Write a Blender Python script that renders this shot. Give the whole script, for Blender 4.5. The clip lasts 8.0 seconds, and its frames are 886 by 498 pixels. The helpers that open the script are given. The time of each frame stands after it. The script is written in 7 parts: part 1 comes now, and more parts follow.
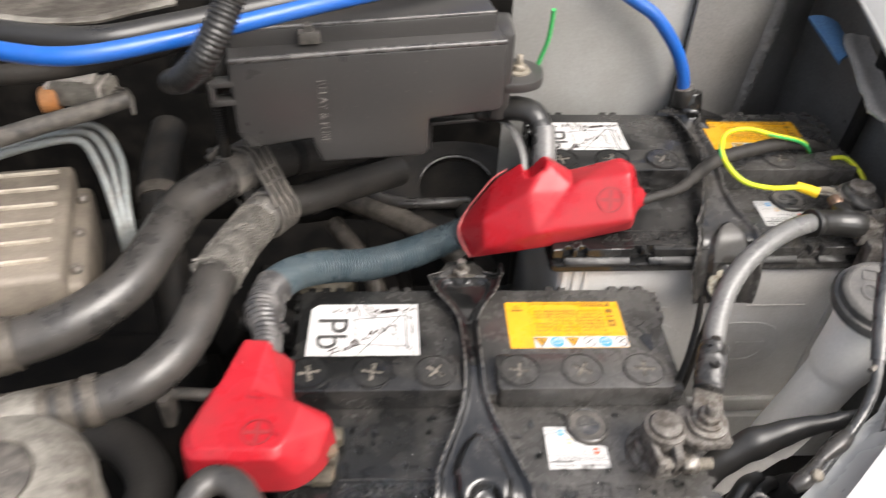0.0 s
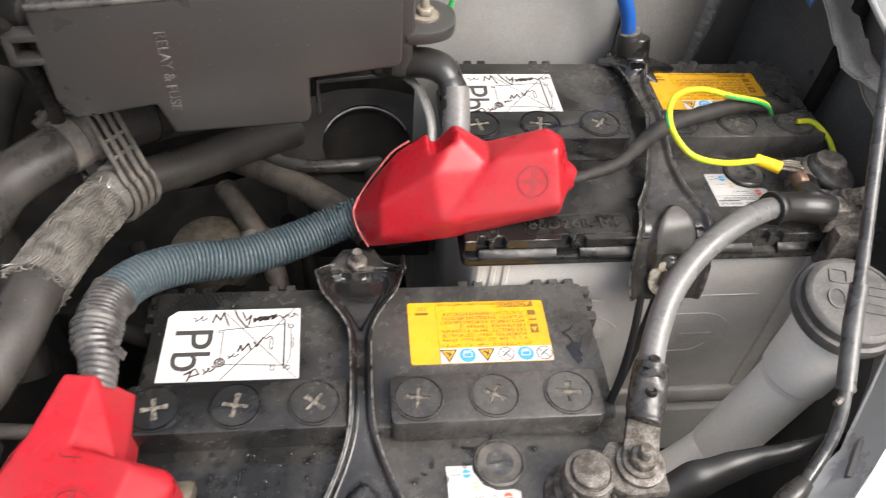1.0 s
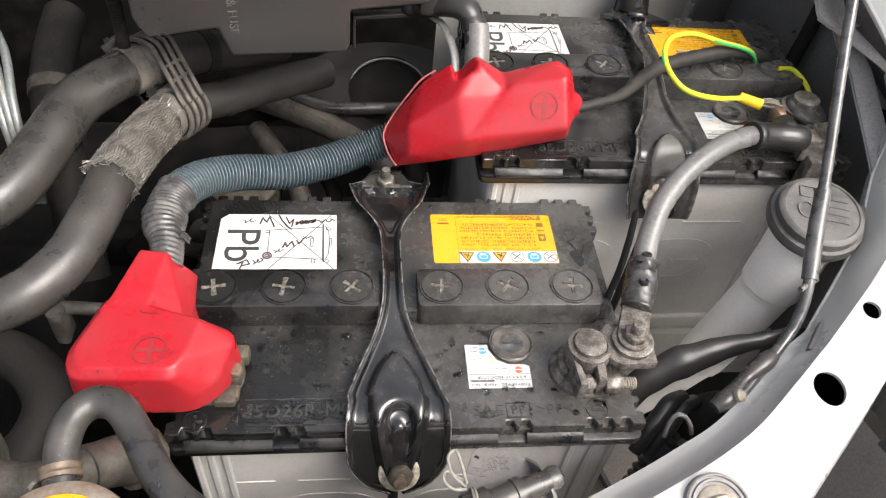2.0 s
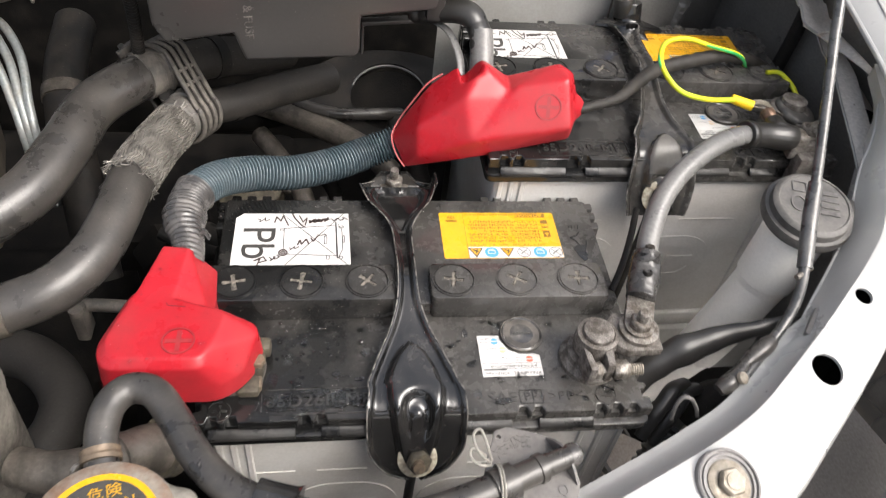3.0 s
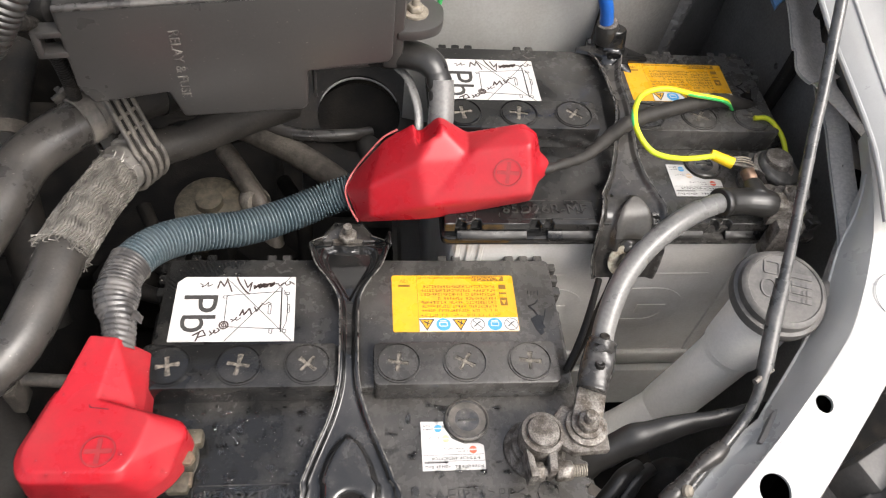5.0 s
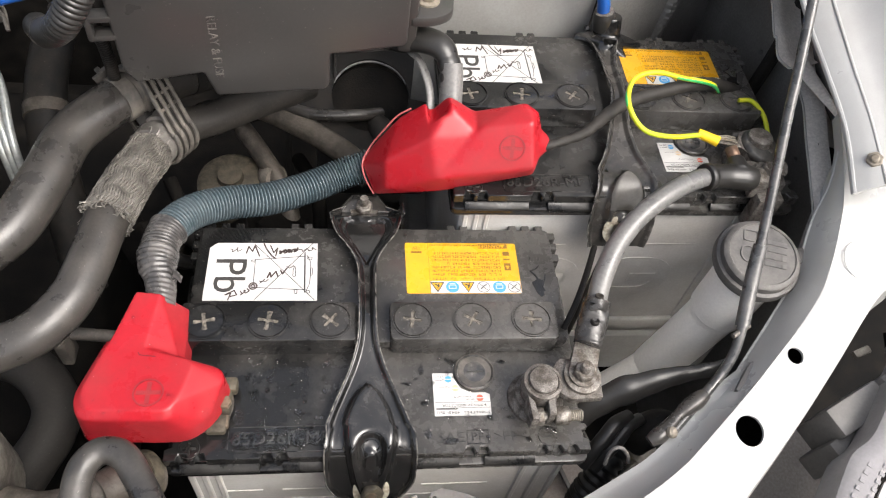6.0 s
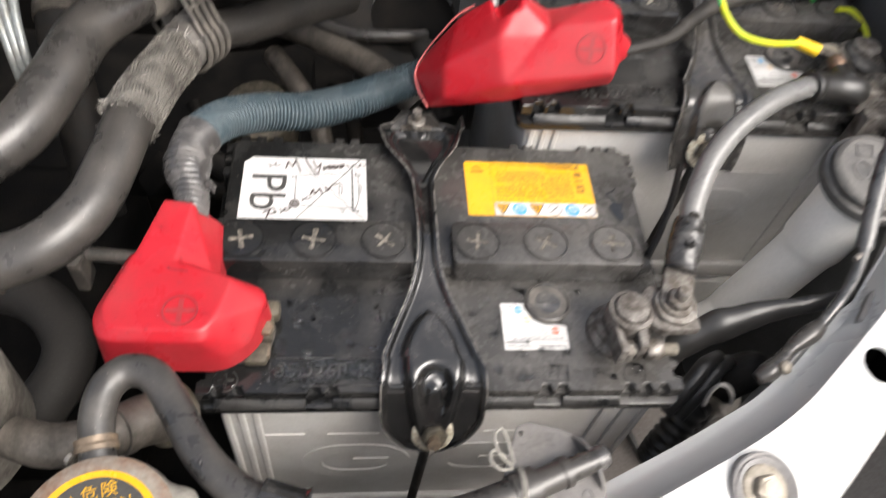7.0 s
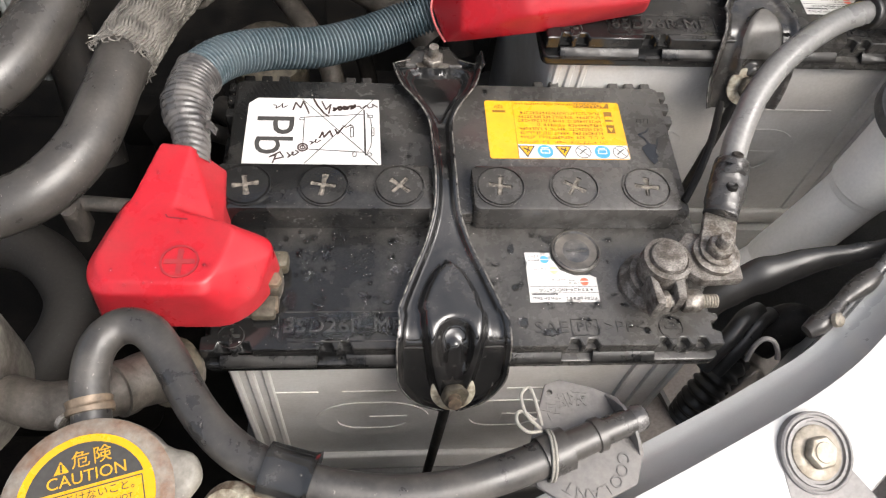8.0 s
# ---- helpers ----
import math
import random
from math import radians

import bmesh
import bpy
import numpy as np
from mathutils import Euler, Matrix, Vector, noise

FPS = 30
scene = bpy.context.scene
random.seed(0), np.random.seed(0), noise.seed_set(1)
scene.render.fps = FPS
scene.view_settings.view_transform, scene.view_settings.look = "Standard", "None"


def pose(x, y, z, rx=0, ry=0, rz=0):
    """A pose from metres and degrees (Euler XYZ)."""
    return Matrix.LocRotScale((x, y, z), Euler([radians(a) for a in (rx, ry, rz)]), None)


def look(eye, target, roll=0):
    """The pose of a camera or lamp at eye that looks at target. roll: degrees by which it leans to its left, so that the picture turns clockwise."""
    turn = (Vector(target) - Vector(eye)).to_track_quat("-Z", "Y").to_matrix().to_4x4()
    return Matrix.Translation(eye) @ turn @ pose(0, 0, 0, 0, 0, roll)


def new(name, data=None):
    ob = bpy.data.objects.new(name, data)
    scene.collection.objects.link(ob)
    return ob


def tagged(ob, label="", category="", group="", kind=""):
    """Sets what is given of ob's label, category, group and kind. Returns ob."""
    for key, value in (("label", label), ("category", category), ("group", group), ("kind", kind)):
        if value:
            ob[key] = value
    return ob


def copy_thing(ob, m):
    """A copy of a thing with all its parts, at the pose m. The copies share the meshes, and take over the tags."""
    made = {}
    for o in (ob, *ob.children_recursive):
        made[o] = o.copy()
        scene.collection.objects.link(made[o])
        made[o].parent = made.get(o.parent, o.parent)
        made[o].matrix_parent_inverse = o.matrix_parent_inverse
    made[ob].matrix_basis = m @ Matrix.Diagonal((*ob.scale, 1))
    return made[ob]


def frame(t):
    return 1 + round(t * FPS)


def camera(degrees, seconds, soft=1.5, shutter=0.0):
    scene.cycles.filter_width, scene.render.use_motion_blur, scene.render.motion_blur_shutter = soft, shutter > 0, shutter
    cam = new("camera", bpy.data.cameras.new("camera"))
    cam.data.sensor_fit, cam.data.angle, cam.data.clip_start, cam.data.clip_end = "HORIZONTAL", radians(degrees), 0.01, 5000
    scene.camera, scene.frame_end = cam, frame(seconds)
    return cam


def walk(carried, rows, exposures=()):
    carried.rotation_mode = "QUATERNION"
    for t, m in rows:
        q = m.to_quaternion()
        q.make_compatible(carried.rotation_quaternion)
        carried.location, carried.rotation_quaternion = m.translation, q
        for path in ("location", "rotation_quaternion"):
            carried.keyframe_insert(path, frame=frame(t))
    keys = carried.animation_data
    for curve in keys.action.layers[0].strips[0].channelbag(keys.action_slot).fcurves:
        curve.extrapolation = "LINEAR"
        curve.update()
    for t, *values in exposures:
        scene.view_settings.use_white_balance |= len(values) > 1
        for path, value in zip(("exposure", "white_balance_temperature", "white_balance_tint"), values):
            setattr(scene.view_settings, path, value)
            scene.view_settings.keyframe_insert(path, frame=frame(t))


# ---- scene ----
from mathutils.bvhtree import BVHTree

cam = camera(61.4, 8.0, 1.1, 0.4)
# seconds, eye, a point one metre ahead, roll
PATH = [
    (0, (0.08, -0.2176, 0.3834), (0.1308, 0.5393, -0.2682), 2.32),
    (0.2, (0.1056, -0.1872, 0.3735), (0.1863, 0.571, -0.2734), 3.53),
    (0.4, (0.131, -0.1485, 0.3605), (0.2262, 0.597, -0.2991), 3.94),
    (0.5, (0.1375, -0.1344, 0.3538), (0.2379, 0.6048, -0.3122), 3.96),
    (0.7, (0.139, -0.115, 0.348), (0.2485, 0.6049, -0.3374), 4.8),
    (1, (0.1244, -0.1185, 0.3548), (0.2326, 0.5572, -0.3744), 5.55),
    (1.2, (0.11, -0.146, 0.355), (0.2135, 0.5324, -0.3724), 5.7),
    (1.5, (0.1014, -0.1795, 0.3599), (0.1942, 0.486, -0.3807), 5.67),
    (1.7, (0.102, -0.1911, 0.359), (0.2039, 0.4764, -0.3786), 6.34),
    (2.8, (0.0892, -0.2039, 0.3607), (0.2178, 0.4864, -0.3513), 7.87),
    (3, (0.0798, -0.2151, 0.3615), (0.2223, 0.4709, -0.3521), 8.15),
    (3.2, (0.061, -0.22, 0.364), (0.2505, 0.4504, -0.3534), 10.2),
    (3.5, (0.045, -0.2166, 0.3632), (0.3224, 0.4297, -0.3477), 15.72),
    (3.8, (0.085, -0.175, 0.361), (0.2819, 0.4923, -0.3573), 11.3),
    (4, (0.1236, -0.1382, 0.368), (0.2528, 0.524, -0.37), 8.37),
    (4.5, (0.1401, -0.1264, 0.3788), (0.2417, 0.4984, -0.3954), 8.09),
    (4.7, (0.1338, -0.1229, 0.3917), (0.2499, 0.4919, -0.3884), 8.70),
    (5.8, (0.1133, -0.1633, 0.4403), (0.2385, 0.4277, -0.3566), 9.79),
    (6, (0.1095, -0.1654, 0.4394), (0.2365, 0.4246, -0.358), 10.11),
    (6.5, (0.1061, -0.1678, 0.4341), (0.2349, 0.4286, -0.3581), 10.51),
    (6.8, (0.092, -0.167, 0.395), (0.2205, 0.4291, -0.3976), 10.8),
    (7, (0.0803, -0.1619, 0.3594), (0.2022, 0.4165, -0.4472), 10.44),
    (7.2, (0.069, -0.156, 0.333), (0.185, 0.3955, -0.493), 10.7),
    (7.5, (0.0739, -0.1485, 0.3229), (0.1753, 0.3801, -0.5199), 9.92),
    (8, (0.0834, -0.1485, 0.3322), (0.1807, 0.3814, -0.5103), 8.78),
]
walk(cam, [(t, look(eye, target, roll)) for t, eye, target, roll in PATH], [(0.0, 1.14, 6470, 10), (1.7, 1.14, 6470, 10), (3.1, 1.12, 6470, 10), (3.5, 1.03, 6470, 10), (4.0, 1.06, 6470, 10), (4.5, 1.11, 6470, 10), (6.0, 1.07, 6470, 10), (7.0, 1.13, 6470, 10), (8.0, 1.13, 6470, 10)])

# ---- light: a bright overcast day, open bonnet behind ----
world = bpy.data.worlds.new("sky")
scene.world = world
world.use_nodes = True
wn = world.node_tree.nodes
sky = wn.new("ShaderNodeTexSky")
sky.sky_type, sky.sun_disc = "NISHITA", False
sky.sun_elevation, sky.sun_rotation = radians(52), radians(130)
sky.air_density, sky.dust_density, sky.ozone_density = 1.0, 7.0, 0.5
SKY = 0.15
haze = wn.new("ShaderNodeHueSaturation")
haze.inputs["Saturation"].default_value = 0.55
world.node_tree.links.new(sky.outputs[0], haze.inputs["Color"])
world.node_tree.links.new(haze.outputs[0], wn["Background"].inputs[0])
wn["Background"].inputs[1].default_value = SKY
sun = new("sun", bpy.data.lights.new("sun", "SUN"))
sun.data.energy, sun.data.angle, sun.data.color = 1.1, radians(40), (1.0, 0.985, 0.965)
sun.matrix_world = look((0.80, -0.70, 1.35), (0, 0, 0))


# ---- materials ----
def mat(name, base, rough=0.5, metal=0.0, dirt=None, amount=0.5, scale=45.0, grain=500.0, bump=0.15, coat=0.0, spec=0.5, soft=0.12, vary=0.15, specks=0.0, slant=0.0, wet=0.0):
    """A surface with stains at a large scale and grain at a small one."""
    m = bpy.data.materials.new(name)
    m.use_nodes = True
    nt = m.node_tree
    n, link = nt.nodes, nt.links.new
    bsdf = n["Principled BSDF"]
    co = n.new("ShaderNodeTexCoord")
    big = n.new("ShaderNodeTexNoise")
    big.inputs["Scale"].default_value, big.inputs["Detail"].default_value, big.inputs["Roughness"].default_value = scale, 6, 0.62
    link(co.outputs["Object"], big.inputs["Vector"])
    fine = n.new("ShaderNodeTexNoise")
    fine.inputs["Scale"].default_value, fine.inputs["Detail"].default_value = grain, 4
    link(co.outputs["Object"], fine.inputs["Vector"])
    ramp = n.new("ShaderNodeValToRGB")
    edge = 0.68 - 0.36 * amount
    ramp.color_ramp.elements[0].position, ramp.color_ramp.elements[1].position = max(0.0, edge - soft), min(1.0, edge + soft)
    if slant:
        sep, lean = n.new("ShaderNodeSeparateXYZ"), n.new("ShaderNodeMath")
        lean.operation = "MULTIPLY_ADD"
        lean.inputs[1].default_value = slant
        link(co.outputs["Object"], sep.inputs[0])
        link(sep.outputs[0], lean.inputs[0])
        link(big.outputs["Fac"], lean.inputs[2])
        link(lean.outputs[0], ramp.inputs["Fac"])
    else:
        link(big.outputs["Fac"], ramp.inputs["Fac"])
    mix = n.new("ShaderNodeMix")
    mix.data_type = "RGBA"
    mix.inputs[6].default_value = (*base, 1)
    mix.inputs[7].default_value = (*(dirt or base), 1)
    link(ramp.outputs["Color"], mix.inputs[0])
    vari = n.new("ShaderNodeMapRange")
    vari.inputs["From Min"].default_value, vari.inputs["From Max"].default_value = 0.3, 0.7
    vari.inputs["To Min"].default_value, vari.inputs["To Max"].default_value = 1 - vary, 1 + vary
    link(fine.outputs["Fac"], vari.inputs["Value"])
    mul = n.new("ShaderNodeVectorMath")
    mul.operation = "MULTIPLY"
    link(mix.outputs[2], mul.inputs[0])
    link(vari.outputs[0], mul.inputs[1])
    if specks:
        spot, edge2, over = n.new("ShaderNodeTexNoise"), n.new("ShaderNodeMapRange"), n.new("ShaderNodeMix")
        spot.inputs["Scale"].default_value, spot.inputs["Detail"].default_value, spot.inputs["Roughness"].default_value = 420, 3, 0.7
        link(co.outputs["Object"], spot.inputs["Vector"])
        edge2.inputs["From Min"].default_value, edge2.inputs["From Max"].default_value = 0.67, 0.75
        edge2.inputs["To Max"].default_value = specks
        link(spot.outputs["Fac"], edge2.inputs["Value"])
        over.data_type = "RGBA"
        over.inputs[7].default_value = (0.34, 0.31, 0.27, 1)
        link(edge2.outputs[0], over.inputs[0])
        link(mul.outputs[0], over.inputs[6])
        link(over.outputs[2], bsdf.inputs["Base Color"])
    else:
        link(mul.outputs[0], bsdf.inputs["Base Color"])
    rr = n.new("ShaderNodeMapRange")
    rr.inputs["To Min"].default_value, rr.inputs["To Max"].default_value = max(0.03, rough - 0.1), min(1.0, rough + 0.22)
    link(ramp.outputs["Color"], rr.inputs["Value"])
    link(rr.outputs[0], bsdf.inputs["Roughness"])
    if wet:
        film, edge3, dry = n.new("ShaderNodeTexNoise"), n.new("ShaderNodeMapRange"), n.new("ShaderNodeMath")
        film.inputs["Scale"].default_value, film.inputs["Detail"].default_value, film.inputs["Roughness"].default_value = 130, 5, 0.65
        link(co.outputs["Object"], film.inputs["Vector"])
        edge3.inputs["From Min"].default_value, edge3.inputs["From Max"].default_value = 0.46, 0.56
        edge3.inputs["To Min"].default_value, edge3.inputs["To Max"].default_value = 1.0 - wet, 1.0
        link(film.outputs["Fac"], edge3.inputs["Value"])
        dry.operation = "MULTIPLY"
        link(rr.outputs[0], dry.inputs[0])
        link(edge3.outputs[0], dry.inputs[1])
        link(dry.outputs[0], bsdf.inputs["Roughness"])
    bsdf.inputs["Metallic"].default_value = metal
    bsdf.inputs["Coat Weight"].default_value = coat
    bsdf.inputs["Coat Roughness"].default_value = 0.15
    bsdf.inputs["Specular IOR Level"].default_value = spec
    if bump:
        b = n.new("ShaderNodeBump")
        b.inputs["Strength"].default_value, b.inputs["Distance"].default_value = bump, 0.0006
        link(fine.outputs["Fac"], b.inputs["Height"])
        link(b.outputs[0], bsdf.inputs["Normal"])
    return m


BLACK = mat("black_plastic", (0.030, 0.029, 0.028), 0.27, dirt=(0.048, 0.044, 0.041), amount=0.45, scale=9, bump=0.02, soft=0.4, specks=0.25, vary=0.05)
# slant pales the lid towards +x: dust plus painted-in sky sheen
LIDM = mat("dusty_sheen_lid_plastic", (0.0108, 0.0107, 0.0105), 0.26, dirt=(0.078, 0.073, 0.067), amount=0.40, scale=24, grain=900, bump=0.06, soft=0.24, specks=0.7, slant=1.9, wet=0.7, spec=0.45)
GLOSS = mat("black_paint", (0.008, 0.008, 0.008), 0.16, dirt=(0.028, 0.026, 0.024), amount=0.30, scale=60, bump=0.08, coat=0.4, specks=0.35, wet=0.7)
WORN = mat("worn_edge", (0.016, 0.0155, 0.015), 0.35, dirt=(0.20, 0.185, 0.165), amount=0.42, scale=260, bump=0.3)
GREY = mat("grey_case", (0.60, 0.592, 0.572), 0.36, dirt=(0.34, 0.315, 0.28), amount=0.4, scale=14, bump=0.05, soft=0.3, vary=0.06, specks=0.15)
LEDGEM = mat("lid_edge_plastic", (0.008, 0.008, 0.008), 0.42, spec=0.32, dirt=(0.028, 0.026, 0.024), amount=0.4, scale=60, bump=0.1, specks=0.3, wet=0.35)
DUSTX = mat("dusty_slot", (0.19, 0.168, 0.138), 0.9, dirt=(0.045, 0.040, 0.035), amount=0.5, scale=420, bump=0.4)
RED = mat("red_rubber", (0.34, 0.011, 0.018), 0.36, spec=0.36, dirt=(0.30, 0.018, 0.023), amount=0.4, scale=30, bump=0.06, vary=0.05)
REDM = mat("red_emboss", (0.20, 0.008, 0.012), 0.5, dirt=(0.26, 0.02, 0.022), amount=0.5, scale=200)
CONDUIT = mat("blue_grey_conduit", (0.050, 0.076, 0.088), 0.24, dirt=(0.085, 0.102, 0.110), amount=0.4, scale=45, bump=0.04, soft=0.3)
TAPE = mat("grey_tape", (0.040, 0.038, 0.037), 0.22, dirt=(0.095, 0.088, 0.082), amount=0.5, scale=70, bump=0.3)
RUBBER = mat("black_rubber", (0.021, 0.020, 0.019), 0.29, dirt=(0.072, 0.064, 0.056), amount=0.36, scale=38, bump=0.16, soft=0.26, specks=0.6)
DARK = mat("dark_rubber", (0.011, 0.0105, 0.010), 0.58, dirt=(0.027, 0.0235, 0.020), amount=0.4, scale=40, bump=0.15, specks=0.3, spec=0.18)
BRAID = mat("braided_fibre", (0.20, 0.186, 0.165), 0.30, metal=0.25, dirt=(0.062, 0.056, 0.049), amount=0.45, scale=90, bump=0.3)
DUSTY = mat("dusty_plastic", (0.042, 0.038, 0.034), 0.55, dirt=(0.13, 0.115, 0.098), amount=0.5, scale=70, bump=0.25, specks=0.4)
STEEL = mat("dirty_steel", (0.24, 0.222, 0.20), 0.5, metal=0.5, dirt=(0.09, 0.075, 0.06), amount=0.55, scale=160, grain=900, bump=0.5, vary=0.4)
LEAD = mat("grey_lead", (0.17, 0.155, 0.139), 0.55, metal=0.2, dirt=(0.060, 0.050, 0.041), amount=0.5, scale=150, grain=1100, bump=0.6, vary=0.45)
ZINC = mat("zinc_bolt", (0.27, 0.24, 0.195), 0.5, metal=0.25, dirt=(0.19, 0.16, 0.12), amount=0.4, scale=160, bump=0.2)
MOULD = mat("moulded_relief", (0.014, 0.0135, 0.013), 0.30, dirt=(0.045, 0.041, 0.037), amount=0.4, scale=80)
RUST = mat("rusty_iron", (0.14, 0.105, 0.07), 0.8, dirt=(0.42, 0.385, 0.30), amount=0.55, scale=200, bump=0.5)
SILVER = mat("silver_paint", (0.40, 0.40, 0.39), 0.32, metal=0.08, dirt=(0.33, 0.325, 0.31), amount=0.4, scale=12, grain=1500, bump=0.02, coat=0.4, soft=0.2, vary=0.03, specks=0.18)
PRIMER = mat("grey_body_paint", (0.36, 0.36, 0.347), 0.42, metal=0.1, dirt=(0.24, 0.225, 0.2), amount=0.4, scale=9, bump=0.05, soft=0.25, vary=0.06)
WINGM = mat("pale_inner_paint", (0.66, 0.62, 0.575), 0.5, dirt=(0.48, 0.445, 0.405), amount=0.4, scale=22, bump=0.08, soft=0.3, specks=0.25)
# darker copy of the body grey: shade low in the bay is in the colour
SHADEM = mat("shaded_body_paint", (0.15, 0.148, 0.14), 0.5, dirt=(0.085, 0.08, 0.074), amount=0.45, scale=14, bump=0.1, soft=0.25, specks=0.15)
ALU = mat("cast_aluminium", (0.22, 0.195, 0.165), 0.6, metal=0.3, dirt=(0.08, 0.068, 0.055), amount=0.5, scale=60, bump=0.5, specks=0.3)
OXIDE = mat("oxidised_casting", (0.19, 0.176, 0.15), 0.6, dirt=(0.058, 0.050, 0.041), amount=0.50, scale=38, bump=0.5, specks=0.4)
# grime, with the deep bay's shade put into the colour as near-black
GRIMY_SHADE = mat("grimy_shaded_engine", (0.0044, 0.0041, 0.0038), 0.85, dirt=(0.0135, 0.0118, 0.010), amount=0.36, scale=34, bump=0.6, spec=0.08)
TEALW = mat("teal_wire", (0.03, 0.075, 0.085), 0.4, bump=0.05)
CURL = mat("dusty_curled_rubber", (0.021, 0.0195, 0.018), 0.6, dirt=(0.042, 0.038, 0.034), amount=0.45, scale=30, bump=0.15, spec=0.3, soft=0.3, specks=0.2)
DULL = mat("dull_hose_rubber", (0.015, 0.0138, 0.0125), 0.6, dirt=(0.040, 0.035, 0.030), amount=0.45, scale=40, bump=0.2, spec=0.3, soft=0.25, specks=0.3)
# wing wall: body grey at about half tone, shade included, with dusty patches
WALLD = mat("dusty_shaded_wing_paint", (0.17, 0.166, 0.158), 0.55, dirt=(0.11, 0.103, 0.094), amount=0.45, scale=14, bump=0.1, soft=0.25, specks=0.2)
PRINTED = mat("dusty_raised_print", (0.045, 0.042, 0.039), 0.5, dirt=(0.14, 0.128, 0.115), amount=0.5, scale=150)
WHITE = mat("white_sticker", (0.52, 0.51, 0.495), 0.4, dirt=(0.45, 0.435, 0.415), amount=0.35, scale=60, bump=0.0, vary=0.03)
YELLOW = mat("yellow_sticker", (0.66, 0.335, 0.016), 0.35, dirt=(0.58, 0.29, 0.018), amount=0.3, scale=60, bump=0.0, vary=0.03)
INK = mat("black_ink", (0.035, 0.033, 0.03), 0.5, bump=0.0)
BROWNINK = mat("marker_ink", (0.040, 0.025, 0.021), 0.5, bump=0.0)
BLUEINK = mat("blue_ink", (0.05, 0.26, 0.50), 0.4, bump=0.0)
REDINK = mat("red_ink", (0.62, 0.10, 0.05), 0.4, bump=0.0)
TANINK = mat("tan_ink", (0.55, 0.40, 0.25), 0.5, bump=0.0)
BROWNTX = mat("brown_print", (0.17, 0.08, 0.010), 0.5, bump=0.0)
BLUEHOSE = mat("blue_hose", (0.008, 0.088, 0.37), 0.42, dirt=(0.014, 0.086, 0.33), amount=0.3, bump=0.02, coat=0.2, vary=0.05)
GREENW = mat("green_wire", (0.05, 0.42, 0.11), 0.4, bump=0.0)
CAPMARK = mat("grimy_relief", (0.018, 0.017, 0.016), 0.55, dirt=(0.08, 0.075, 0.068), amount=0.4, scale=120)
DUSTBLACK = mat("dusty_black_paint", (0.013, 0.0125, 0.012), 0.2, dirt=(0.085, 0.077, 0.068), amount=0.34, scale=38, bump=0.08, soft=0.2, specks=0.5)
BRASS = mat("dull_brass", (0.17, 0.105, 0.07), 0.5, metal=0.5, dirt=(0.10, 0.07, 0.05), amount=0.4, scale=120, bump=0.2)
CORRODED = mat("corroded_metal", (0.09, 0.076, 0.052), 0.6, metal=0.2, dirt=(0.045, 0.038, 0.028), amount=0.5, scale=140, bump=0.5, specks=0.5)
RODM = mat("worn_rod_paint", (0.06, 0.06, 0.059), 0.3, metal=0.3, dirt=(0.12, 0.117, 0.113), amount=0.4, scale=60, bump=0.05, coat=0.2)
BRKT = mat("grey_bracket_plastic", (0.17, 0.162, 0.157), 0.5, dirt=(0.165, 0.155, 0.147), amount=0.45, scale=40, bump=0.1, soft=0.25)
OILY = mat("oily_casting", (0.11, 0.095, 0.078), 0.5, metal=0.2, dirt=(0.045, 0.038, 0.03), amount=0.5, scale=60, bump=0.5, specks=0.3)
# same halved body grey for the corner, its shade painted in
CORNER = mat("dusty_shaded_corner_paint", (0.17, 0.166, 0.158), 0.5, dirt=(0.11, 0.104, 0.095), amount=0.45, scale=14, bump=0.1, soft=0.25, specks=0.2)
OVERM = mat("stained_hose_rubber", (0.016, 0.0155, 0.0155), 0.32, dirt=(0.075, 0.068, 0.060), amount=0.42, scale=48, bump=0.12, soft=0.2, specks=0.6)
RUSTED = mat("rust_stained_cap", (0.20, 0.185, 0.158), 0.6, dirt=(0.13, 0.066, 0.036), amount=0.55, scale=85, bump=0.4, soft=0.16)
BOOTM = mat("shrink_sleeve", (0.020, 0.0195, 0.019), 0.19, dirt=(0.060, 0.056, 0.052), amount=0.45, scale=80, bump=0.2, soft=0.2)
# pale grey that imitates sky reflected in the rear clamp's gloss paint
PANEL = mat("sky_sheen_on_paint", (0.105, 0.098, 0.088), 0.36, dirt=(0.062, 0.057, 0.05), amount=0.45, scale=60, bump=0.1, soft=0.25, specks=0.2)
FILM = mat("caked_dust", (0.19, 0.178, 0.162), 0.3, dirt=(0.05, 0.046, 0.042), amount=0.5, scale=55, bump=0.1, soft=0.25, specks=0.4)
SATIN = mat("satin_black_rubber", (0.014, 0.0135, 0.013), 0.3, dirt=(0.03, 0.028, 0.025), amount=0.4, scale=30, bump=0.05, soft=0.3)
COVERM = mat("tan_cast_cover", (0.20, 0.17, 0.135), 0.6, metal=0.1, dirt=(0.10, 0.083, 0.065), amount=0.46, scale=22, bump=0.4, soft=0.2, vary=0.12)
RIBM = mat("pale_cast_rib", (0.38, 0.335, 0.27), 0.5, metal=0.1, dirt=(0.26, 0.225, 0.18), amount=0.4, scale=60)
CLIPM = mat("brown_spring_clip", (0.17, 0.125, 0.085), 0.5, metal=0.3, dirt=(0.09, 0.07, 0.05), amount=0.45, scale=150, bump=0.2)
TANP = mat("dusty_brown_plastic", (0.40, 0.362, 0.33), 0.7, dirt=(0.30, 0.268, 0.24), amount=0.45, scale=14, bump=0.1, soft=0.3)
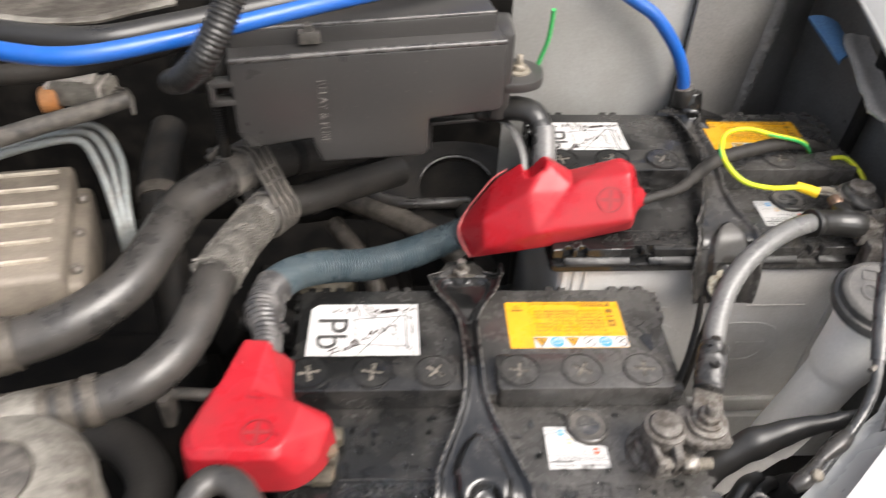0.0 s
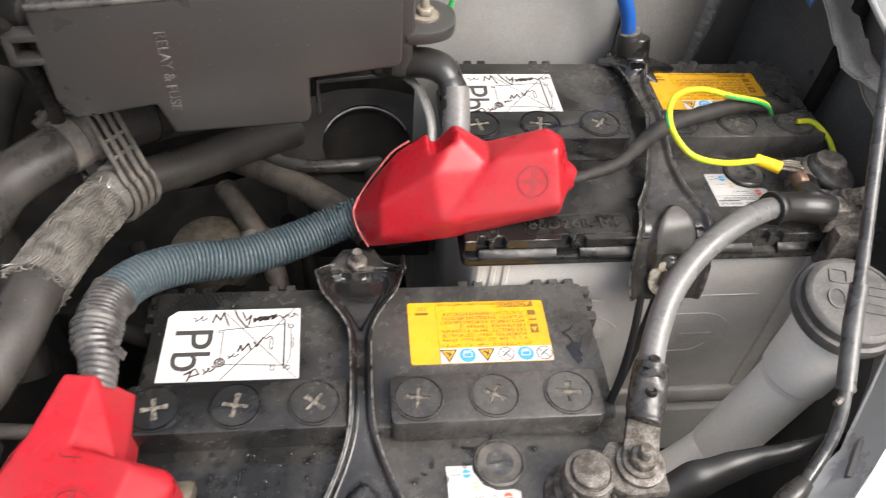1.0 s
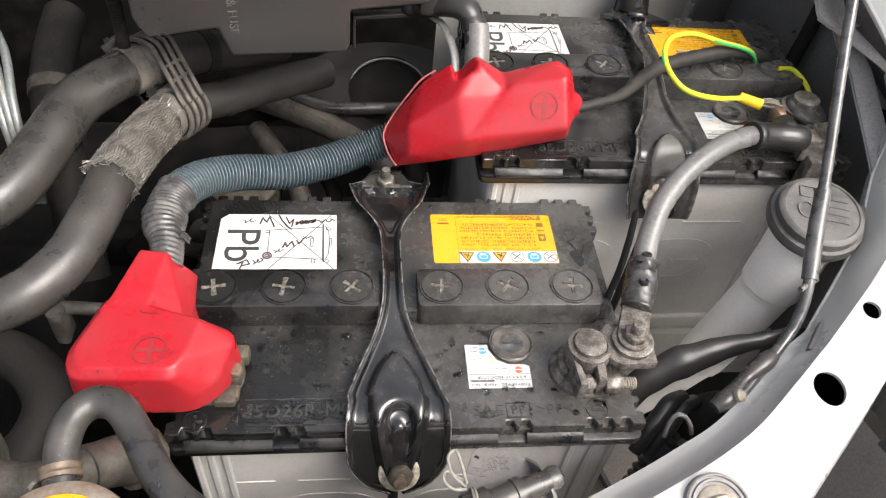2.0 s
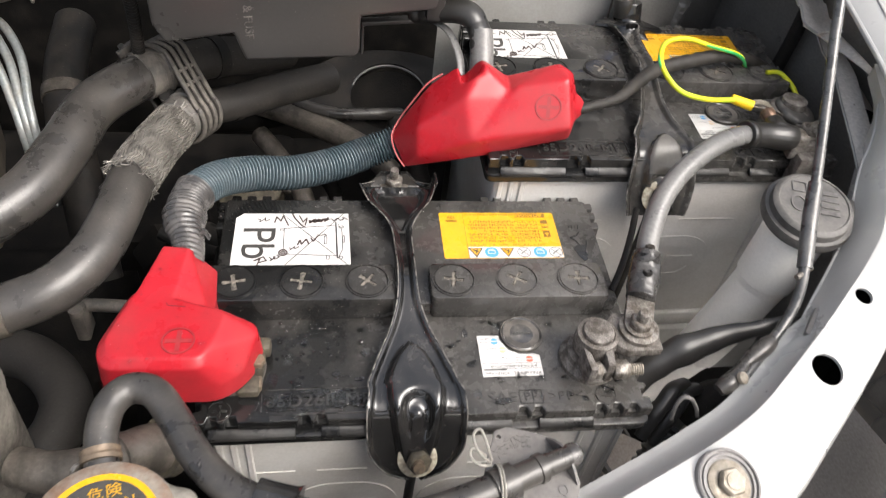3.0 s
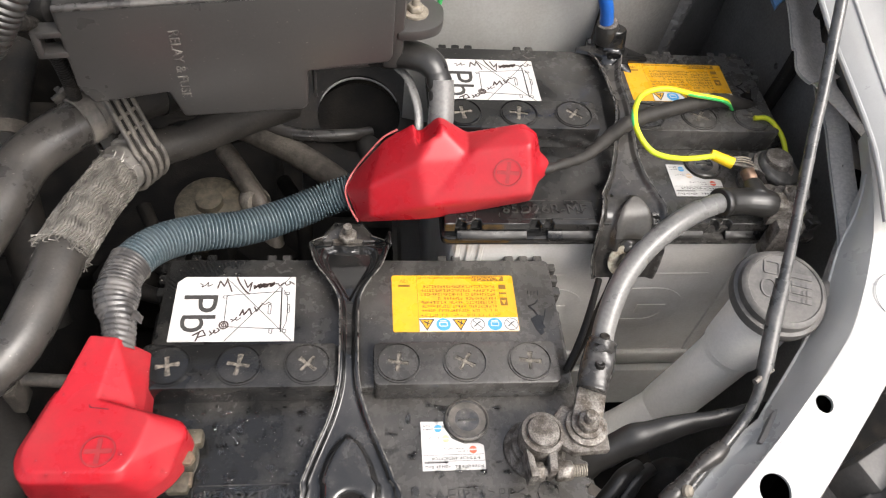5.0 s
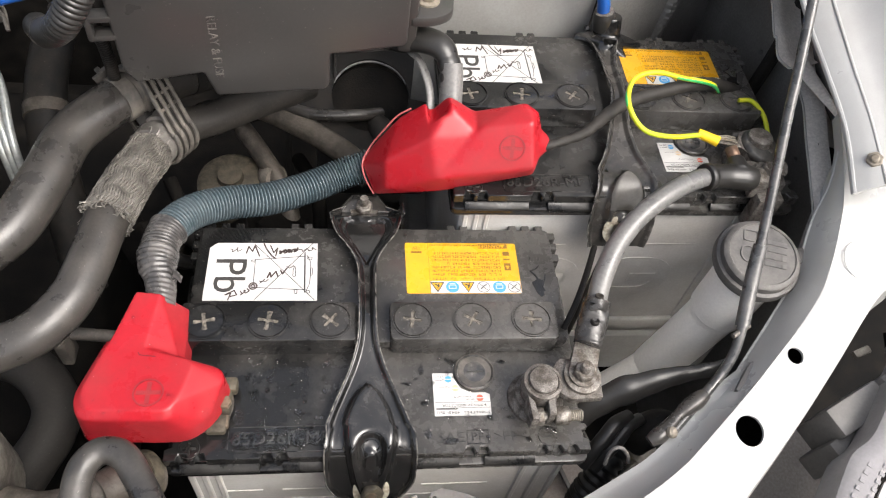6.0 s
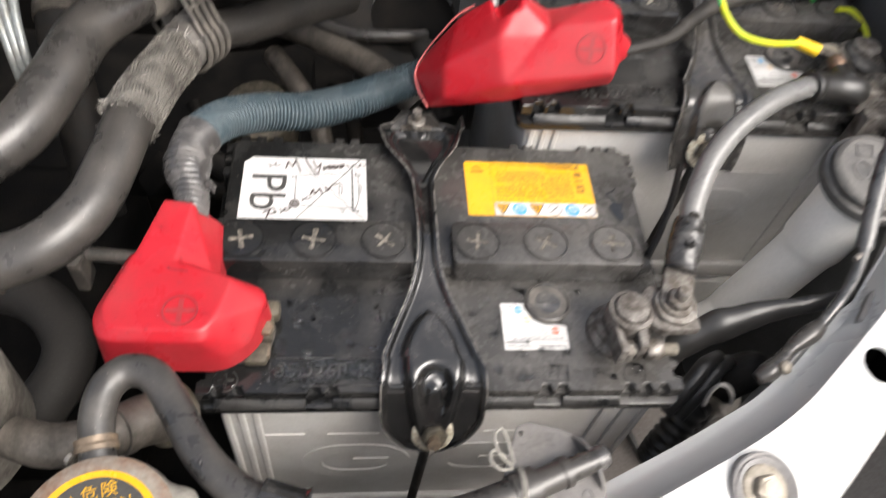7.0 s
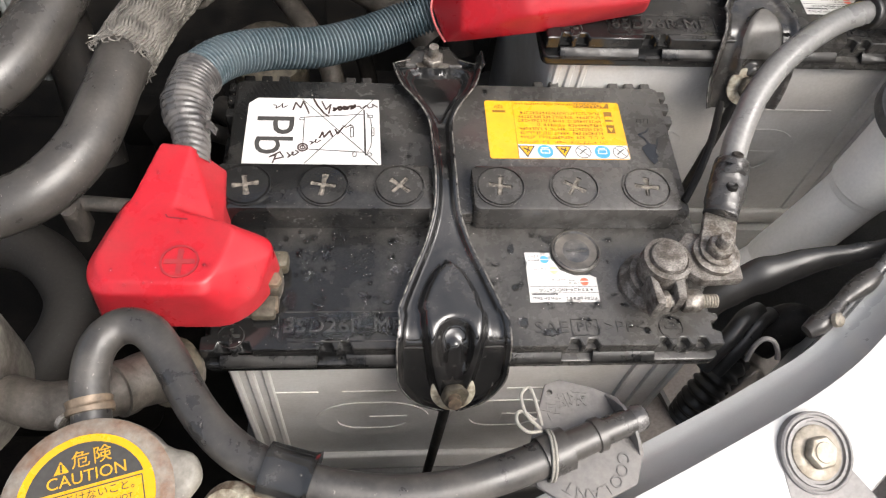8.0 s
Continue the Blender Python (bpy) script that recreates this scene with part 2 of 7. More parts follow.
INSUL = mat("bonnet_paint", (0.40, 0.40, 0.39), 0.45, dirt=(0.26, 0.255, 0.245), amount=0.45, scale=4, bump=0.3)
YELWIRE = mat("yellow_wire", (0.66, 0.56, 0.012), 0.4, dirt=(0.42, 0.56, 0.02), amount=0.45, scale=45, bump=0.0, vary=0.04)
YELLUG = mat("yellow_lug", (0.85, 0.55, 0.01), 0.4, bump=0.0, vary=0.04)
TANK = mat("milky_plastic", (0.90, 0.87, 0.81), 0.42, dirt=(0.80, 0.765, 0.70), amount=0.35, scale=16, bump=0.03, soft=0.25, vary=0.04)
CAPM = mat("grey_cap_plastic", (0.060, 0.057, 0.054), 0.45, dirt=(0.115, 0.108, 0.10), amount=0.45, scale=60, bump=0.2, specks=0.3)
TAB = mat("grey_rubber_tab", (0.095, 0.09, 0.087), 0.5, dirt=(0.135, 0.125, 0.116), amount=0.45, scale=50, bump=0.1)
CABLE = mat("grey_black_cable", (0.108, 0.106, 0.103), 0.27, dirt=(0.175, 0.169, 0.16), amount=0.4, scale=40, bump=0.06, soft=0.3)
CAPYEL = mat("cap_yellow", (0.52, 0.285, 0.005), 0.35, dirt=(0.44, 0.235, 0.008), amount=0.3, scale=90, bump=0.0, vary=0.04)
TIE = mat("straw_string", (0.22, 0.205, 0.178), 0.8, bump=0.2, scale=300)
ASPHALT = mat("asphalt", (0.05, 0.05, 0.05), 0.9, dirt=(0.07, 0.068, 0.065), amount=0.5, scale=3, grain=120, bump=0.5)
RIMM = mat("lilac_grey_plastic", (0.24, 0.23, 0.235), 0.5, dirt=(0.19, 0.183, 0.183), amount=0.4, scale=30, bump=0.06, soft=0.3, vary=0.06)
LAMPM = mat("grey_lamp_plastic", (0.17, 0.162, 0.152), 0.5, dirt=(0.125, 0.118, 0.11), amount=0.4, scale=20, bump=0.1, vary=0.08)
BLUECLIP = mat("blue_clip_plastic", (0.07, 0.17, 0.34), 0.5, dirt=(0.10, 0.19, 0.31), amount=0.4)
WATER = bpy.data.materials.new("water")
WATER.use_nodes = True
wb = WATER.node_tree.nodes["Principled BSDF"]
wb.inputs["Transmission Weight"].default_value, wb.inputs["Roughness"].default_value, wb.inputs["IOR"].default_value = 1.0, 0.02, 1.4
DOME = mat("smoky_dome", (0.03, 0.03, 0.03), 0.1, dirt=(0.12, 0.11, 0.10), amount=0.4, scale=120, bump=0.02, coat=0.5)


# ---- building helpers ----
def thing(name, at, label, category, group="", kind=""):
    ob = new(name)
    ob.empty_display_size = 0.02
    ob.location = at
    return tagged(ob, label, category, group, kind)


def base_of(ob):
    spot = Vector((0, 0, 0))
    while ob:
        spot += ob.location
        ob = ob.parent
    return spot


def smooth(mesh, angle=35):
    lim = radians(angle)
    b = bmesh.new()
    b.from_mesh(mesh)
    for f in b.faces:
        f.smooth = True
    for e in b.edges:
        if len(e.link_faces) == 2 and e.calc_face_angle(0) > lim:
            e.smooth = False
    b.to_mesh(mesh)
    b.free()


def part(name, bm, material, parent, label="", angle=35):
    """Links a mesh given in the parent's own frame of the world as a part under it."""
    bmesh.ops.recalc_face_normals(bm, faces=bm.faces)
    bmesh.ops.translate(bm, verts=bm.verts, vec=-base_of(parent))
    me = bpy.data.meshes.new(name)
    bm.to_mesh(me)
    bm.free()
    smooth(me, angle)
    me.materials.append(material)
    ob = new(name, me)
    ob.parent = parent
    return tagged(ob, label)


def solo(name, bm, material, label, category, group="", kind="", angle=35):
    """Links a mesh given in the world as a thing of its own, with its origin at its base."""
    bmesh.ops.recalc_face_normals(bm, faces=bm.faces)
    co = [v.co for v in bm.verts]
    lo = Vector([min(c[i] for c in co) for i in range(3)])
    hi = Vector([max(c[i] for c in co) for i in range(3)])
    at = Vector(((lo.x + hi.x) / 2, (lo.y + hi.y) / 2, lo.z))
    bmesh.ops.translate(bm, verts=bm.verts, vec=-at)
    me = bpy.data.meshes.new(name)
    bm.to_mesh(me)
    bm.free()
    smooth(me, angle)
    me.materials.append(material)
    ob = new(name, me)
    ob.location = at
    return tagged(ob, label, category, group, kind)


def join(*bms):
    """One bmesh out of several."""
    out = bmesh.new()
    for b in bms:
        me = bpy.data.meshes.new("tmp")
        b.to_mesh(me)
        b.free()
        out.from_mesh(me)
        bpy.data.meshes.remove(me)
    return out


def moved(bm, m):
    bmesh.ops.transform(bm, matrix=m, verts=bm.verts)
    return bm


def bevelled(bm, width, seg=2, limit=25):
    if width:
        es = [e for e in bm.edges if len(e.link_faces) == 2 and e.calc_face_angle(0) > radians(limit)]
        bmesh.ops.bevel(bm, geom=es, offset=width, segments=seg, affect="EDGES", profile=0.5, clamp_overlap=True)
    return bm


def box(x0, x1, y0, y1, z0, z1, bevel=0.001, seg=2):
    bm = bmesh.new()
    bmesh.ops.create_cube(bm, size=1)
    moved(bm, Matrix.LocRotScale(((x0 + x1) / 2, (y0 + y1) / 2, (z0 + z1) / 2), None, (x1 - x0, y1 - y0, z1 - z0)))
    return bevelled(bm, bevel, seg)


def prism(outline, z0, z1, bevel=0.0, seg=2, grow=1.0, shift=(0, 0)):
    """An outline in x and y raised from z0 to z1; its top may be scaled and shifted."""
    bm = bmesh.new()
    cx, cy = sum(p[0] for p in outline) / len(outline), sum(p[1] for p in outline) / len(outline)
    low = [bm.verts.new((x, y, z0)) for x, y in outline]
    top = [bm.verts.new((cx + (x - cx) * grow + shift[0], cy + (y - cy) * grow + shift[1], z1)) for x, y in outline]
    n = len(outline)
    bm.faces.new(list(reversed(low)))
    bm.faces.new(top)
    for i in range(n):
        bm.faces.new((low[i], low[(i + 1) % n], top[(i + 1) % n], top[i]))
    bmesh.ops.recalc_face_normals(bm, faces=bm.faces)
    return bevelled(bm, bevel, seg)


def spline(points, sub=8):
    """A smooth line (Catmull-Rom) through points of any number of values."""
    p = [np.array(q, float) for q in points]
    if len(p) == 2:
        return [p[0] + (p[1] - p[0]) * i / sub for i in range(sub + 1)]
    p = [2 * p[0] - p[1]] + p + [2 * p[-1] - p[-2]]
    out = []
    for i in range(1, len(p) - 2):
        for k in range(sub):
            t = k / sub
            a, b, c, d = p[i - 1], p[i], p[i + 1], p[i + 2]
            out.append(0.5 * (2 * b + (c - a) * t + (2 * a - 5 * b + 4 * c - d) * t * t + (3 * b - a - 3 * c + d) * t**3))
    out.append(p[-2])
    return out


def rings_along(line):
    """Frames (place, side, up) carried along a line without twist, and the length so far."""
    line = [Vector(q[:3]) for q in line]
    out, side, far = [], None, 0.0
    for i, q in enumerate(line):
        way = (line[min(i + 1, len(line) - 1)] - line[max(i - 1, 0)]).normalized()
        if side is None:
            side = way.cross(Vector((0, 0, 1)))
            if side.length < 0.1:
                side = way.cross(Vector((0, 1, 0)))
        side = (side - way * side.dot(way)).normalized()
        out.append((q, side, way.cross(side), far))
        if i + 1 < len(line):
            far += (line[i + 1] - q).length
    return out


def tube(points, r, sub=8, seg=14, wave=None, flat=1.0, caps=True, raw=False):
    """A pipe through points; r a radius or a radius per point; wave(length) adds to the radius."""
    rs = r if isinstance(r, (list, tuple)) else [r] * len(points)
    line = [np.array([*p, q]) for p, q in zip(points, rs)] if raw else spline([(*p, q) for p, q in zip(points, rs)], sub)
    bm, last, first = bmesh.new(), None, None
    for (q, side, up, far), row in zip(rings_along(line), line):
        rad = row[3] + (wave(far) if wave else 0)
        loop = [bm.verts.new(q + side * (rad * math.cos(a)) + up * (rad * flat * math.sin(a))) for a in (2 * math.pi * k / seg for k in range(seg))]
        if last:
            for k in range(seg):
                bm.faces.new((last[k], last[(k + 1) % seg], loop[(k + 1) % seg], loop[k]))
        else:
            first = loop
        last = loop
    if caps:
        bm.faces.new(list(reversed(first)))
        bm.faces.new(last)
    return bm


def even(points, step):
    """Places at even steps along the smooth line through points."""
    line = [Vector(p) for p in spline(points, 40)]
    out, far = [line[0]], 0.0
    for a, b in zip(line, line[1:]):
        d = (b - a).length
        while far + d >= step:
            a = a.lerp(b, (step - far) / d)
            out.append(a)
            d, far = (b - a).length, 0.0
        far += d
    return out


def lathe(profile, at=(0, 0, 0), turn=(0, 0, 0), seg=32):
    """A profile of (radius, height) turned about its axis."""
    bm, last = bmesh.new(), None
    for r, z in profile:
        loop = [bm.verts.new((r * math.cos(a), r * math.sin(a), z)) for a in (2 * math.pi * k / seg for k in range(seg))]
        if last:
            for k in range(seg):
                bm.faces.new((last[k], last[(k + 1) % seg], loop[(k + 1) % seg], loop[k]))
        elif r > 1e-5:
            bm.faces.new(list(reversed(loop)))
        last = loop
    if profile[-1][0] > 1e-5:
        bm.faces.new(last)
    bmesh.ops.remove_doubles(bm, verts=bm.verts, dist=1e-7)
    return moved(bm, pose(*at, *turn))


def islands(bm):
    """The separate pieces of a bmesh, each as a bmesh of its own."""
    left, out = set(bm.verts), []
    while left:
        todo, got = [left.pop()], set()
        while todo:
            v = todo.pop()
            got.add(v)
            for e in v.link_edges:
                o = e.other_vert(v)
                if o in left:
                    left.discard(o)
                    todo.append(o)
        b, new_of = bmesh.new(), {}
        for v in sorted(got, key=lambda v: v.index):
            new_of[v] = b.verts.new(v.co)
        for f in bm.faces:
            if f.verts[0] in got:
                b.faces.new([new_of[v] for v in f.verts])
        out.append(b)
    bm.free()
    return sorted(out, key=lambda b: min((v.co.x, v.co.y) for v in b.verts))


def hexnut(r, h, at=(0, 0, 0), turn=(0, 0, 0)):
    bm = prism([(r * math.cos(math.pi * k / 3), r * math.sin(math.pi * k / 3)) for k in range(6)], 0, h, r * 0.12, 1)
    return moved(bm, pose(*at, *turn))


def sheet(rows, thick):
    """A sheet over rows of places (a grid), thickened along its normals."""
    bm = bmesh.new()
    g = [[bm.verts.new(p) for p in row] for row in rows]
    for a, b in zip(g, g[1:]):
        for k in range(len(a) - 1):
            bm.faces.new((a[k], a[k + 1], b[k + 1], b[k]))
    bmesh.ops.recalc_face_normals(bm, faces=bm.faces)
    bmesh.ops.solidify(bm, geom=bm.faces[:], thickness=thick)
    return bm


def cut(bm, *tools):
    """The solid bm with the tools taken out of it."""
    me = bpy.data.meshes.new("solid")
    bm.to_mesh(me)
    bm.free()
    a = new("solid", me)
    made = [a]
    for t in tools:
        bmesh.ops.recalc_face_normals(t, faces=t.faces)
        mt = bpy.data.meshes.new("tool")
        t.to_mesh(mt)
        t.free()
        b = new("tool", mt)
        made.append(b)
        mod = a.modifiers.new("cut", "BOOLEAN")
        mod.operation, mod.object, mod.solver = "DIFFERENCE", b, "EXACT"
    bpy.context.view_layer.update()
    res = bpy.data.meshes.new_from_object(a.evaluated_get(bpy.context.evaluated_depsgraph_get()))
    out = bmesh.new()
    out.from_mesh(res)
    for ob in made:
        old = ob.data
        bpy.data.objects.remove(ob)
        bpy.data.meshes.remove(old)
    bpy.data.meshes.remove(res)
    return out


def hull(points, bevel=0.0):
    """The convex solid round a few corner places."""
    bm = bmesh.new()
    for p in points:
        bm.verts.new(p)
    res = bmesh.ops.convex_hull(bm, input=bm.verts[:])
    bmesh.ops.delete(bm, geom=[v for v in bm.verts if not v.link_faces], context="VERTS")
    bmesh.ops.recalc_face_normals(bm, faces=bm.faces)
    return bevelled(bm, bevel, 2, 15)


def melted(bm, voxel, rounds):
    """Overlapping solids fused into one soft moulded body."""
    me = bpy.data.meshes.new("soft")
    bm.to_mesh(me)
    bm.free()
    a = new("soft", me)
    mod = a.modifiers.new("fuse", "REMESH")
    mod.mode, mod.voxel_size = "VOXEL", voxel
    mod = a.modifiers.new("round", "SMOOTH")
    mod.factor, mod.iterations = 0.5, rounds
    bpy.context.view_layer.update()
    res = bpy.data.meshes.new_from_object(a.evaluated_get(bpy.context.evaluated_depsgraph_get()))
    out = bmesh.new()
    out.from_mesh(res)
    bpy.data.objects.remove(a)
    bpy.data.meshes.remove(me)
    bpy.data.meshes.remove(res)
    return out


def drape(mark, solid, m, rise):
    """Lays a mark drawn in its own x, y plane onto a solid, seen along m's z."""
    tree = BVHTree.FromBMesh(solid)
    way = m.to_3x3() @ Vector((0, 0, -1))
    for v in mark.verts:
        spot = m @ Vector((v.co.x, v.co.y, 0.03))
        hit = tree.ray_cast(spot, way)[0]
        v.co = (hit or m @ Vector((v.co.x, v.co.y, 0))) - way * (v.co.z + rise)
    return mark


def words(text, size, m, deep=0.0001, spacing=1.0):
    """Letters in the built-in font, centred, laid into the plane of m."""
    cu = bpy.data.curves.new("letters", "FONT")
    cu.body, cu.size, cu.extrude, cu.align_x, cu.align_y = text, size, deep, "CENTER", "CENTER"
    cu.space_character, cu.resolution_u = spacing, 3
    ob = new("letters", cu)
    bpy.context.view_layer.update()
    me = bpy.data.meshes.new_from_object(ob.evaluated_get(bpy.context.evaluated_depsgraph_get()))
    bm = bmesh.new()
    bm.from_mesh(me)
    bpy.data.objects.remove(ob)
    bpy.data.curves.remove(cu)
    bpy.data.meshes.remove(me)
    return moved(bm, m)


def stroke(points, width, z, high=0.00012, closed=False):
    """A drawn line of even width lying at height z."""
    p = [Vector((x, y, 0)) for x, y in points]
    n = len(p)
    bm = bmesh.new()
    if closed:
        rings = []
        for i in range(n):
            d = (p[(i + 1) % n] - p[i]).normalized() + (p[i] - p[i - 1]).normalized()
            d = d.normalized() if d.length > 1e-6 else (p[(i + 1) % n] - p[i]).normalized()
            bend = max(0.5, d.dot((p[(i + 1) % n] - p[i]).normalized()))
            s = Vector((-d.y, d.x, 0)) * width / 2 / bend
            rings.append([bm.verts.new((*q.xy, z + h)) for q, h in ((p[i] - s, 0), (p[i] - s, high), (p[i] + s, high), (p[i] + s, 0))])
        for a, b in zip(rings, rings[1:] + rings[:1]):
            for k in range(4):
                bm.faces.new((a[k], a[(k + 1) % 4], b[(k + 1) % 4], b[k]))
        return bm
    for i in range(n if closed else n - 1):
        a, b = p[i], p[(i + 1) % n]
        d = (b - a).normalized()
        s = Vector((-d.y, d.x, 0)) * width / 2
        a, b = a - d * width * 0.35, b + d * width * 0.35
        v = [bm.verts.new((*q.xy, z + h)) for h in (0, high) for q in (a - s, b - s, b + s, a + s)]
        bm.faces.new(v[4:])
        for k in range(4):
            bm.faces.new((v[k], v[(k + 1) % 4], v[4 + (k + 1) % 4], v[4 + k]))
    return bm


def circle_pts(x, y, r, n=20, ry=None):
    return [(x + r * math.cos(2 * math.pi * k / n), y + (ry or r) * math.sin(2 * math.pi * k / n)) for k in range(n)]


def fillet(outline, r, n=5):
    """An outline with each corner rounded off."""
    out, m = [], len(outline)
    for i in range(m):
        p, a, b = (Vector(outline[k % m]) for k in (i, i - 1, i + 1))
        u, v = (a - p), (b - p)
        d = min(r, u.length * 0.45, v.length * 0.45)
        s, e = p + u.normalized() * d, p + v.normalized() * d
        for k in range(n + 1):
            t = k / n
            out.append(tuple(s * (1 - t) ** 2 + p * 2 * t * (1 - t) + e * t * t))
    return out


def rounded(x0, x1, y0, y1, r, n=4):
    out = []
    for cx, cy, a0 in ((x1 - r, y1 - r, 0), (x0 + r, y1 - r, 90), (x0 + r, y0 + r, 180), (x1 - r, y0 + r, 270)):
        out += [(cx + r * math.cos(radians(a0 + 90 * k / n)), cy + r * math.sin(radians(a0 + 90 * k / n))) for k in range(n + 1)]
    return out


def scribbled(x0, x1, y, h, n, z, rnd):
    """A line of close print that nobody can read: thin little bars in even cells."""
    out, w = [], (x1 - x0) / n
    for k in range(n):
        x = x0 + w * k
        if rnd.random() < 0.08:
            continue
        for _ in range(3):
            if rnd.random() < 0.5:
                yy = y + h * rnd.choice((-0.4, 0.0, 0.4))
                out.append(stroke([(x + w * 0.12, yy), (x + w * 0.80, yy)], h * 0.17, z, 0.00006))
            else:
                xx = x + w * rnd.choice((0.2, 0.5, 0.75))
                out.append(stroke([(xx, y - h * 0.42), (xx, y + h * 0.42)], h * 0.17, z, 0.00006))
    return join(*out)


def bars(x0, x1, y, h, n, z, rnd, gap=0.25):
    """A line of writing too small to read, as plain bars."""
    bm, x = bmesh.new(), x0
    out = []
    w = (x1 - x0) / n
    for k in range(n):
        q = w * (1 - gap * (0.6 + 0.8 * rnd.random()))
        out.append(stroke([(x, y), (x + q, y)], h, z, 0.00008))
        x += w
    bm.free()
    return join(*out)


# ---- the setting: car body round the bay ----
solo("ground", box(-40, 40, -40, 40, -0.90, -0.80, 0), ASPHALT, "dark asphalt under the parked car", "ground", kind="structure")

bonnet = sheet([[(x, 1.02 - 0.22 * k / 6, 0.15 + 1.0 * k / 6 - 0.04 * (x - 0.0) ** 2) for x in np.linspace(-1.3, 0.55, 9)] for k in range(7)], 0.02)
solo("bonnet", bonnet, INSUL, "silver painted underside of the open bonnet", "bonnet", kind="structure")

# rear panel: a rounded light-grey tower, then a flat part darkened for shade, right
rows = []
for x in np.linspace(0.168, 0.316, 12):
    yy = 0.372 - 0.012 * math.sin(max(0.0, min(1.0, (x - 0.14) / 0.19)) * math.pi)
    rows.append([(x, yy + (0.03 * ((z - 0.13) / 0.2) ** 2 if z > 0.13 else 0) + (0.02 * ((-0.02 - z) / 0.2) if z < -0.02 else 0), z) for z in np.linspace(-0.40, 0.34, 22)])
solo("wall_rear", sheet(rows, 0.003), PRIMER, "light grey painted rear panel of the engine bay", "body panel", kind="structure")
rows = [[(x, 0.3605 + 0.115 * ((x - 0.316) / 0.18) ** 1.3 + (0.03 * ((z - 0.13) / 0.2) ** 2 if z > 0.13 else 0), z) for z in np.linspace(-0.40, 0.34, 14)] for x in np.linspace(0.316, 0.50, 10)]
solo("wall_corner", sheet(rows, 0.003), CORNER, "corner panel behind the rear battery, grey darkened for shade", "body panel", kind="structure")
sealant = tube([(0.392, 0.397, 0.00), (0.398, 0.401, 0.05), (0.405, 0.405, 0.10), (0.414, 0.412, 0.18), (0.42, 0.424, 0.26)], [0.006, 0.008, 0.009, 0.008, 0.007], sub=40, seg=28,
               wave=lambda s: 0.0006 * noise.noise(Vector((s * 300, 0, 0))) + 0.0004 * noise.noise(Vector((s * 900, 3, 0))))
for v in sealant.verts:
    v.co += Vector((0.6, -1.0, 0)) * (0.0012 * noise.noise(v.co * 260) + 0.0009 * noise.noise(v.co * 620))
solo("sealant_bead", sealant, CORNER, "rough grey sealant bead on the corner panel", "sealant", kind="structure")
# the wall's shade comes partly from its darkened paint
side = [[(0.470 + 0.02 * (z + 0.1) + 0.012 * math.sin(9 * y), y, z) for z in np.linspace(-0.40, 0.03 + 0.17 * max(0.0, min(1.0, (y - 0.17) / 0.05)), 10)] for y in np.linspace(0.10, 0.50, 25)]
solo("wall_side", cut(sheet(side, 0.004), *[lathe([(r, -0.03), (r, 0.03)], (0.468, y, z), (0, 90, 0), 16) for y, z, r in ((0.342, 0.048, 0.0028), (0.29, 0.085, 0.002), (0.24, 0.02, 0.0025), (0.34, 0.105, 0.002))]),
     WALLD, "inner wing wall with small holes, grey darkened for shade", "body panel", kind="structure")
solo("wire_channel", tube([(0.466, 0.325, 0.16), (0.463, 0.315, 0.08), (0.460, 0.318, 0.0), (0.458, 0.33, -0.1)], 0.006, seg=10), DARK, "dark cable run down the inner wing wall", "cable", kind="structure")
# floor and walls painted near-black for deep shade; the floor also hides lit ground
solo("bay_floor", box(-0.75, 1.10, -0.60, 0.80, -0.46, -0.42, 0.01), GRIMY_SHADE, "grimy engine bay floor, blackened in place of deep shade", "floor", kind="structure")
solo("firewall", box(-1.2, 0.55, 0.80, 0.84, -0.45, 0.22, 0.01), GRIMY_SHADE, "bulkhead behind the engine, blackened in place of deep shade", "wall", kind="structure")
solo("wall_left", box(-0.80, -0.76, -0.2, 0.84, -0.45, 0.15, 0.01), GRIMY_SHADE, "far side of the engine bay, blackened in place of shade", "wall", kind="structure")
# out of view: a plain dark block that keeps light off the front case
solo("radiator", box(-0.70, 0.23, -0.165, -0.115, -0.42, 0.015, 0.006), GRIMY_SHADE, "unseen black radiator core added to shade the front case", "radiator", kind="structure")
solo("battery_tray", join(box(-0.005, 0.275, -0.015, 0.185, -0.235, -0.2005, 0.004), box(-0.005, 0.275, -0.018, -0.010, -0.21, -0.185, 0.003)), SHADEM, "sheet metal battery tray, grey darkened for shade", "tray", kind="structure")
solo("battery_tray_rear", join(box(0.17, 0.455, 0.165, 0.352, -0.19, -0.1535, 0.004), box(0.17, 0.455, 0.158, 0.166, -0.19, -0.128, 0.003)), PRIMER, "dull grey rear battery tray with a raised lip", "tray", kind="structure")
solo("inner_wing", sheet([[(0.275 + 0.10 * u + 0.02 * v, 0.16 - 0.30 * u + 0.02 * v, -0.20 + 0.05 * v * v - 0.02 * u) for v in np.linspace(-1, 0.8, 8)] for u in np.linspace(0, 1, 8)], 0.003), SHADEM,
     "sheet metal beside the front battery, grey darkened for shade", "body panel", kind="structure")

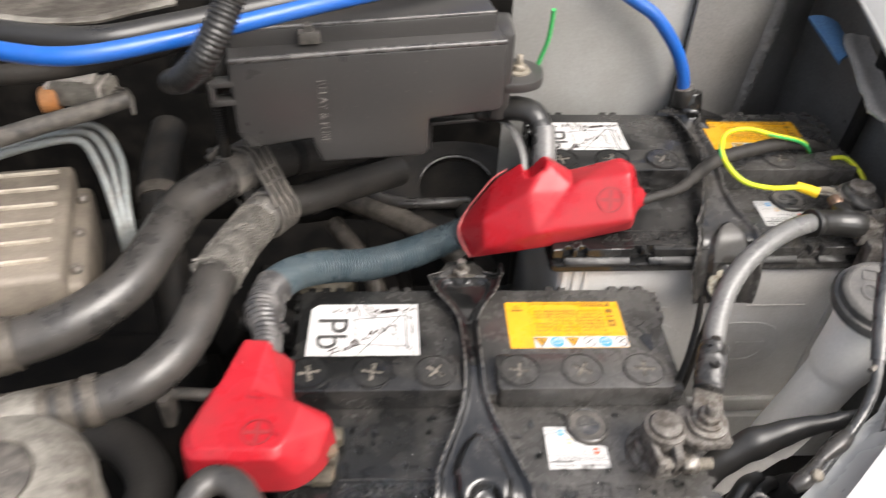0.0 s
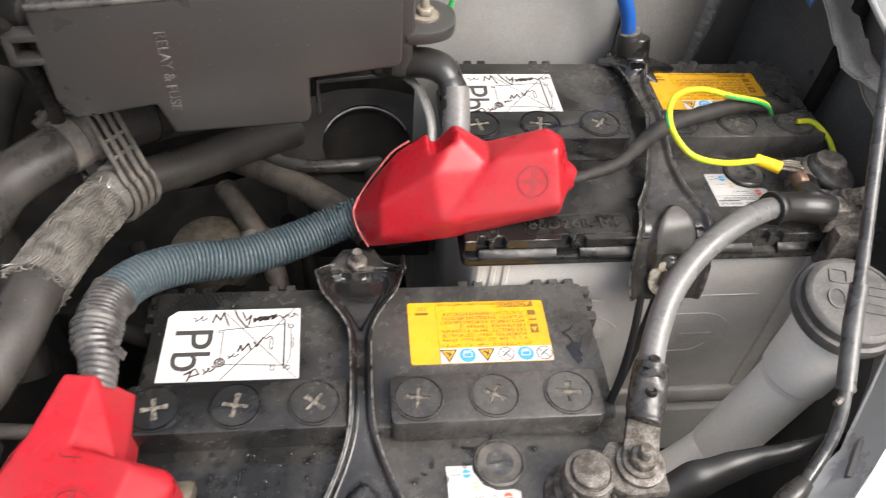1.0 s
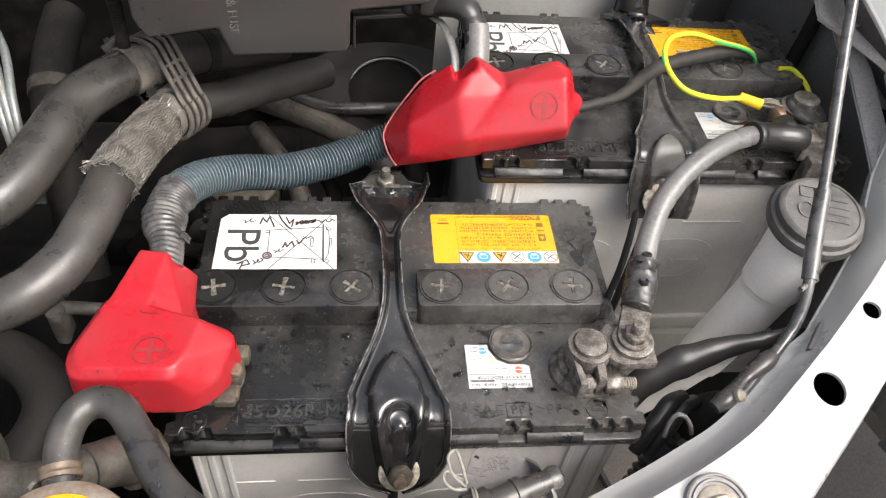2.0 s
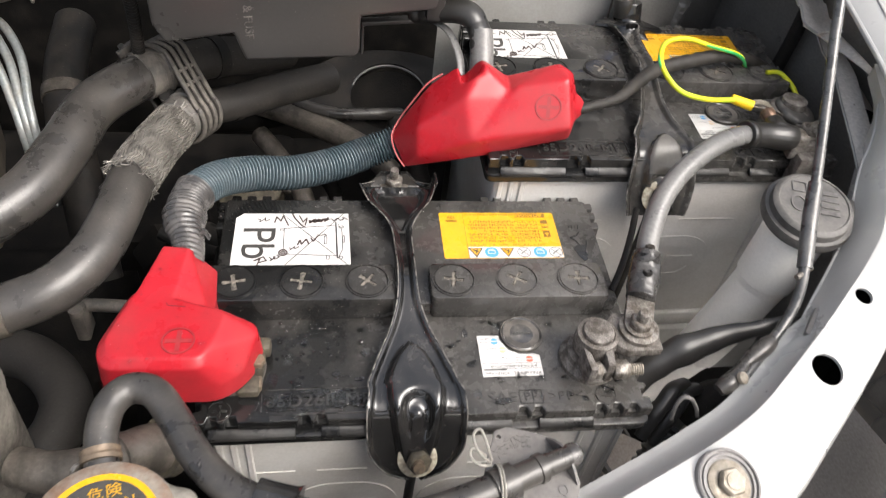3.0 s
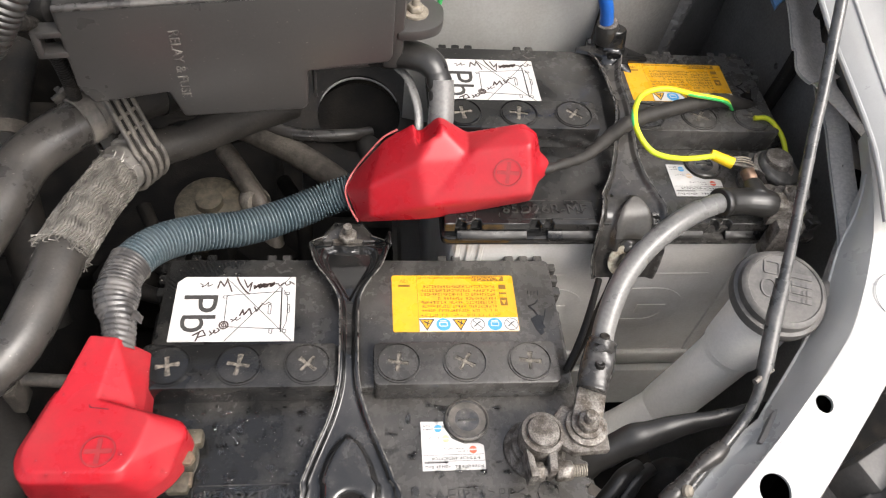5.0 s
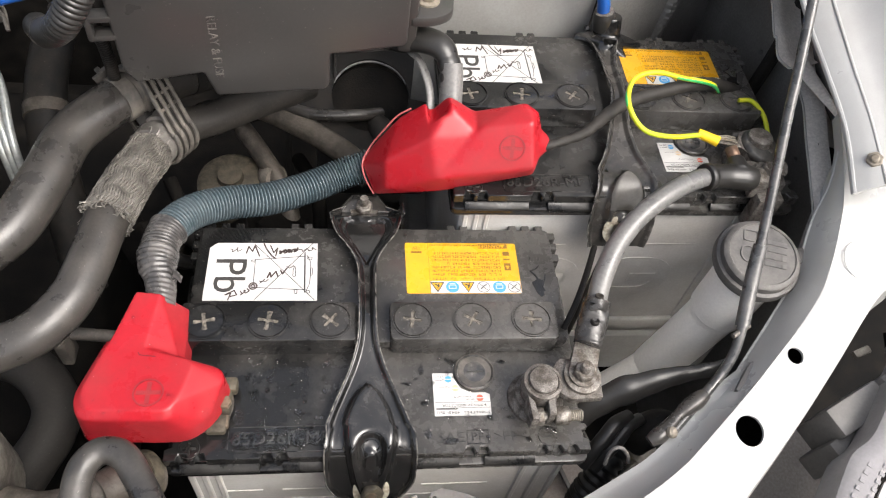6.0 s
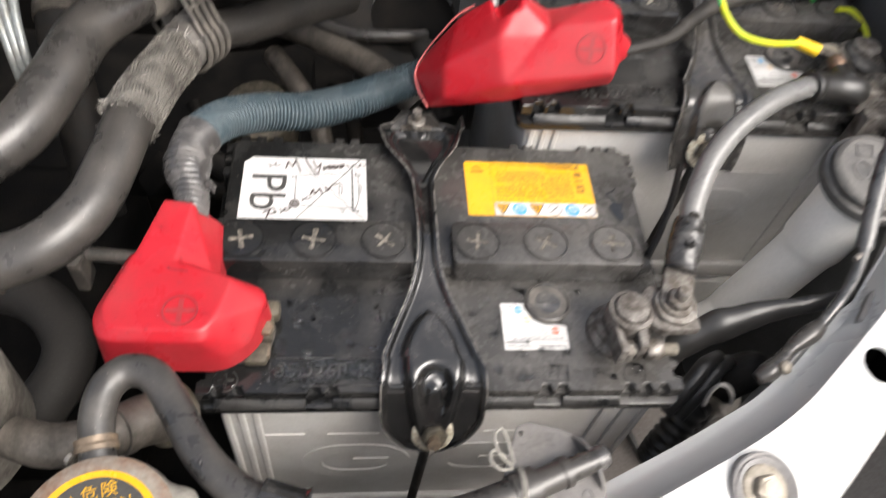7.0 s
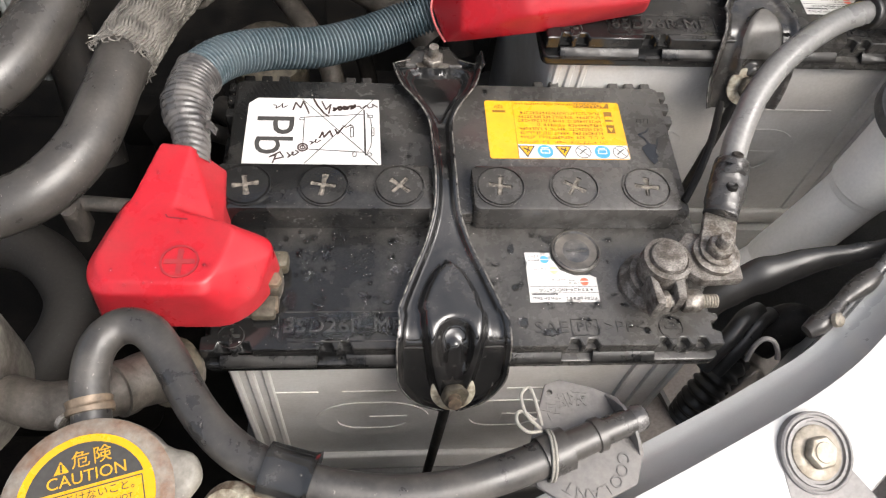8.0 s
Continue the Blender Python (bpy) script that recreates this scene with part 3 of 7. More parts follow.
# front cross member: silver pressing that bends up towards the wing
PAIRS = [((0.05, -0.128, 0.040), (0.12, -0.175, 0.026)), ((0.150, -0.096, 0.044), (0.215, -0.128, 0.029)), ((0.2446, -0.0556, 0.0456), (0.293, -0.0770, 0.034)), ((0.291, -0.0315, 0.0480), (0.3318, -0.0439, 0.040)),
         ((0.3236, -0.0060, 0.0520), (0.3730, -0.0060, 0.047)), ((0.3647, 0.0300, 0.058), (0.4120, 0.0330, 0.054)), ((0.4060, 0.0700, 0.067), (0.4510, 0.0740, 0.0650)),
         ((0.4215, 0.0935, 0.0742), (0.4800, 0.0940, 0.0720)), ((0.4330, 0.1150, 0.082), (0.4985, 0.1170, 0.0805)), ((0.4420, 0.1500, 0.097), (0.5050, 0.1550, 0.092)), ((0.4500, 0.2000, 0.113), (0.5150, 0.2050, 0.108))]
prof = []
for row in spline([(*a, *b) for a, b in PAIRS], 7):
    a, b = Vector(row[:3]), Vector(row[3:])
    w = (b - a).normalized()
    up = Vector((0.08, -0.22, 0.97)).normalized()
    flat = Vector((w.x, w.y, 0)).normalized()
    q = 1 - 0.98 * max(0.0, min(1.0, (a.y - 0.03) / 0.05))
    deep = float(np.interp(a.y, [-0.01, 0.05, 0.09, 0.13, 0.155, 0.172], [0.147, 0.10, 0.10, 0.08, 0.05, 0.012]))
    drop = Vector((0, 0, -1))
    prof.append([a - flat * (0.0285 * q) + drop * deep, a - flat * (0.0280 * q) + drop * min(0.034, deep * 0.8), a - flat * (0.0272 * q) + drop * min(0.0238, deep * 0.5), a - flat * (0.0222 * q) + drop * min(0.0226, deep * 0.45), a - flat * (0.0172 * q) + drop * min(0.0208, deep * 0.40),
                 a - flat * (0.0040 * q) + drop * min(0.0062, deep * 0.14), a - w * 0.001 - up * 0.0012, a + w * 0.005,
                 a.lerp(b, 0.33) + up * 0.001, a.lerp(b, 0.66) + up * 0.001, b - w * 0.005, b - up * 0.0015, b + flat * 0.003 - up * 0.006, b + flat * 0.004 + Vector((0, 0, -0.03))])
beam = sheet(prof, 0.0018)
holes = [lathe([(0.0090, -0.02), (0.0090, 0.02)], (0.3417, -0.0074, 0.050), (15, 6, 0), 28), lathe([(0.0052, -0.02), (0.0052, 0.02)], (0.3824, 0.0365, 0.0587), (15, 6, 0), 20)]
CIRCLE_AT, CIRCLE_TURN = (0.4430, 0.0967, 0.0752), (20.8, 5, 0)
cross = thing("cross_member", (0.33, -0.02, -0.10), "silver painted front cross member with round holes", "body panel", kind="structure")
part("pressing", cut(beam, *holes), SILVER, cross)
CIRC = pose(*CIRCLE_AT, *CIRCLE_TURN)
part("pressed_circle", moved(tube([(0.0132 * math.cos(a), 0.0132 * math.sin(a), 0.0002) for a in np.linspace(0, 2 * math.pi, 41)], 0.0004, sub=1, seg=6), CIRC), SILVER, cross)

# box bottom added in near-black, so that the holes look shaded inside
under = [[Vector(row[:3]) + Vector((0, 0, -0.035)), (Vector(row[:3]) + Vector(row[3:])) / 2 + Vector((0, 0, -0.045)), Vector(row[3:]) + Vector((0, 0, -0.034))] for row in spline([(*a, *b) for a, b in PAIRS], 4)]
part("underside", sheet(under, 0.0016), GRIMY_SHADE, cross, "closing sheet under the pressing, near-black for shade in the holes")
FOLD = [((0.3380, 0.0150, 0.0300), (0.3440, 0.0120, 0.0540)), ((0.3570, 0.0400, 0.0350), (0.3690, 0.0350, 0.0585)), ((0.3840, 0.0700, 0.0420), (0.4055, 0.0700, 0.0660)), ((0.4090, 0.1000, 0.0500), (0.4235, 0.0990, 0.0755)),
        ((0.4270, 0.1360, 0.0680), (0.4375, 0.1330, 0.0890)), ((0.4370, 0.1530, 0.0850), (0.4420, 0.1510, 0.0965)), ((0.4440, 0.1720, 0.0990), (0.4450, 0.1715, 0.1035))]
flank = [[Vector(r[:3]).lerp(Vector(r[3:]), q) + Vector((0, 0, 0.0025 * math.sin(q * math.pi))) for q in (0, 0.33, 0.66, 1)] for r in spline([(*a, *b) for a, b in FOLD], 5)]
part("flank", sheet(flank, 0.0014), SILVER, cross)
part("folded_edge", tube([a for a, b in FOLD], 0.0010, seg=8), SILVER, cross)
# edge of the inner wing sheet, and the sheets behind it
EDGE = [(0.4600, 0.3000, 0.0920), (0.4540, 0.2640, 0.0850), (0.4525, 0.2560, 0.0846), (0.4500, 0.2340, 0.0830), (0.4430, 0.2040, 0.0785), (0.4390, 0.1790, 0.0725), (0.4370, 0.1540, 0.0630), (0.4350, 0.1300, 0.0520)]
inner = [[Vector(p) + Vector((0.0055 * k, -0.001 * k, 0.0014 * math.sin(0.9 * k) - (0.010 if k > 3 else 0.0) - 0.0020 * max(0, k - 4))) for k in range(8)] for p in (tuple(q) for q in spline(EDGE, 5))]
win = thing("wing_inner", (0.455, 0.20, 0.03), "light grey inner wing sheet with bent edges", "body panel", kind="structure")
part("sheet", sheet(inner, 0.0014), WINGM, win)
part("folded_edge", tube(EDGE, 0.0009, seg=8), PRIMER, win)
STRIP = [((0.4330, 0.2700, 0.1020), (0.4470, 0.2900, 0.1050)), ((0.4420, 0.2520, 0.1010), (0.4530, 0.2710, 0.1040)), ((0.4465, 0.2330, 0.1010), (0.4545, 0.2480, 0.1040)), ((0.4520, 0.2120, 0.1010), (0.4560, 0.2240, 0.1040)), ((0.4590, 0.1900, 0.0990), (0.4600, 0.2000, 0.1010))]
part("brace", sheet([[Vector(r[:3]).lerp(Vector(r[3:]), q) + Vector((0, 0, 0.0016 * math.sin(q * math.pi))) for q in (0, 0.33, 0.66, 1)] for r in spline([(*a, *b) for a, b in STRIP], 5)], 0.0016), WINGM, win)
LIP = [(0.4440, 0.3520, 0.1260), (0.4385, 0.3420, 0.1265), (0.4360, 0.3330, 0.1250), (0.4330, 0.3080, 0.1200), (0.4262, 0.2780, 0.1150), (0.4272, 0.2740, 0.1145), (0.4250, 0.2590, 0.1100), (0.4300, 0.2520, 0.1070), (0.4335, 0.2495, 0.1060)]
lip_rows = [[p + Vector((0.0062 * k, 0.0030 * k, -0.0012 * k + 0.0012 * math.sin(1.4 * k))) for k in range(6)] for p in (Vector(q) for q in spline(LIP, 4))]
part("torn_flange", sheet(lip_rows, 0.0014), WINGM, win)
part("flange_edge", tube(LIP, 0.0008, seg=8), PRIMER, win)
# near-black colour stands for the shade behind the wall
solo("wing_liner", box(0.500, 0.508, 0.16, 0.50, -0.40, 0.13, 0.002), GRIMY_SHADE, "liner behind the inner wing wall, blackened in place of shade", "liner", kind="structure")

hinge = thing("wing_bracket", (0.455, 0.17, 0.10), "silver painted wing bracket with one hexagon bolt", "bracket", kind="structure")
U, V = Vector((0.0040, -0.1030, -0.0330)), Vector((0.0420, -0.0040, 0.0250))
O = Vector((0.4280, 0.2296, 0.1393))
hrows = []
for u in np.linspace(-2.2, 1.0, 15):
    pinch = 0.10 * math.sin(max(0, min(1, u)) * math.pi)
    hrows.append([O + U * float(u) + V * float(v + pinch * (1 - v)) + Vector((0, 0, 0.0022 * math.sin(v * 7))) for v in np.linspace(0.0, 2.2, 14)])
part("plate", sheet(hrows, 0.002), SILVER, hinge)
part("rolled_edge", tube([O + U * float(u) + V * float(0.10 * math.sin(max(0, min(1, u)) * math.pi)) + Vector((0, 0, 0.0005)) for u in np.linspace(-2.2, 1.0, 9)], 0.0022, seg=10), SILVER, hinge)
HN = U.cross(V).normalized() * -1 if U.cross(V).z < 0 else U.cross(V).normalized()
for line in (((-1.6, 0.30), (0.08, 0.368), (0.32, 0.385), (0.60, 0.405), (0.99, 0.385)), ((-1.4, 1.75), (0.21, 1.0), (0.55, 0.82), (0.78, 0.63), (0.95, 0.44))):
    part("pressed_ridge", tube([O + U * u + V * v + HN * (0.0022 + 0.0022 * math.sin(v * 7) * 0.8) for u, v in line], 0.0012, sub=6, seg=10), SILVER, hinge)
hn = Vector((-0.5, -0.3, 0.8)).to_track_quat("Z", "Y").to_euler()
ht = [math.degrees(a) for a in hn]
part("washer", lathe([(0.0092, 0), (0.0092, 0.0012), (0.0085, 0.0018), (0.006, 0.0018)], (0.4447, 0.1432, 0.1195), ht), ZINC, hinge)
part("bolt", join(hexnut(0.0054, 0.0045, (0.4442, 0.1428, 0.1206), ht), lathe([(0.0028, 0.0045), (0.0028, 0.0062), (0.002, 0.0068)], (0.4442, 0.1428, 0.1206), ht, 14)), ZINC, hinge)
clip_rows = [[Vector(a).lerp(Vector(b), v) + Vector((0, 0, 0.003 * math.sin(v * math.pi))) for v in np.linspace(0, 1, 6)] for a, b in (((0.4190, 0.3720, 0.1330), (0.4420, 0.3640, 0.1310)), ((0.4230, 0.3460, 0.1260), (0.4450, 0.3480, 0.1240)), ((0.4265, 0.3170, 0.1190), (0.4400, 0.3280, 0.1180)))]
solo("blue_clip", sheet(clip_rows, 0.004), BLUECLIP, "faded blue plastic clip under the wing edge", "clip")

# headlamp housing outside the cross member
lamp = thing("headlamp_housing", (0.50, 0.02, -0.12), "grey plastic headlamp housing with ribs", "headlamp")
part("shell", sheet([[(0.47 + 0.10 * u + 0.02 * v, -0.14 + 0.22 * u - 0.02 * v, -0.10 + 0.07 * v + 0.015 * math.sin(3 * u)) for v in np.linspace(0, 1.2, 7)] for u in np.linspace(-0.6, 1.3, 12)], 0.004), GRIMY_SHADE, lamp)
for x, y, z, long, wide, turn, m in ((0.4490, 0.0250, -0.006, 0.0250, 0.0100, 26, LAMPM), (0.4460, 0.0070, -0.016, 0.0220, 0.0085, 28, LAMPM)):
    part("rib", moved(box(-long, long, -wide, wide, -0.022, 0.016, 0.0018), pose(x, y, z, 6, 0, turn)), m, lamp)
part("end_plate", moved(box(-0.014, 0.014, -0.0105, 0.0105, -0.012, 0.0022, 0.0012), pose(0.4870, 0.0410, 0.0100, 4, 6, 30)), BRKT, lamp)
part("end_plate", moved(box(-0.008, 0.008, -0.0080, 0.0080, -0.012, 0.0020, 0.0012), pose(0.4700, 0.0130, 0.0060, 4, 6, 30)), BRKT, lamp)
part("hook", join(moved(box(-0.010, 0.010, -0.0020, 0.0020, -0.004, 0.002, 0.0010), pose(0.4980, 0.0640, 0.0100, 0, -8, -28)), moved(box(-0.012, 0.012, -0.0030, 0.0030, -0.004, 0.002, 0.0010), pose(0.5080, 0.0640, 0.0110, 0, 0, 20))), BRKT, lamp)
part("clip", moved(box(-0.0075, 0.0075, -0.0028, 0.0028, -0.002, 0.002, 0.0012), pose(0.4760, 0.0700, 0.0000, 10, 0, 20)), OXIDE, lamp, "tan metal clip")
BAR = [(0.318, -0.112, 0.030), (0.334, -0.097, 0.030), (0.360, -0.073, 0.030), (0.389, -0.047, 0.030), (0.415, -0.016, 0.030), (0.438, -0.001, 0.030), (0.480, 0.046, 0.030), (0.522, 0.089, 0.029), (0.560, 0.130, 0.028)]
part("rim", sheet([[(x - 0.002, y + 0.002, z - 0.026), (x, y, z - 0.002), (x + 0.002, y - 0.002, z), (x + 0.007, y - 0.007, z + 0.0012), (x + 0.012, y - 0.012, z + 0.0008), (x + 0.0138, y - 0.0138, z - 0.002), (x + 0.0142, y - 0.0142, z - 0.016)] for x, y, z in (tuple(q) for q in spline(BAR, 4))], 0.002), RIMM, lamp)
part("tab", bevelled(prism([(0.3650, -0.0570), (0.3730, -0.0500), (0.3900, -0.0520), (0.3720, -0.0690)], 0.0265, 0.0292, 0), 0.0006, 1), BRKT, lamp)
for off, q0, n in ((0.0045, 0.372, 11), (0.0100, 0.390, 8)):
    for k in range(n):
        q = q0 + 0.0046 * k
        part("raised_mark", moved(box(-0.0016, 0.0016, -0.0015, 0.0015, 0, 0.0005, 0.0002, 1), pose(q + off, -0.047 + (q - 0.389) * 0.98 - off, 0.0311, 0, 0, 44)), RIMM, lamp)
solo("front_fascia", sheet([[(x + d, y - d, z - 0.006 - 0.25 * max(0, d - 0.02) ** 1.2) for d in (0.0165, 0.018, 0.04, 0.08, 0.14)] for x, y, z in (tuple(q) for q in spline(BAR, 3))], 0.002), SILVER,
     "silver painted front panel beyond the headlamp rim", "body panel", kind="structure")
solo("lower_panel", sheet([[(0.33 + 0.13 * u + 0.03 * v, -0.08 + 0.14 * u - 0.05 * v, -0.10 - 0.015 * v) for v in np.linspace(0, 1.5, 5)] for u in np.linspace(-0.8, 1.05, 9)], 0.003), TANP,
     "dusty brown plastic panel below the headlamp", "body panel", kind="structure")

# plastic bracket bolted on the cross member
cb = thing("bumper_bracket", (0.2664, -0.064, 0.038), "grey plastic bracket bolted to the cross member", "bracket")
out = [(0.2664 + 0.0165 * math.cos(radians(a)), -0.064 + 0.0165 * math.sin(radians(a))) for a in range(-20, 201, 20)] + [(0.255, -0.098), (0.268, -0.135), (0.315, -0.130), (0.296, -0.085)]
TILTED = pose(0.2650, -0.0642, 0.0400, 17, 6, 0)
part("arm", moved(prism([(x - 0.2664, y + 0.064) for x, y in out], -0.003, 0.0026, 0.0008), TILTED), BRKT, cb)
part("boss", moved(lathe([(0.0168, -0.004), (0.0166, 0.0040), (0.0158, 0.0046), (0.0152, 0.0044), (0.0149, 0.0032), (0.0141, 0.0032), (0.0138, 0.0042), (0.0128, 0.0042), (0.0125, 0.0030), (0.0, 0.0030)], seg=40), TILTED), BRKT, cb)
part("washer", moved(lathe([(0.0112, 0.0024), (0.0112, 0.0036), (0.0104, 0.0042), (0.006, 0.0044)]), TILTED), ZINC, cb, "dull yellowish zinc washer")
part("bolt", moved(join(hexnut(0.0072, 0.0040, (0, 0, 0.0042), (0, 0, 12)), lathe([(0.0045, 0.0080), (0.004, 0.0086), (0, 0.0086)], seg=16)), TILTED), ZINC, cb, "yellowish zinc hexagon bolt")


# ---- batteries ----
rnd = random.Random(4)
bat = thing("car_battery", (0.132, 0.086, -0.20), "black and grey car battery with warning stickers, front tray", "battery", "two batteries wired together")
case = box(0.010, 0.254, 0.006, 0.166, -0.200, -0.016, 0.004, 3)
ribs = [box(x - 0.002, x + 0.002, 0.0045, 0.008, -0.195, -0.020, 0.0008, 1) for x in (0.014, 0.022, 0.030, 0.226, 0.238, 0.250)]
ribs += [box(0.2525, 0.2555, y - 0.002, y + 0.002, -0.195, -0.020, 0.0008, 1) for y in (0.014, 0.026, 0.15, 0.16)]
ribs += [box(a, b, 0.0053, 0.0065, z - 0.0007, z + 0.0007, 0, 1) for a, b, z in ((0.030, 0.055, -0.061), (0.068, 0.098, -0.061), (0.160, 0.205, -0.060))]
ribs += [box(0.0110, 0.2530, 0.0020, 0.0075, -0.1990, -0.1700, 0.0024, 3)]
body_case = part("case", case, GREY, bat)
for r in ribs:
    part("rib", r, GREY, body_case)
# raised plain badge shapes on the front of the case
badge = []
ON_FRONT = Matrix(((1, 0, 0, 0), (0, 0, -1, 0.0062), (0, 1, 0, 0), (0, 0, 0, 1)))
for a, b in ((0.0510, 0.1190), (0.1310, 0.1990)):
    badge.append(moved(stroke(rounded(a + 0.0065, b - 0.0065, -0.1275, -0.0845, 0.0210, 8), 0.0125, 0, 0.0009, True), ON_FRONT))
    badge.append(moved(stroke([(a + 0.036, -0.1065), (b - 0.014, -0.1065)], 0.0110, 0, 0.0009), ON_FRONT))
badge.append(moved(join(bars(0.062, 0.088, -0.152, 0.0045, 4, 0.0, rnd), bars(0.098, 0.152, -0.153, 0.0030, 12, 0.0, rnd)), ON_FRONT))
part("badge", join(*badge), GREY, bat, "raised plain badge on the case")


def toothed(x0, x1, y0, y1):
    """The lid's outline, with teeth at the corners and pairs of notches along the long sides."""
    pts = []
    d, w = 0.0042, 0.0036
    def run(a, b, teeth, place):
        s = [0.0]
        for t in teeth:
            s += [t - w, t - w * 0.6, t + w * 0.6, t + w]
        for k, q in enumerate(s[1:]):
            pts.append(place(q, d if k % 4 in (1, 2) else 0.0))
    L, D = x1 - x0, y1 - y0
    pts.append((x0, y0))
    run(x0, x1, (0.011, 0.021, 0.060, 0.069, 0.183, 0.192, L - 0.031, L - 0.021, L - 0.011), lambda q, e: (x0 + q, y0 + e))
    pts.append((x1, y0))
    run(y0, y1, (0.011, 0.021, 0.031, D - 0.031, D - 0.021, D - 0.011), lambda q, e: (x1 - e, y0 + q))
    pts.append((x1, y1))
    run(x1, x0, (0.011, 0.021, 0.031, 0.070, 0.079, 0.19, 0.199, L - 0.021, L - 0.011), lambda q, e: (x1 - q, y1 - e))
    pts.append((x0, y1))
    run(y1, y0, (0.011, 0.021, 0.031, D - 0.031, D - 0.021, D - 0.011), lambda q, e: (x0 + e, y1 - q))
    return pts


lid = part("lid", join(prism(toothed(0.0025, 0.2625, 0.0035, 0.1700), -0.0080, 0.0000, 0.0006, 1), prism(rounded(0.004, 0.261, 0.005, 0.1690, 0.004), -0.014, -0.006, 0),
           prism(rounded(0.0015, 0.2635, 0.0005, 0.1720, 0.005), -0.0185, -0.0118, 0.0012),
           prism(rounded(0.0065, 0.2585, 0.0760, 0.1708, 0.004), -0.001, 0.0100, 0.0018)), LIDM, bat)
for y in (0.1460, 0.1560, 0.1655):
    part("tooth", box(0.2575, 0.2628, y - 0.0030, y + 0.0030, -0.0005, 0.0094, 0.0007, 1), LIDM, lid)
    part("tooth", box(0.0025, 0.0075, y - 0.0030, y + 0.0030, -0.0005, 0.0094, 0.0007, 1), LIDM, lid)
for x in (0.0135, 0.0235, 0.0335, 0.0720, 0.0815, 0.1850, 0.1945, 0.2315, 0.2415, 0.2515):
    part("tooth", box(x - 0.0030, x + 0.0030, 0.1695, 0.1750, -0.0005, 0.0094, 0.0007, 1), LIDM, lid)
for a, b in ((0.011, 0.0575), (0.0715, 0.1795), (0.1955, 0.228)):
    part("ledge_bar", moved(prism([(-0.0028, -0.0026), (0.0036, -0.0026), (0.0036, 0.0026), (0.0022, 0.0026), (-0.0024, -0.0004)], a, b, 0.0003, 1), Matrix(((0, 0, 1, 0), (0.8, 0, 0, 0.0016), (0, 1, 0, -0.0098), (0, 0, 0, 1)))), LEDGEM, lid)
PLUGS = (0.0197, 0.0594, 0.0988, 0.1521, 0.1921, 0.2320)
for a, b in ((0.0035, 0.1165), (0.1375, 0.2500)):
    part("cell_cover", prism(rounded(a, b, 0.0730, 0.1020, 0.004), 0.0, 0.0188, 0.0012), LIDM, lid)
def cross_outline(arm, tip, waist, r):
    """A four-armed slot, wider at the tips, with slightly uneven arms."""
    out = []
    for q in range(4):
        c, sn = math.cos(math.pi * q / 2), math.sin(math.pi * q / 2)
        long, wide = arm * r.uniform(0.86, 1.08), tip * r.uniform(0.75, 1.2)
        for u, v in ((waist, -waist), (long, -wide), (long * 1.04, wide * 0.2), (long * 0.97, wide)):
            out.append((u * c - v * sn, u * sn + v * c))
    return out


for k, x in enumerate(PLUGS):
    turn = rnd.uniform(20, 70) if k in (2, 4) else rnd.uniform(-14, 14)
    star = cross_outline(0.0066, 0.0016, 0.0012, rnd)
    body_plug = lathe([(0.0134, 0), (0.0133, 0.0013), (0.0128, 0.0014), (0.0126, -0.0006), (0.0119, -0.0006), (0.0117, 0.0013), (0.006, 0.0015), (0.0, 0.0016)], (x, 0.0874, 0.0186), seg=36)
    p = part("vent_plug", cut(body_plug, moved(prism(star, -0.0004, 0.006), pose(x, 0.0874, 0.0191, 0, 0, turn))), LIDM, lid)
    fill = join(moved(prism([(u * 1.02, v * 1.02) for u, v in star], -0.0002, 0.0005), pose(x, 0.0874, 0.0188, 0, 0, turn)),
                *[moved(hull([(0.0012, -0.0010, 0), (0.0060, -0.0011, 0), (0.0058, 0.0002, 0), (0.0014, 0.0004, 0), (0.0020, -0.0006, 0.0009), (0.0050, -0.0007, 0.0008)]), pose(x, 0.0874, 0.0192, 0, 0, turn + 90 * q + rnd.uniform(-6, 6))) for q in range(4)])
    part("slot", fill, DUSTX, p, "crossed slot packed with dust")
ind = part("indicator", lathe([(0.0131, 0), (0.0131, 0.0012), (0.0119, 0.0022), (0.0109, 0.0010), (0.0098, 0.0010), (0.006, 0.0016), (0, 0.0018)], (0.193, 0.0584, 0.0), seg=40), DOME, lid, "round smoky indicator window")
part("slot", box(0.1875, 0.1985, 0.0576, 0.0588, 0.0014, 0.0024, 0.0003, 1), INK, ind)
part("ring", lathe([(0.0133, 0), (0.0133, 0.0015), (0.0126, 0.0019), (0.0122, 0.0014)], (0.193, 0.0584, 0.0), seg=40), DUSTY, ind)
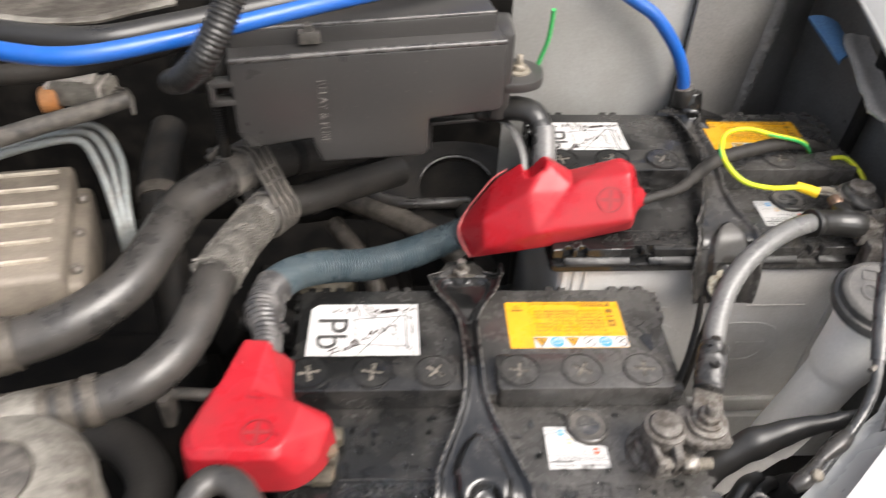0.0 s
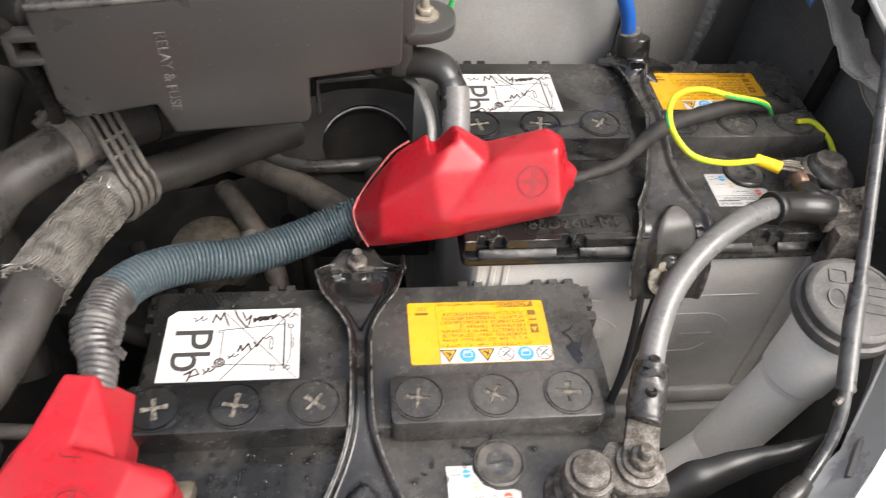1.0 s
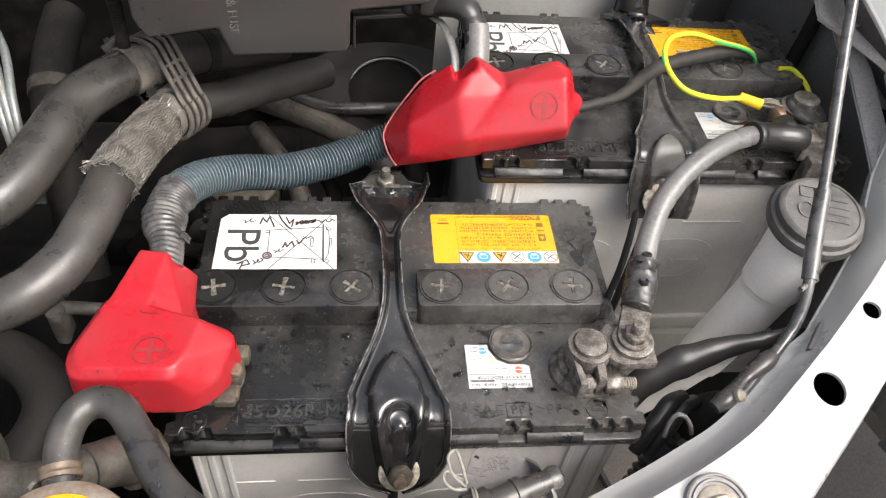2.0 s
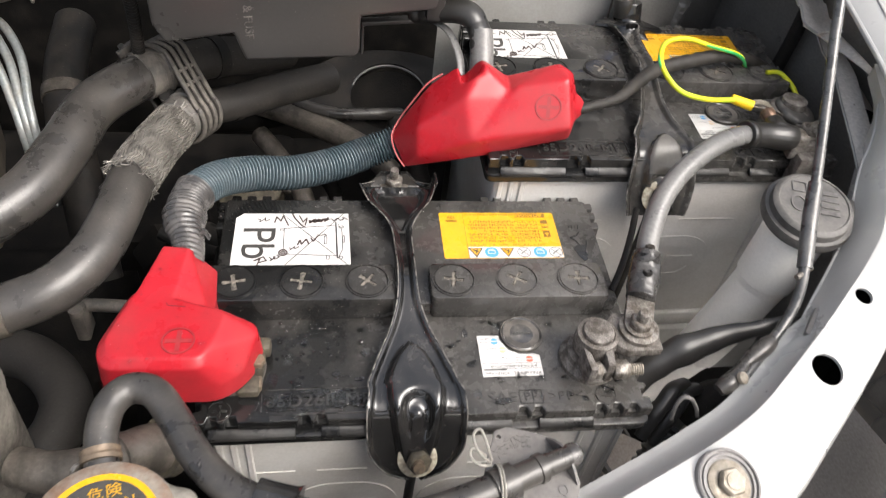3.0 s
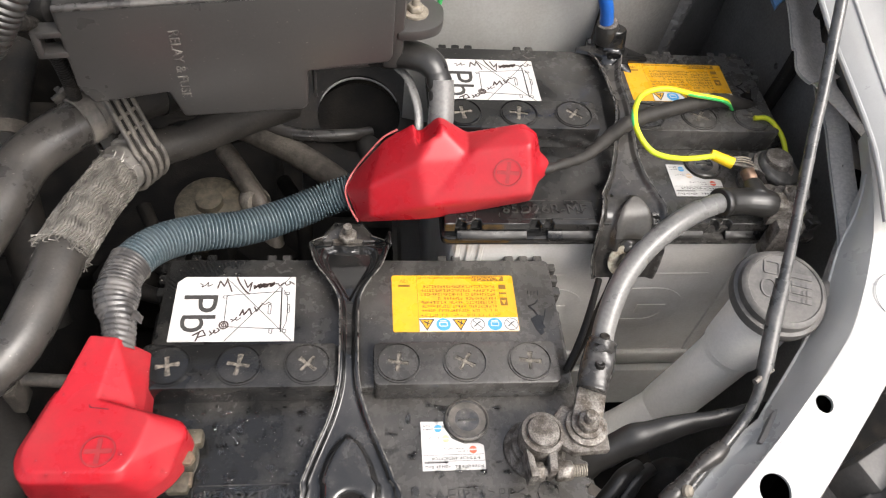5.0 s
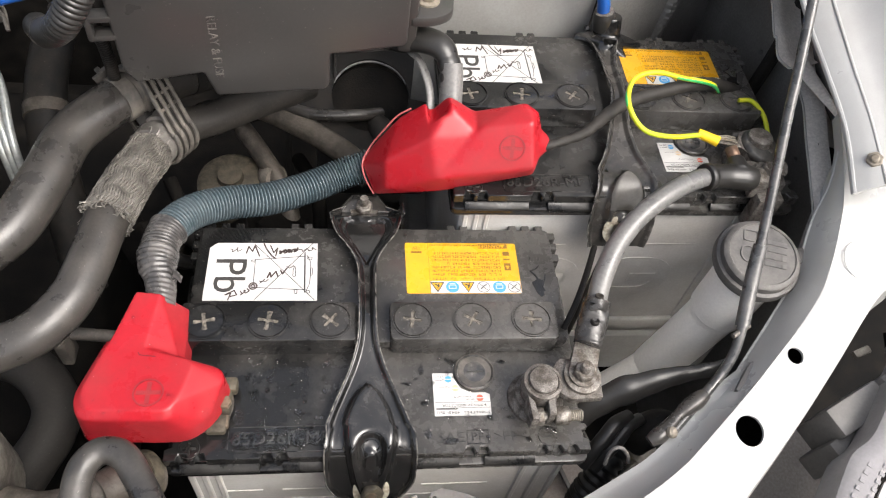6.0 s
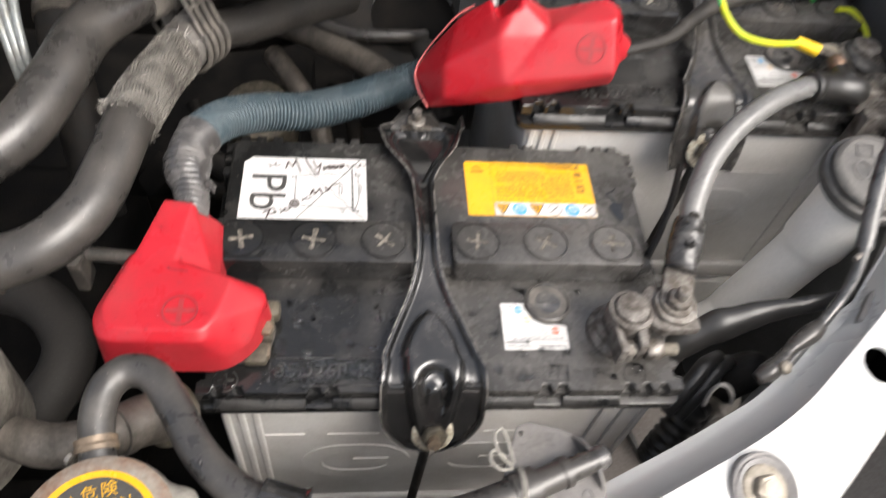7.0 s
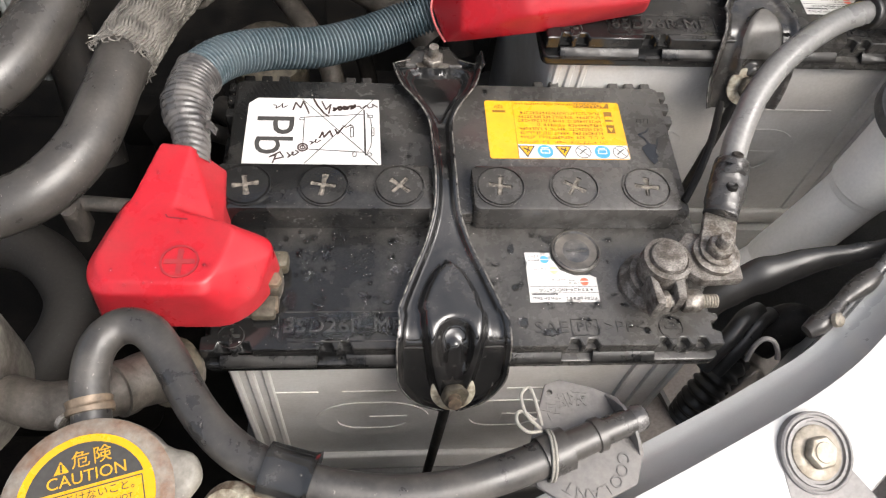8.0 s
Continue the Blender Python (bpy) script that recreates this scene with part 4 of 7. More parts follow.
emb = [words("SAE", 0.0098, pose(0.1742, 0.0138, 0.0001), 0.0003, 1.15), words("PP", 0.0078, pose(0.1912, 0.0138, 0.0001), 0.0003, 1.15), words(">PP<", 0.0088, pose(0.2120, 0.0138, 0.0001), 0.0003, 1.15),
       stroke([(0.1846, 0.0093), (0.1980, 0.0093), (0.1980, 0.0183), (0.1846, 0.0183)], 0.0004, 0, 0.0004, True),
       stroke(circle_pts(0.2360, 0.0130, 0.0062, 28), 0.0004, 0, 0.0004, True), box(0.2328, 0.2392, 0.0122, 0.0138, 0, 0.0004, 0),
       stroke(circle_pts(0.0170, 0.0110, 0.0062, 28), 0.0004, 0, 0.0004, True), box(0.0130, 0.0210, 0.0102, 0.0118, 0, 0.0004, 0), box(0.0162, 0.0178, 0.0070, 0.0150, 0, 0.0004, 0),
       words("85D26R-MF", 0.0112, pose(0.0700, 0.0158, 0.0001), 0.0006, 1.06),
       stroke(rounded(0.0390, 0.1040, 0.0075, 0.0235, 0.002), 0.0005, 0, 0.0005, True)]
for e in emb:
    for piece in islands(e):
        part("moulded_mark", piece, MOULD, lid)
for x, y, rr in ((0.022, 0.039, 0.0105), (0.2312, 0.0385, 0.0097)):
    part("terminal_post", lathe([(0.0185, 0.0), (0.0182, 0.003), (0.0150, 0.006), (0.0148, 0.010), (rr, 0.0105), (rr * 0.92, 0.0205 if x < 0.1 else 0.0285), (rr * 0.8, 0.0212 if x < 0.1 else 0.0292), (0, 0.0212 if x < 0.1 else 0.0292)], (x, y, 0.0)), LEAD, lid)

# lead-acid warning sticker
ZS = 0.0102
st = part("lead_sticker", prism([(0.0145, 0.1085), (0.0894, 0.1083), (0.0885, 0.1563), (0.0198, 0.1563), (0.0150, 0.1520)], ZS - 0.0003, ZS, 0.0), WHITE, lid, "white paper sticker with lead mark and marker scrawl")
part("print", join(words("P", 0.0300, pose(0.0296, 0.1366, ZS + 0.0001, 0, 0, -90)), words("b", 0.0300, pose(0.0296, 0.1216, ZS + 0.0001, 0, 0, -90))), INK, st)
thin = 0.00045
bin_art = [stroke([(0.045, 0.1555), (0.0875, 0.1090)], thin, ZS), stroke([(0.0480, 0.1090), (0.0850, 0.1560)], thin, ZS),
           stroke([(0.0465, 0.1190), (0.0465, 0.1420), (0.0800, 0.1450), (0.0805, 0.1170)], thin, ZS, closed=True), stroke([(0.0800, 0.1480), (0.0810, 0.1150)], 0.0009, ZS),
           stroke([(0.0815, 0.1460), (0.0838, 0.1410), (0.0845, 0.1310), (0.0840, 0.1220), (0.0820, 0.1165)], thin, ZS), stroke(circle_pts(0.0832, 0.1155, 0.0012, 10), thin, ZS, closed=True),
           stroke(rounded(0.0725, 0.0742, 0.1280, 0.1350, 0.0004, 2), thin, ZS, closed=True), stroke(rounded(0.0440, 0.0465, 0.1400, 0.1416, 0.0004, 2), thin, ZS, closed=True),
           stroke(rounded(0.0820, 0.0850, 0.1425, 0.1443, 0.0004, 2), thin, ZS, closed=True), stroke(rounded(0.0740, 0.0758, 0.1140, 0.1172, 0.0004, 2), thin, ZS, closed=True),
           stroke(rounded(0.0842, 0.0856, 0.1290, 0.1350, 0.0004, 2), thin, ZS, closed=True)]
part("bin_mark", join(*bin_art), INK, st)


def scrawl(x, y, w, h, n, slope, r):
    """A looping marker scribble that spells nothing."""
    pts = []
    for k in range(n):
        q = k / (n - 1)
        pts.append((x + w * q + h * 0.25 * math.sin(k * 2.4) + r.uniform(-0.0004, 0.0004), y + slope * q + h * (0.5 + 0.5 * math.sin(k * 1.9 + 1)) * r.uniform(0.7, 1.1)))
    return [tuple(p) for p in spline(pts, 4)]


mk = [stroke(scrawl(0.0290, 0.1480, 0.007, 0.0045, 7, 0.001, rnd), 0.0006, ZS + 0.0001), stroke([(0.0400, 0.1475), (0.0412, 0.1530), (0.0440, 0.1490), (0.0455, 0.1540), (0.0490, 0.1450)], 0.0010, ZS + 0.0001),
      stroke([(0.0515, 0.1555), (0.0535, 0.1510), (0.0575, 0.1450), (0.0600, 0.1430)], 0.0011, ZS + 0.0001), stroke([(0.0560, 0.1540), (0.0585, 0.1480), (0.0610, 0.1520), (0.0600, 0.1450)], 0.0009, ZS + 0.0001),
      stroke(scrawl(0.0625, 0.1470, 0.012, 0.0032, 18, 0.002, rnd), 0.0013, ZS + 0.0001), stroke(scrawl(0.0760, 0.1490, 0.011, 0.0026, 9, 0.001, rnd), 0.0007, ZS + 0.0001),
      stroke([(0.0310, 0.1090), (0.0325, 0.1145), (0.0290, 0.1130), (0.0345, 0.1165), (0.0365, 0.1130), (0.0320, 0.1115)], 0.0009, ZS + 0.0001), stroke(scrawl(0.0380, 0.1120, 0.006, 0.004, 8, 0.003, rnd), 0.0008, ZS + 0.0001),
      stroke(circle_pts(0.0465, 0.1200, 0.0026, 12), 0.0010, ZS + 0.0001, closed=True), stroke(circle_pts(0.0465, 0.1200, 0.0013, 9), 0.0008, ZS + 0.0001, closed=True), stroke(scrawl(0.0500, 0.1215, 0.005, 0.004, 7, 0.002, rnd), 0.0006, ZS + 0.0001),
      stroke([(0.0555, 0.1270), (0.0570, 0.1310), (0.0580, 0.1275), (0.0610, 0.1320), (0.0625, 0.1280)], 0.0011, ZS + 0.0001), stroke([(0.0640, 0.1330), (0.0655, 0.1300), (0.0680, 0.1345)], 0.0011, ZS + 0.0001), stroke(scrawl(0.0680, 0.1345, 0.006, 0.002, 6, 0.001, rnd), 0.0006, ZS + 0.0001)]
part("marker_scrawl", join(*mk), BROWNINK, st)

# yellow danger sticker
st = part("danger_sticker", prism(rounded(0.1503, 0.2312, 0.1140, 0.1575, 0.0015, 3), ZS - 0.0003, ZS, 0.0), YELLOW, lid, "yellow danger sticker with pictograms, upside down")
part("white_band", prism([(0.1670, 0.1143), (0.2309, 0.1143), (0.2309, 0.1243), (0.1670, 0.1243)], ZS, ZS + 0.0001), WHITE, st)
tx = [stroke([(0.1668, 0.1145), (0.1668, 0.1572)], 0.0002, ZS), words("12V", 0.0036, pose(0.1585, 0.1530, ZS + 0.0001, 0, 0, 180), 0.0001)]
for k in range(7):
    left = 0.1690 + 0.0110 * (k == 3)
    tx.append(scribbled(left, 0.2185, 0.1485 - 0.0031 * k, 0.0021, 27 - 6 * (k == 3), ZS, rnd))
tx.append(scribbled(0.1680, 0.2230, 0.1262, 0.0019, 24, ZS, rnd))
tx.append(bars(0.1550, 0.1625, 0.1492, 0.0016, 3, ZS, rnd))
part("small_print", join(*tx), BROWNTX, st)
part("danger_box", join(prism(rounded(0.2035, 0.2250, 0.1528, 0.1568, 0.0003, 2), ZS, ZS + 0.0001), prism(rounded(0.2210, 0.2258, 0.1335, 0.1500, 0.0003, 2), ZS, ZS + 0.0001)), BROWNTX, st)
part("danger_word", join(words("DANGER", 0.0042, pose(0.2115, 0.1548, ZS + 0.0002, 0, 0, 180), 0.0001), prism([(0.2195, 0.1562), (0.2235, 0.1562), (0.2215, 0.1532)], ZS + 0.0001, ZS + 0.0002),
                         prism([(0.2218, 0.1375), (0.2250, 0.1375), (0.2234, 0.1342)], ZS + 0.0001, ZS + 0.0002), *[stroke([(0.2220, y), (0.2248, y)], 0.0026, ZS + 0.0001) for y in (0.1410, 0.1450)]), YELLOW, st)
part("keep_away_line", words("KEEP SPARKS, FLAME, CIGARETTES AWAY", 0.0019, pose(0.1855, 0.1556, ZS + 0.0001, 0, 0, 180), 0.0001), BROWNTX, st)
ICON = [0.1718, 0.1823, 0.1932, 0.2043, 0.2155, 0.2262]
for k, x in enumerate(ICON):
    y = 0.1193
    if k in (0, 2):
        part("warning_triangle", prism([(x - 0.0050, y + 0.0040), (x + 0.0050, y + 0.0040), (x, y - 0.0046)], ZS + 0.0001, ZS + 0.0002), INK, st)
        part("triangle_fill", prism([(x - 0.0038, y + 0.0033), (x + 0.0038, y + 0.0033), (x, y - 0.0032)], ZS + 0.0002, ZS + 0.0003), YELLOW, st)
        part("pictogram", join(stroke([(x - 0.0015, y + 0.002), (x + 0.0012, y + 0.0005)], 0.0010, ZS + 0.0003), stroke([(x, y - 0.001), (x + 0.001, y + 0.0025)], 0.0007, ZS + 0.0003)), INK, st)
    elif k in (1, 4):
        part("blue_disc", prism(circle_pts(x, y, 0.0046, 24), ZS + 0.0001, ZS + 0.0002), BLUEINK, st)
        part("pictogram", join(stroke(rounded(x - 0.0024, x + 0.0024, y - 0.0013, y + 0.0015, 0.0004, 2), 0.0006, ZS + 0.0002, closed=True), stroke([(x - 0.0018, y + 0.0026), (x + 0.0018, y + 0.0026)], 0.0006, ZS + 0.0002)), WHITE, st)
    else:
        part("ban_sign", join(stroke(circle_pts(x, y, 0.0044, 24), 0.0004, ZS + 0.0001, closed=True), stroke([(x - 0.003, y + 0.003), (x + 0.003, y - 0.003)], 0.0004, ZS + 0.0001),
                              stroke([(x - 0.002, y - 0.0015), (x + 0.0005, y + 0.001), (x + 0.002, y + 0.002)], 0.0007, ZS + 0.0001)), INK, st)

mkz = 0.01012
part("smear", join(prism([(0.2392, 0.1230), (0.2440, 0.1262), (0.2480, 0.1252), (0.2462, 0.1190), (0.2470, 0.1130), (0.2445, 0.1108), (0.2418, 0.1150)], mkz, mkz + 0.00025), stroke([(0.2395, 0.1330), (0.2425, 0.1295), (0.2450, 0.1240), (0.2465, 0.1190), (0.2475, 0.1165)], 0.0013, mkz), stroke([(0.2395, 0.1330), (0.2440, 0.1350), (0.2462, 0.1378)], 0.0009, mkz), stroke([(0.2465, 0.1190), (0.2490, 0.1260), (0.2500, 0.1300)], 0.0006, mkz),
                   *[stroke([(0.2400 + 0.0022 * k, 0.1425 - 0.001 * (k % 2)), (0.2406 + 0.0022 * k, 0.1450)], 0.0004, mkz) for k in range(4)]), GLOSS, lid, "dark wet smear beside the sticker")

# small level-indicator sticker, cut round the window
ol = [(0.1650, 0.0580), (0.1650, 0.0280), (0.2015, 0.0280), (0.2017, 0.0425), (0.1985, 0.0440), (0.1900, 0.0437), (0.1830, 0.0470), (0.1790, 0.0540), (0.1785, 0.0578)]
st = part("indicator_sticker", prism(ol, 0.0001, 0.0004), WHITE, lid, "small white sticker with three coloured dots")
for x, y, m in ((0.1752, 0.0535, BLUEINK), (0.1795, 0.0470, TANINK), (0.1950, 0.0400, REDINK)):
    part("dot", prism(circle_pts(x, y, 0.0023, 18), 0.0004, 0.0005), m, st)
    part("dot_band", stroke([(x - 0.0023, y), (x + 0.0023, y)], 0.0007, 0.0005), WHITE, st)
part("small_print", join(words("INDICATOR", 0.0027, pose(0.1775, 0.0352, 0.0005, 0, 0, 180), 0.00005), scribbled(0.1845, 0.1990, 0.0352, 0.0017, 7, 0.0004, rnd), scribbled(0.1665, 0.2005, 0.0302, 0.0018, 18, 0.0004, rnd),
                         bars(0.1665, 0.1800, 0.0327, 0.0008, 7, 0.0004, rnd), scribbled(0.1780, 0.1920, 0.0410, 0.0011, 8, 0.0004, rnd), scribbled(0.1855, 0.1920, 0.0392, 0.0010, 4, 0.0004, rnd),
                         scribbled(0.1665, 0.1725, 0.0555, 0.0012, 4, 0.0004, rnd), scribbled(0.1665, 0.1725, 0.0530, 0.0012, 4, 0.0004, rnd), scribbled(0.1690, 0.1765, 0.0480, 0.0010, 4, 0.0004, rnd),
                         stroke([(0.1660, 0.0372), (0.2012, 0.0372)], 0.0002, 0.0004), stroke([(0.1660, 0.0334), (0.2012, 0.0334)], 0.0002, 0.0004)), INK, st)
REAR = Vector((0.180, 0.170, 0.0465))
bat2 = copy_thing(bat, pose(0.132 + REAR.x, 0.086 + REAR.y, -0.20 + REAR.z, 0, 0, 0.6))
for ob in bat2.children_recursive:
    if ob.name.startswith("lead_sticker"):
        ob.location.x -= 0.008
    if ob.name.startswith("danger_sticker"):
        ob.location.x += 0.002
tagged(bat2, "black and grey car battery with wiring on top, rear tray")

# ---- hold-down clamps ----
SPINE = [(0.1925, 0.0050, 0.0150), (0.1885, 0.0066, 0.0215), (0.1830, 0.0105, 0.0252), (0.1760, 0.0165, 0.0258), (0.1660, 0.0178, 0.0236), (0.1580, 0.0180, 0.0206), (0.1510, 0.0180, 0.0160), (0.1440, 0.0178, 0.0114), (0.1380, 0.0172, 0.0084), (0.130, 0.0165, 0.0062),
         (0.112, 0.0190, 0.0056), (0.090, 0.0225, 0.0054), (0.072, 0.0175, 0.0066), (0.055, 0.0120, 0.0115), (0.036, 0.0085, 0.0195), (0.020, 0.0065, 0.0255), (0.007, 0.0030, 0.0278), (-0.001, -0.0100, 0.0278), (-0.0055, -0.0220, 0.0262), (-0.0100, -0.0340, 0.0175), (-0.0120, -0.0400, 0.0050)]


REAR_END = [(0.200, 0.004, 0.0060), (0.192, 0.0085, 0.0090), (0.178, 0.0125, 0.0120), (0.162, 0.0145, 0.0125), (0.148, 0.0155, 0.0092), (0.130, 0.0165, 0.0062)]


REAR_NOSE = [(0.055, 0.0120, 0.0085), (0.036, 0.0085, 0.0132), (0.020, 0.0065, 0.0200), (0.007, 0.0030, 0.0224), (-0.001, -0.0100, 0.0240), (-0.0055, -0.0220, 0.0246), (-0.0100, -0.0330, 0.0230), (-0.0120, -0.0390, 0.0215)]


def clamp_at(off, label, rear):
    paint = DUSTBLACK if rear else GLOSS
    ox, oy, oz = off
    root = thing("battery_clamp", (0.123 + ox, 0.09 + oy, 0.002 + oz), label, "clamp", "battery hold-down clamps")
    line = spline(REAR_END + SPINE[10:13] + REAR_NOSE if rear else SPINE, 9)
    rows, left, right = [], [], []

    def step(d, wide):
        q = max(0.0, min(1.0, d / wide))
        return q * q * (3 - 2 * q)

    for y, z, w in line:
        row = []
        xc = 0.1228 + ox + (0.0015 if y < 0.02 else 0) + ((0.0010 + 0.074 * max(0.0, y)) if rear else 0.0)
        for v in np.linspace(-1, 1, 45):
            x = v * w
            rise = 0.0030 * step(abs(x) - (w - 0.0042), 0.0030) if w > 0.004 else 0.0
            if -0.008 < y < 0.060:
                pear = 0.0175 * math.sqrt(max(0.0, 1 - ((y - 0.016) / 0.029) ** 2)) * (1.0 if y < 0.016 else 1 - 0.15 * (y - 0.016) / 0.029)
                arch, knob = math.hypot(x / 0.0105, (y - 0.005) / 0.0105), math.hypot(x / 0.0052, (y - 0.0015) / 0.0062)
                if rear:
                    pear = float(np.interp(y, (-0.0050, -0.0040, 0.0020, 0.0090, 0.0150, 0.0200, 0.0225), (0.0, 0.0150, 0.0155, 0.0130, 0.0085, 0.0030, 0.0)))
                    arch, knob = math.hypot(x / 0.0100, (y + 0.0035) / 0.0042), math.hypot(x / 0.0058, (y + 0.0045) / 0.0028)
                rise += 0.0060 * step(pear - abs(x), 0.0050)
                rise -= 0.0050 * step(1 - arch, 0.45)
                rise += 0.0030 * step(1 - knob, 0.5)
            if y > 0.144:
                spade = 0.0175 * math.sqrt(max(0.0, 1 - ((y - 0.178) / 0.030) ** 2)) if rear else 0.0
                rise -= 0.0055 * step(spade - abs(x), 0.0055)
            if y > 0.134 and not rear:
                lobe = 0.0035 * math.exp(-(x / 0.0055) ** 2)
                heart = float(np.interp(y + lobe, (0.135, 0.143, 0.151, 0.160, 0.168, 0.174, 0.1775, 0.180), (0.0, 0.0050, 0.0110, 0.0165, 0.0190, 0.0178, 0.0120, 0.0)))
                rise -= 0.0052 * step(heart - abs(x), 0.0045)
            lean = min(1.0, max(0.0, (0.012 - y) / 0.016))
            row.append((xc + x, y + oy - rise * 0.8 * lean, z + rise * (1 - 0.45 * lean) + oz))
        rows.append(row)
        left.append(row[0])
        right.append(row[-1])
    part("strap", sheet(rows, 0.0016), paint, root, angle=60)
    if rear:
        # thin overlay in pale colour, in place of a reflection on the raised panel
        film = []
        for (y, z, w), row in zip(line, rows):
            wide = float(np.interp(y, (-0.0015, -0.0010, 0.0040, 0.0100, 0.0160, 0.0185), (0.0, 0.0112, 0.0118, 0.0090, 0.0045, 0.0)))
            if wide > 0.001:
                xs = [p[0] for p in row]
                mid = (xs[0] + xs[-1]) / 2
                film.append([tuple(float(np.interp(mid + v * wide, xs, [p[i] for p in row])) + (0, -0.0002, 0.0005)[i] for i in range(3)) for v in np.linspace(-1, 1, 15)])
        part("sheen_film", sheet(film, 0.0004), PANEL, root, "pale film painting the sky's sheen on the raised panel", angle=60)
    for edge in (left, right):
        part("worn_edge", tube([(x, y, z) for x, y, z in edge[::3]], 0.00048, sub=3, seg=8), WORN, root, "edge with paint chipped off")
    bx, by, bz = (0.1235 if rear else 0.1250) + ox, -0.0092 + oy, -0.0236 + oz
    part("washer", lathe([(0.0114, 0), (0.0114, 0.0012), (0.0102, 0.0020), (0.004, 0.0020)], (bx, by, bz), (58, 0, 0)), RUST, root, "rusty pale washer")
    part("nut", hexnut(0.0074, 0.0052, (bx, by - 0.0017, bz + 0.0011), (58, 0, 15)), CORRODED, root, "grimy brown hexagon nut")
    part("stud_tip", tube([(bx, by - 0.0030, bz + 0.0019), (bx, by - 0.0100, bz + 0.0063)], 0.0034, sub=2, seg=14), CLIPM, root, "brown threaded stud end")
    part("hook_bolt", tube([(bx, by - 0.002, bz + 0.0012), (bx, by + 0.001, bz - 0.002), (bx - 0.001, by + 0.004, bz - 0.01), (bx - 0.003, by - 0.004, bz - 0.03), (bx - 0.006, by - 0.006, bz - 0.16)], 0.0029, sub=6, seg=12), DARK, root)
    bx, by, bz = 0.1215 + ox, 0.1905 + oy, 0.0060 + oz
    if rear:
        cx, cy, cz = 0.1228 + ox + 0.0185, by - 0.0260, bz + 0.001
        def flap(x, y, wide, tip):
            """One pointed skirt of the cap, from its middle out to x, y."""
            side_way = Vector((-y, x, 0)).normalized() * wide
            root_a, root_b, end = Vector((cx, cy, cz + 0.004)) + side_way, Vector((cx, cy, cz + 0.004)) - side_way, Vector((cx + x, cy + y, cz + tip))
            return hull([root_a, root_b, end + side_way * 0.35, end - side_way * 0.35, root_a + Vector((0, 0, 0.007)), root_b + Vector((0, 0, 0.007)), end + Vector((0, 0, 0.0026))])
        cap = join(lathe([(0.0150, 0), (0.0150, 0.004), (0.0120, 0.009), (0, 0.011)], (cx, cy, cz), seg=24), flap(-0.027, 0.007, 0.011, 0.003), flap(0.030, 0.000, 0.011, 0.002), flap(-0.012, -0.022, 0.008, 0.0), flap(0.014, -0.020, 0.008, 0.0), flap(0.012, 0.020, 0.008, 0.002),
                   lathe([(0.0108, 0), (0.0104, 0.010), (0.0092, 0.019), (0, 0.0195)], (cx + 0.001, cy + 0.007, cz + 0.004), (-12, 0, 0), 24))
        cap = cut(melted(cap, 0.0009, 4), box(cx - 0.006, cx + 0.005, cy - 0.011, cy - 0.005, cz + 0.005, cz + 0.03, 0))
        part("rubber_cap", cap, GLOSS, root, "black rubber cap over the strap end", angle=50)
        return root
    part("washer", lathe([(0.0105, 0), (0.0105, 0.0012), (0.004, 0.0016)], (bx, by, bz), (-14, 0, 0)), STEEL, root)
    part("seat_plate", melted(join(hull([(bx - 0.024, by - 0.004, bz - 0.004), (bx + 0.023, by - 0.004, bz - 0.004), (bx - 0.009, by + 0.014, bz + 0.002), (bx + 0.011, by + 0.014, bz + 0.002), (bx - 0.020, by - 0.002, bz + 0.001), (bx + 0.019, by - 0.002, bz + 0.001),
                                   (bx - 0.008, by + 0.008, bz + 0.0035), (bx + 0.008, by + 0.008, bz + 0.0035)]), hull([(bx - 0.008, by - 0.012, bz - 0.004), (bx + 0.008, by - 0.012, bz - 0.004), (bx - 0.009, by + 0.004, bz + 0.0012), (bx + 0.009, by + 0.004, bz + 0.0012), (bx - 0.006, by - 0.006, bz + 0.0016), (bx + 0.006, by - 0.006, bz + 0.0016)])), 0.0008, 3), DUSTBLACK, root, "dusty plate under the nut", angle=50)
    part("bent_tab", moved(box(-0.0008, 0.0008, -0.005, 0.005, -0.004, 0.0055, 0.0005), pose(bx + 0.0268, by - 0.011, bz + 0.0125, 8, 14, 8)), paint, root)
    part("nut", hexnut(0.0068, 0.0055, (bx, by, bz + 0.0016), (0, 0, 20)), STEEL, root)
    part("stud", tube([(bx, by, bz - 0.12), (bx, by, bz), (bx, by, bz + 0.0145)], 0.0030, sub=4, seg=12), STEEL, root)
    return root


clamp_at((0, 0, 0), "glossy black pressed steel battery clamp, front battery", False)
clamp_at((0.1830, 0.1700, 0.0465), "glossy black pressed steel battery clamp, rear battery", True)


# ---- red terminal covers ----
rc = thing("terminal_cover", (0.0, 0.045, 0.002), "red rubber terminal cover on the front battery", "terminal cover", "red terminal covers")
foot = fillet([(-0.0445, 0.0260), (-0.0390, 0.0118), (0.0185, 0.0108), (0.0320, 0.0215), (0.0405, 0.0435), (0.0365, 0.0495), (0.0180, 0.0515), (-0.0300, 0.0690)], 0.009)
crown = fillet([(-0.0370, 0.0290), (-0.0325, 0.0180), (0.0125, 0.0165), (0.0178, 0.0290), (0.0215, 0.0455), (0.0180, 0.0488), (-0.0080, 0.0525), (-0.0265, 0.0630)], 0.006)
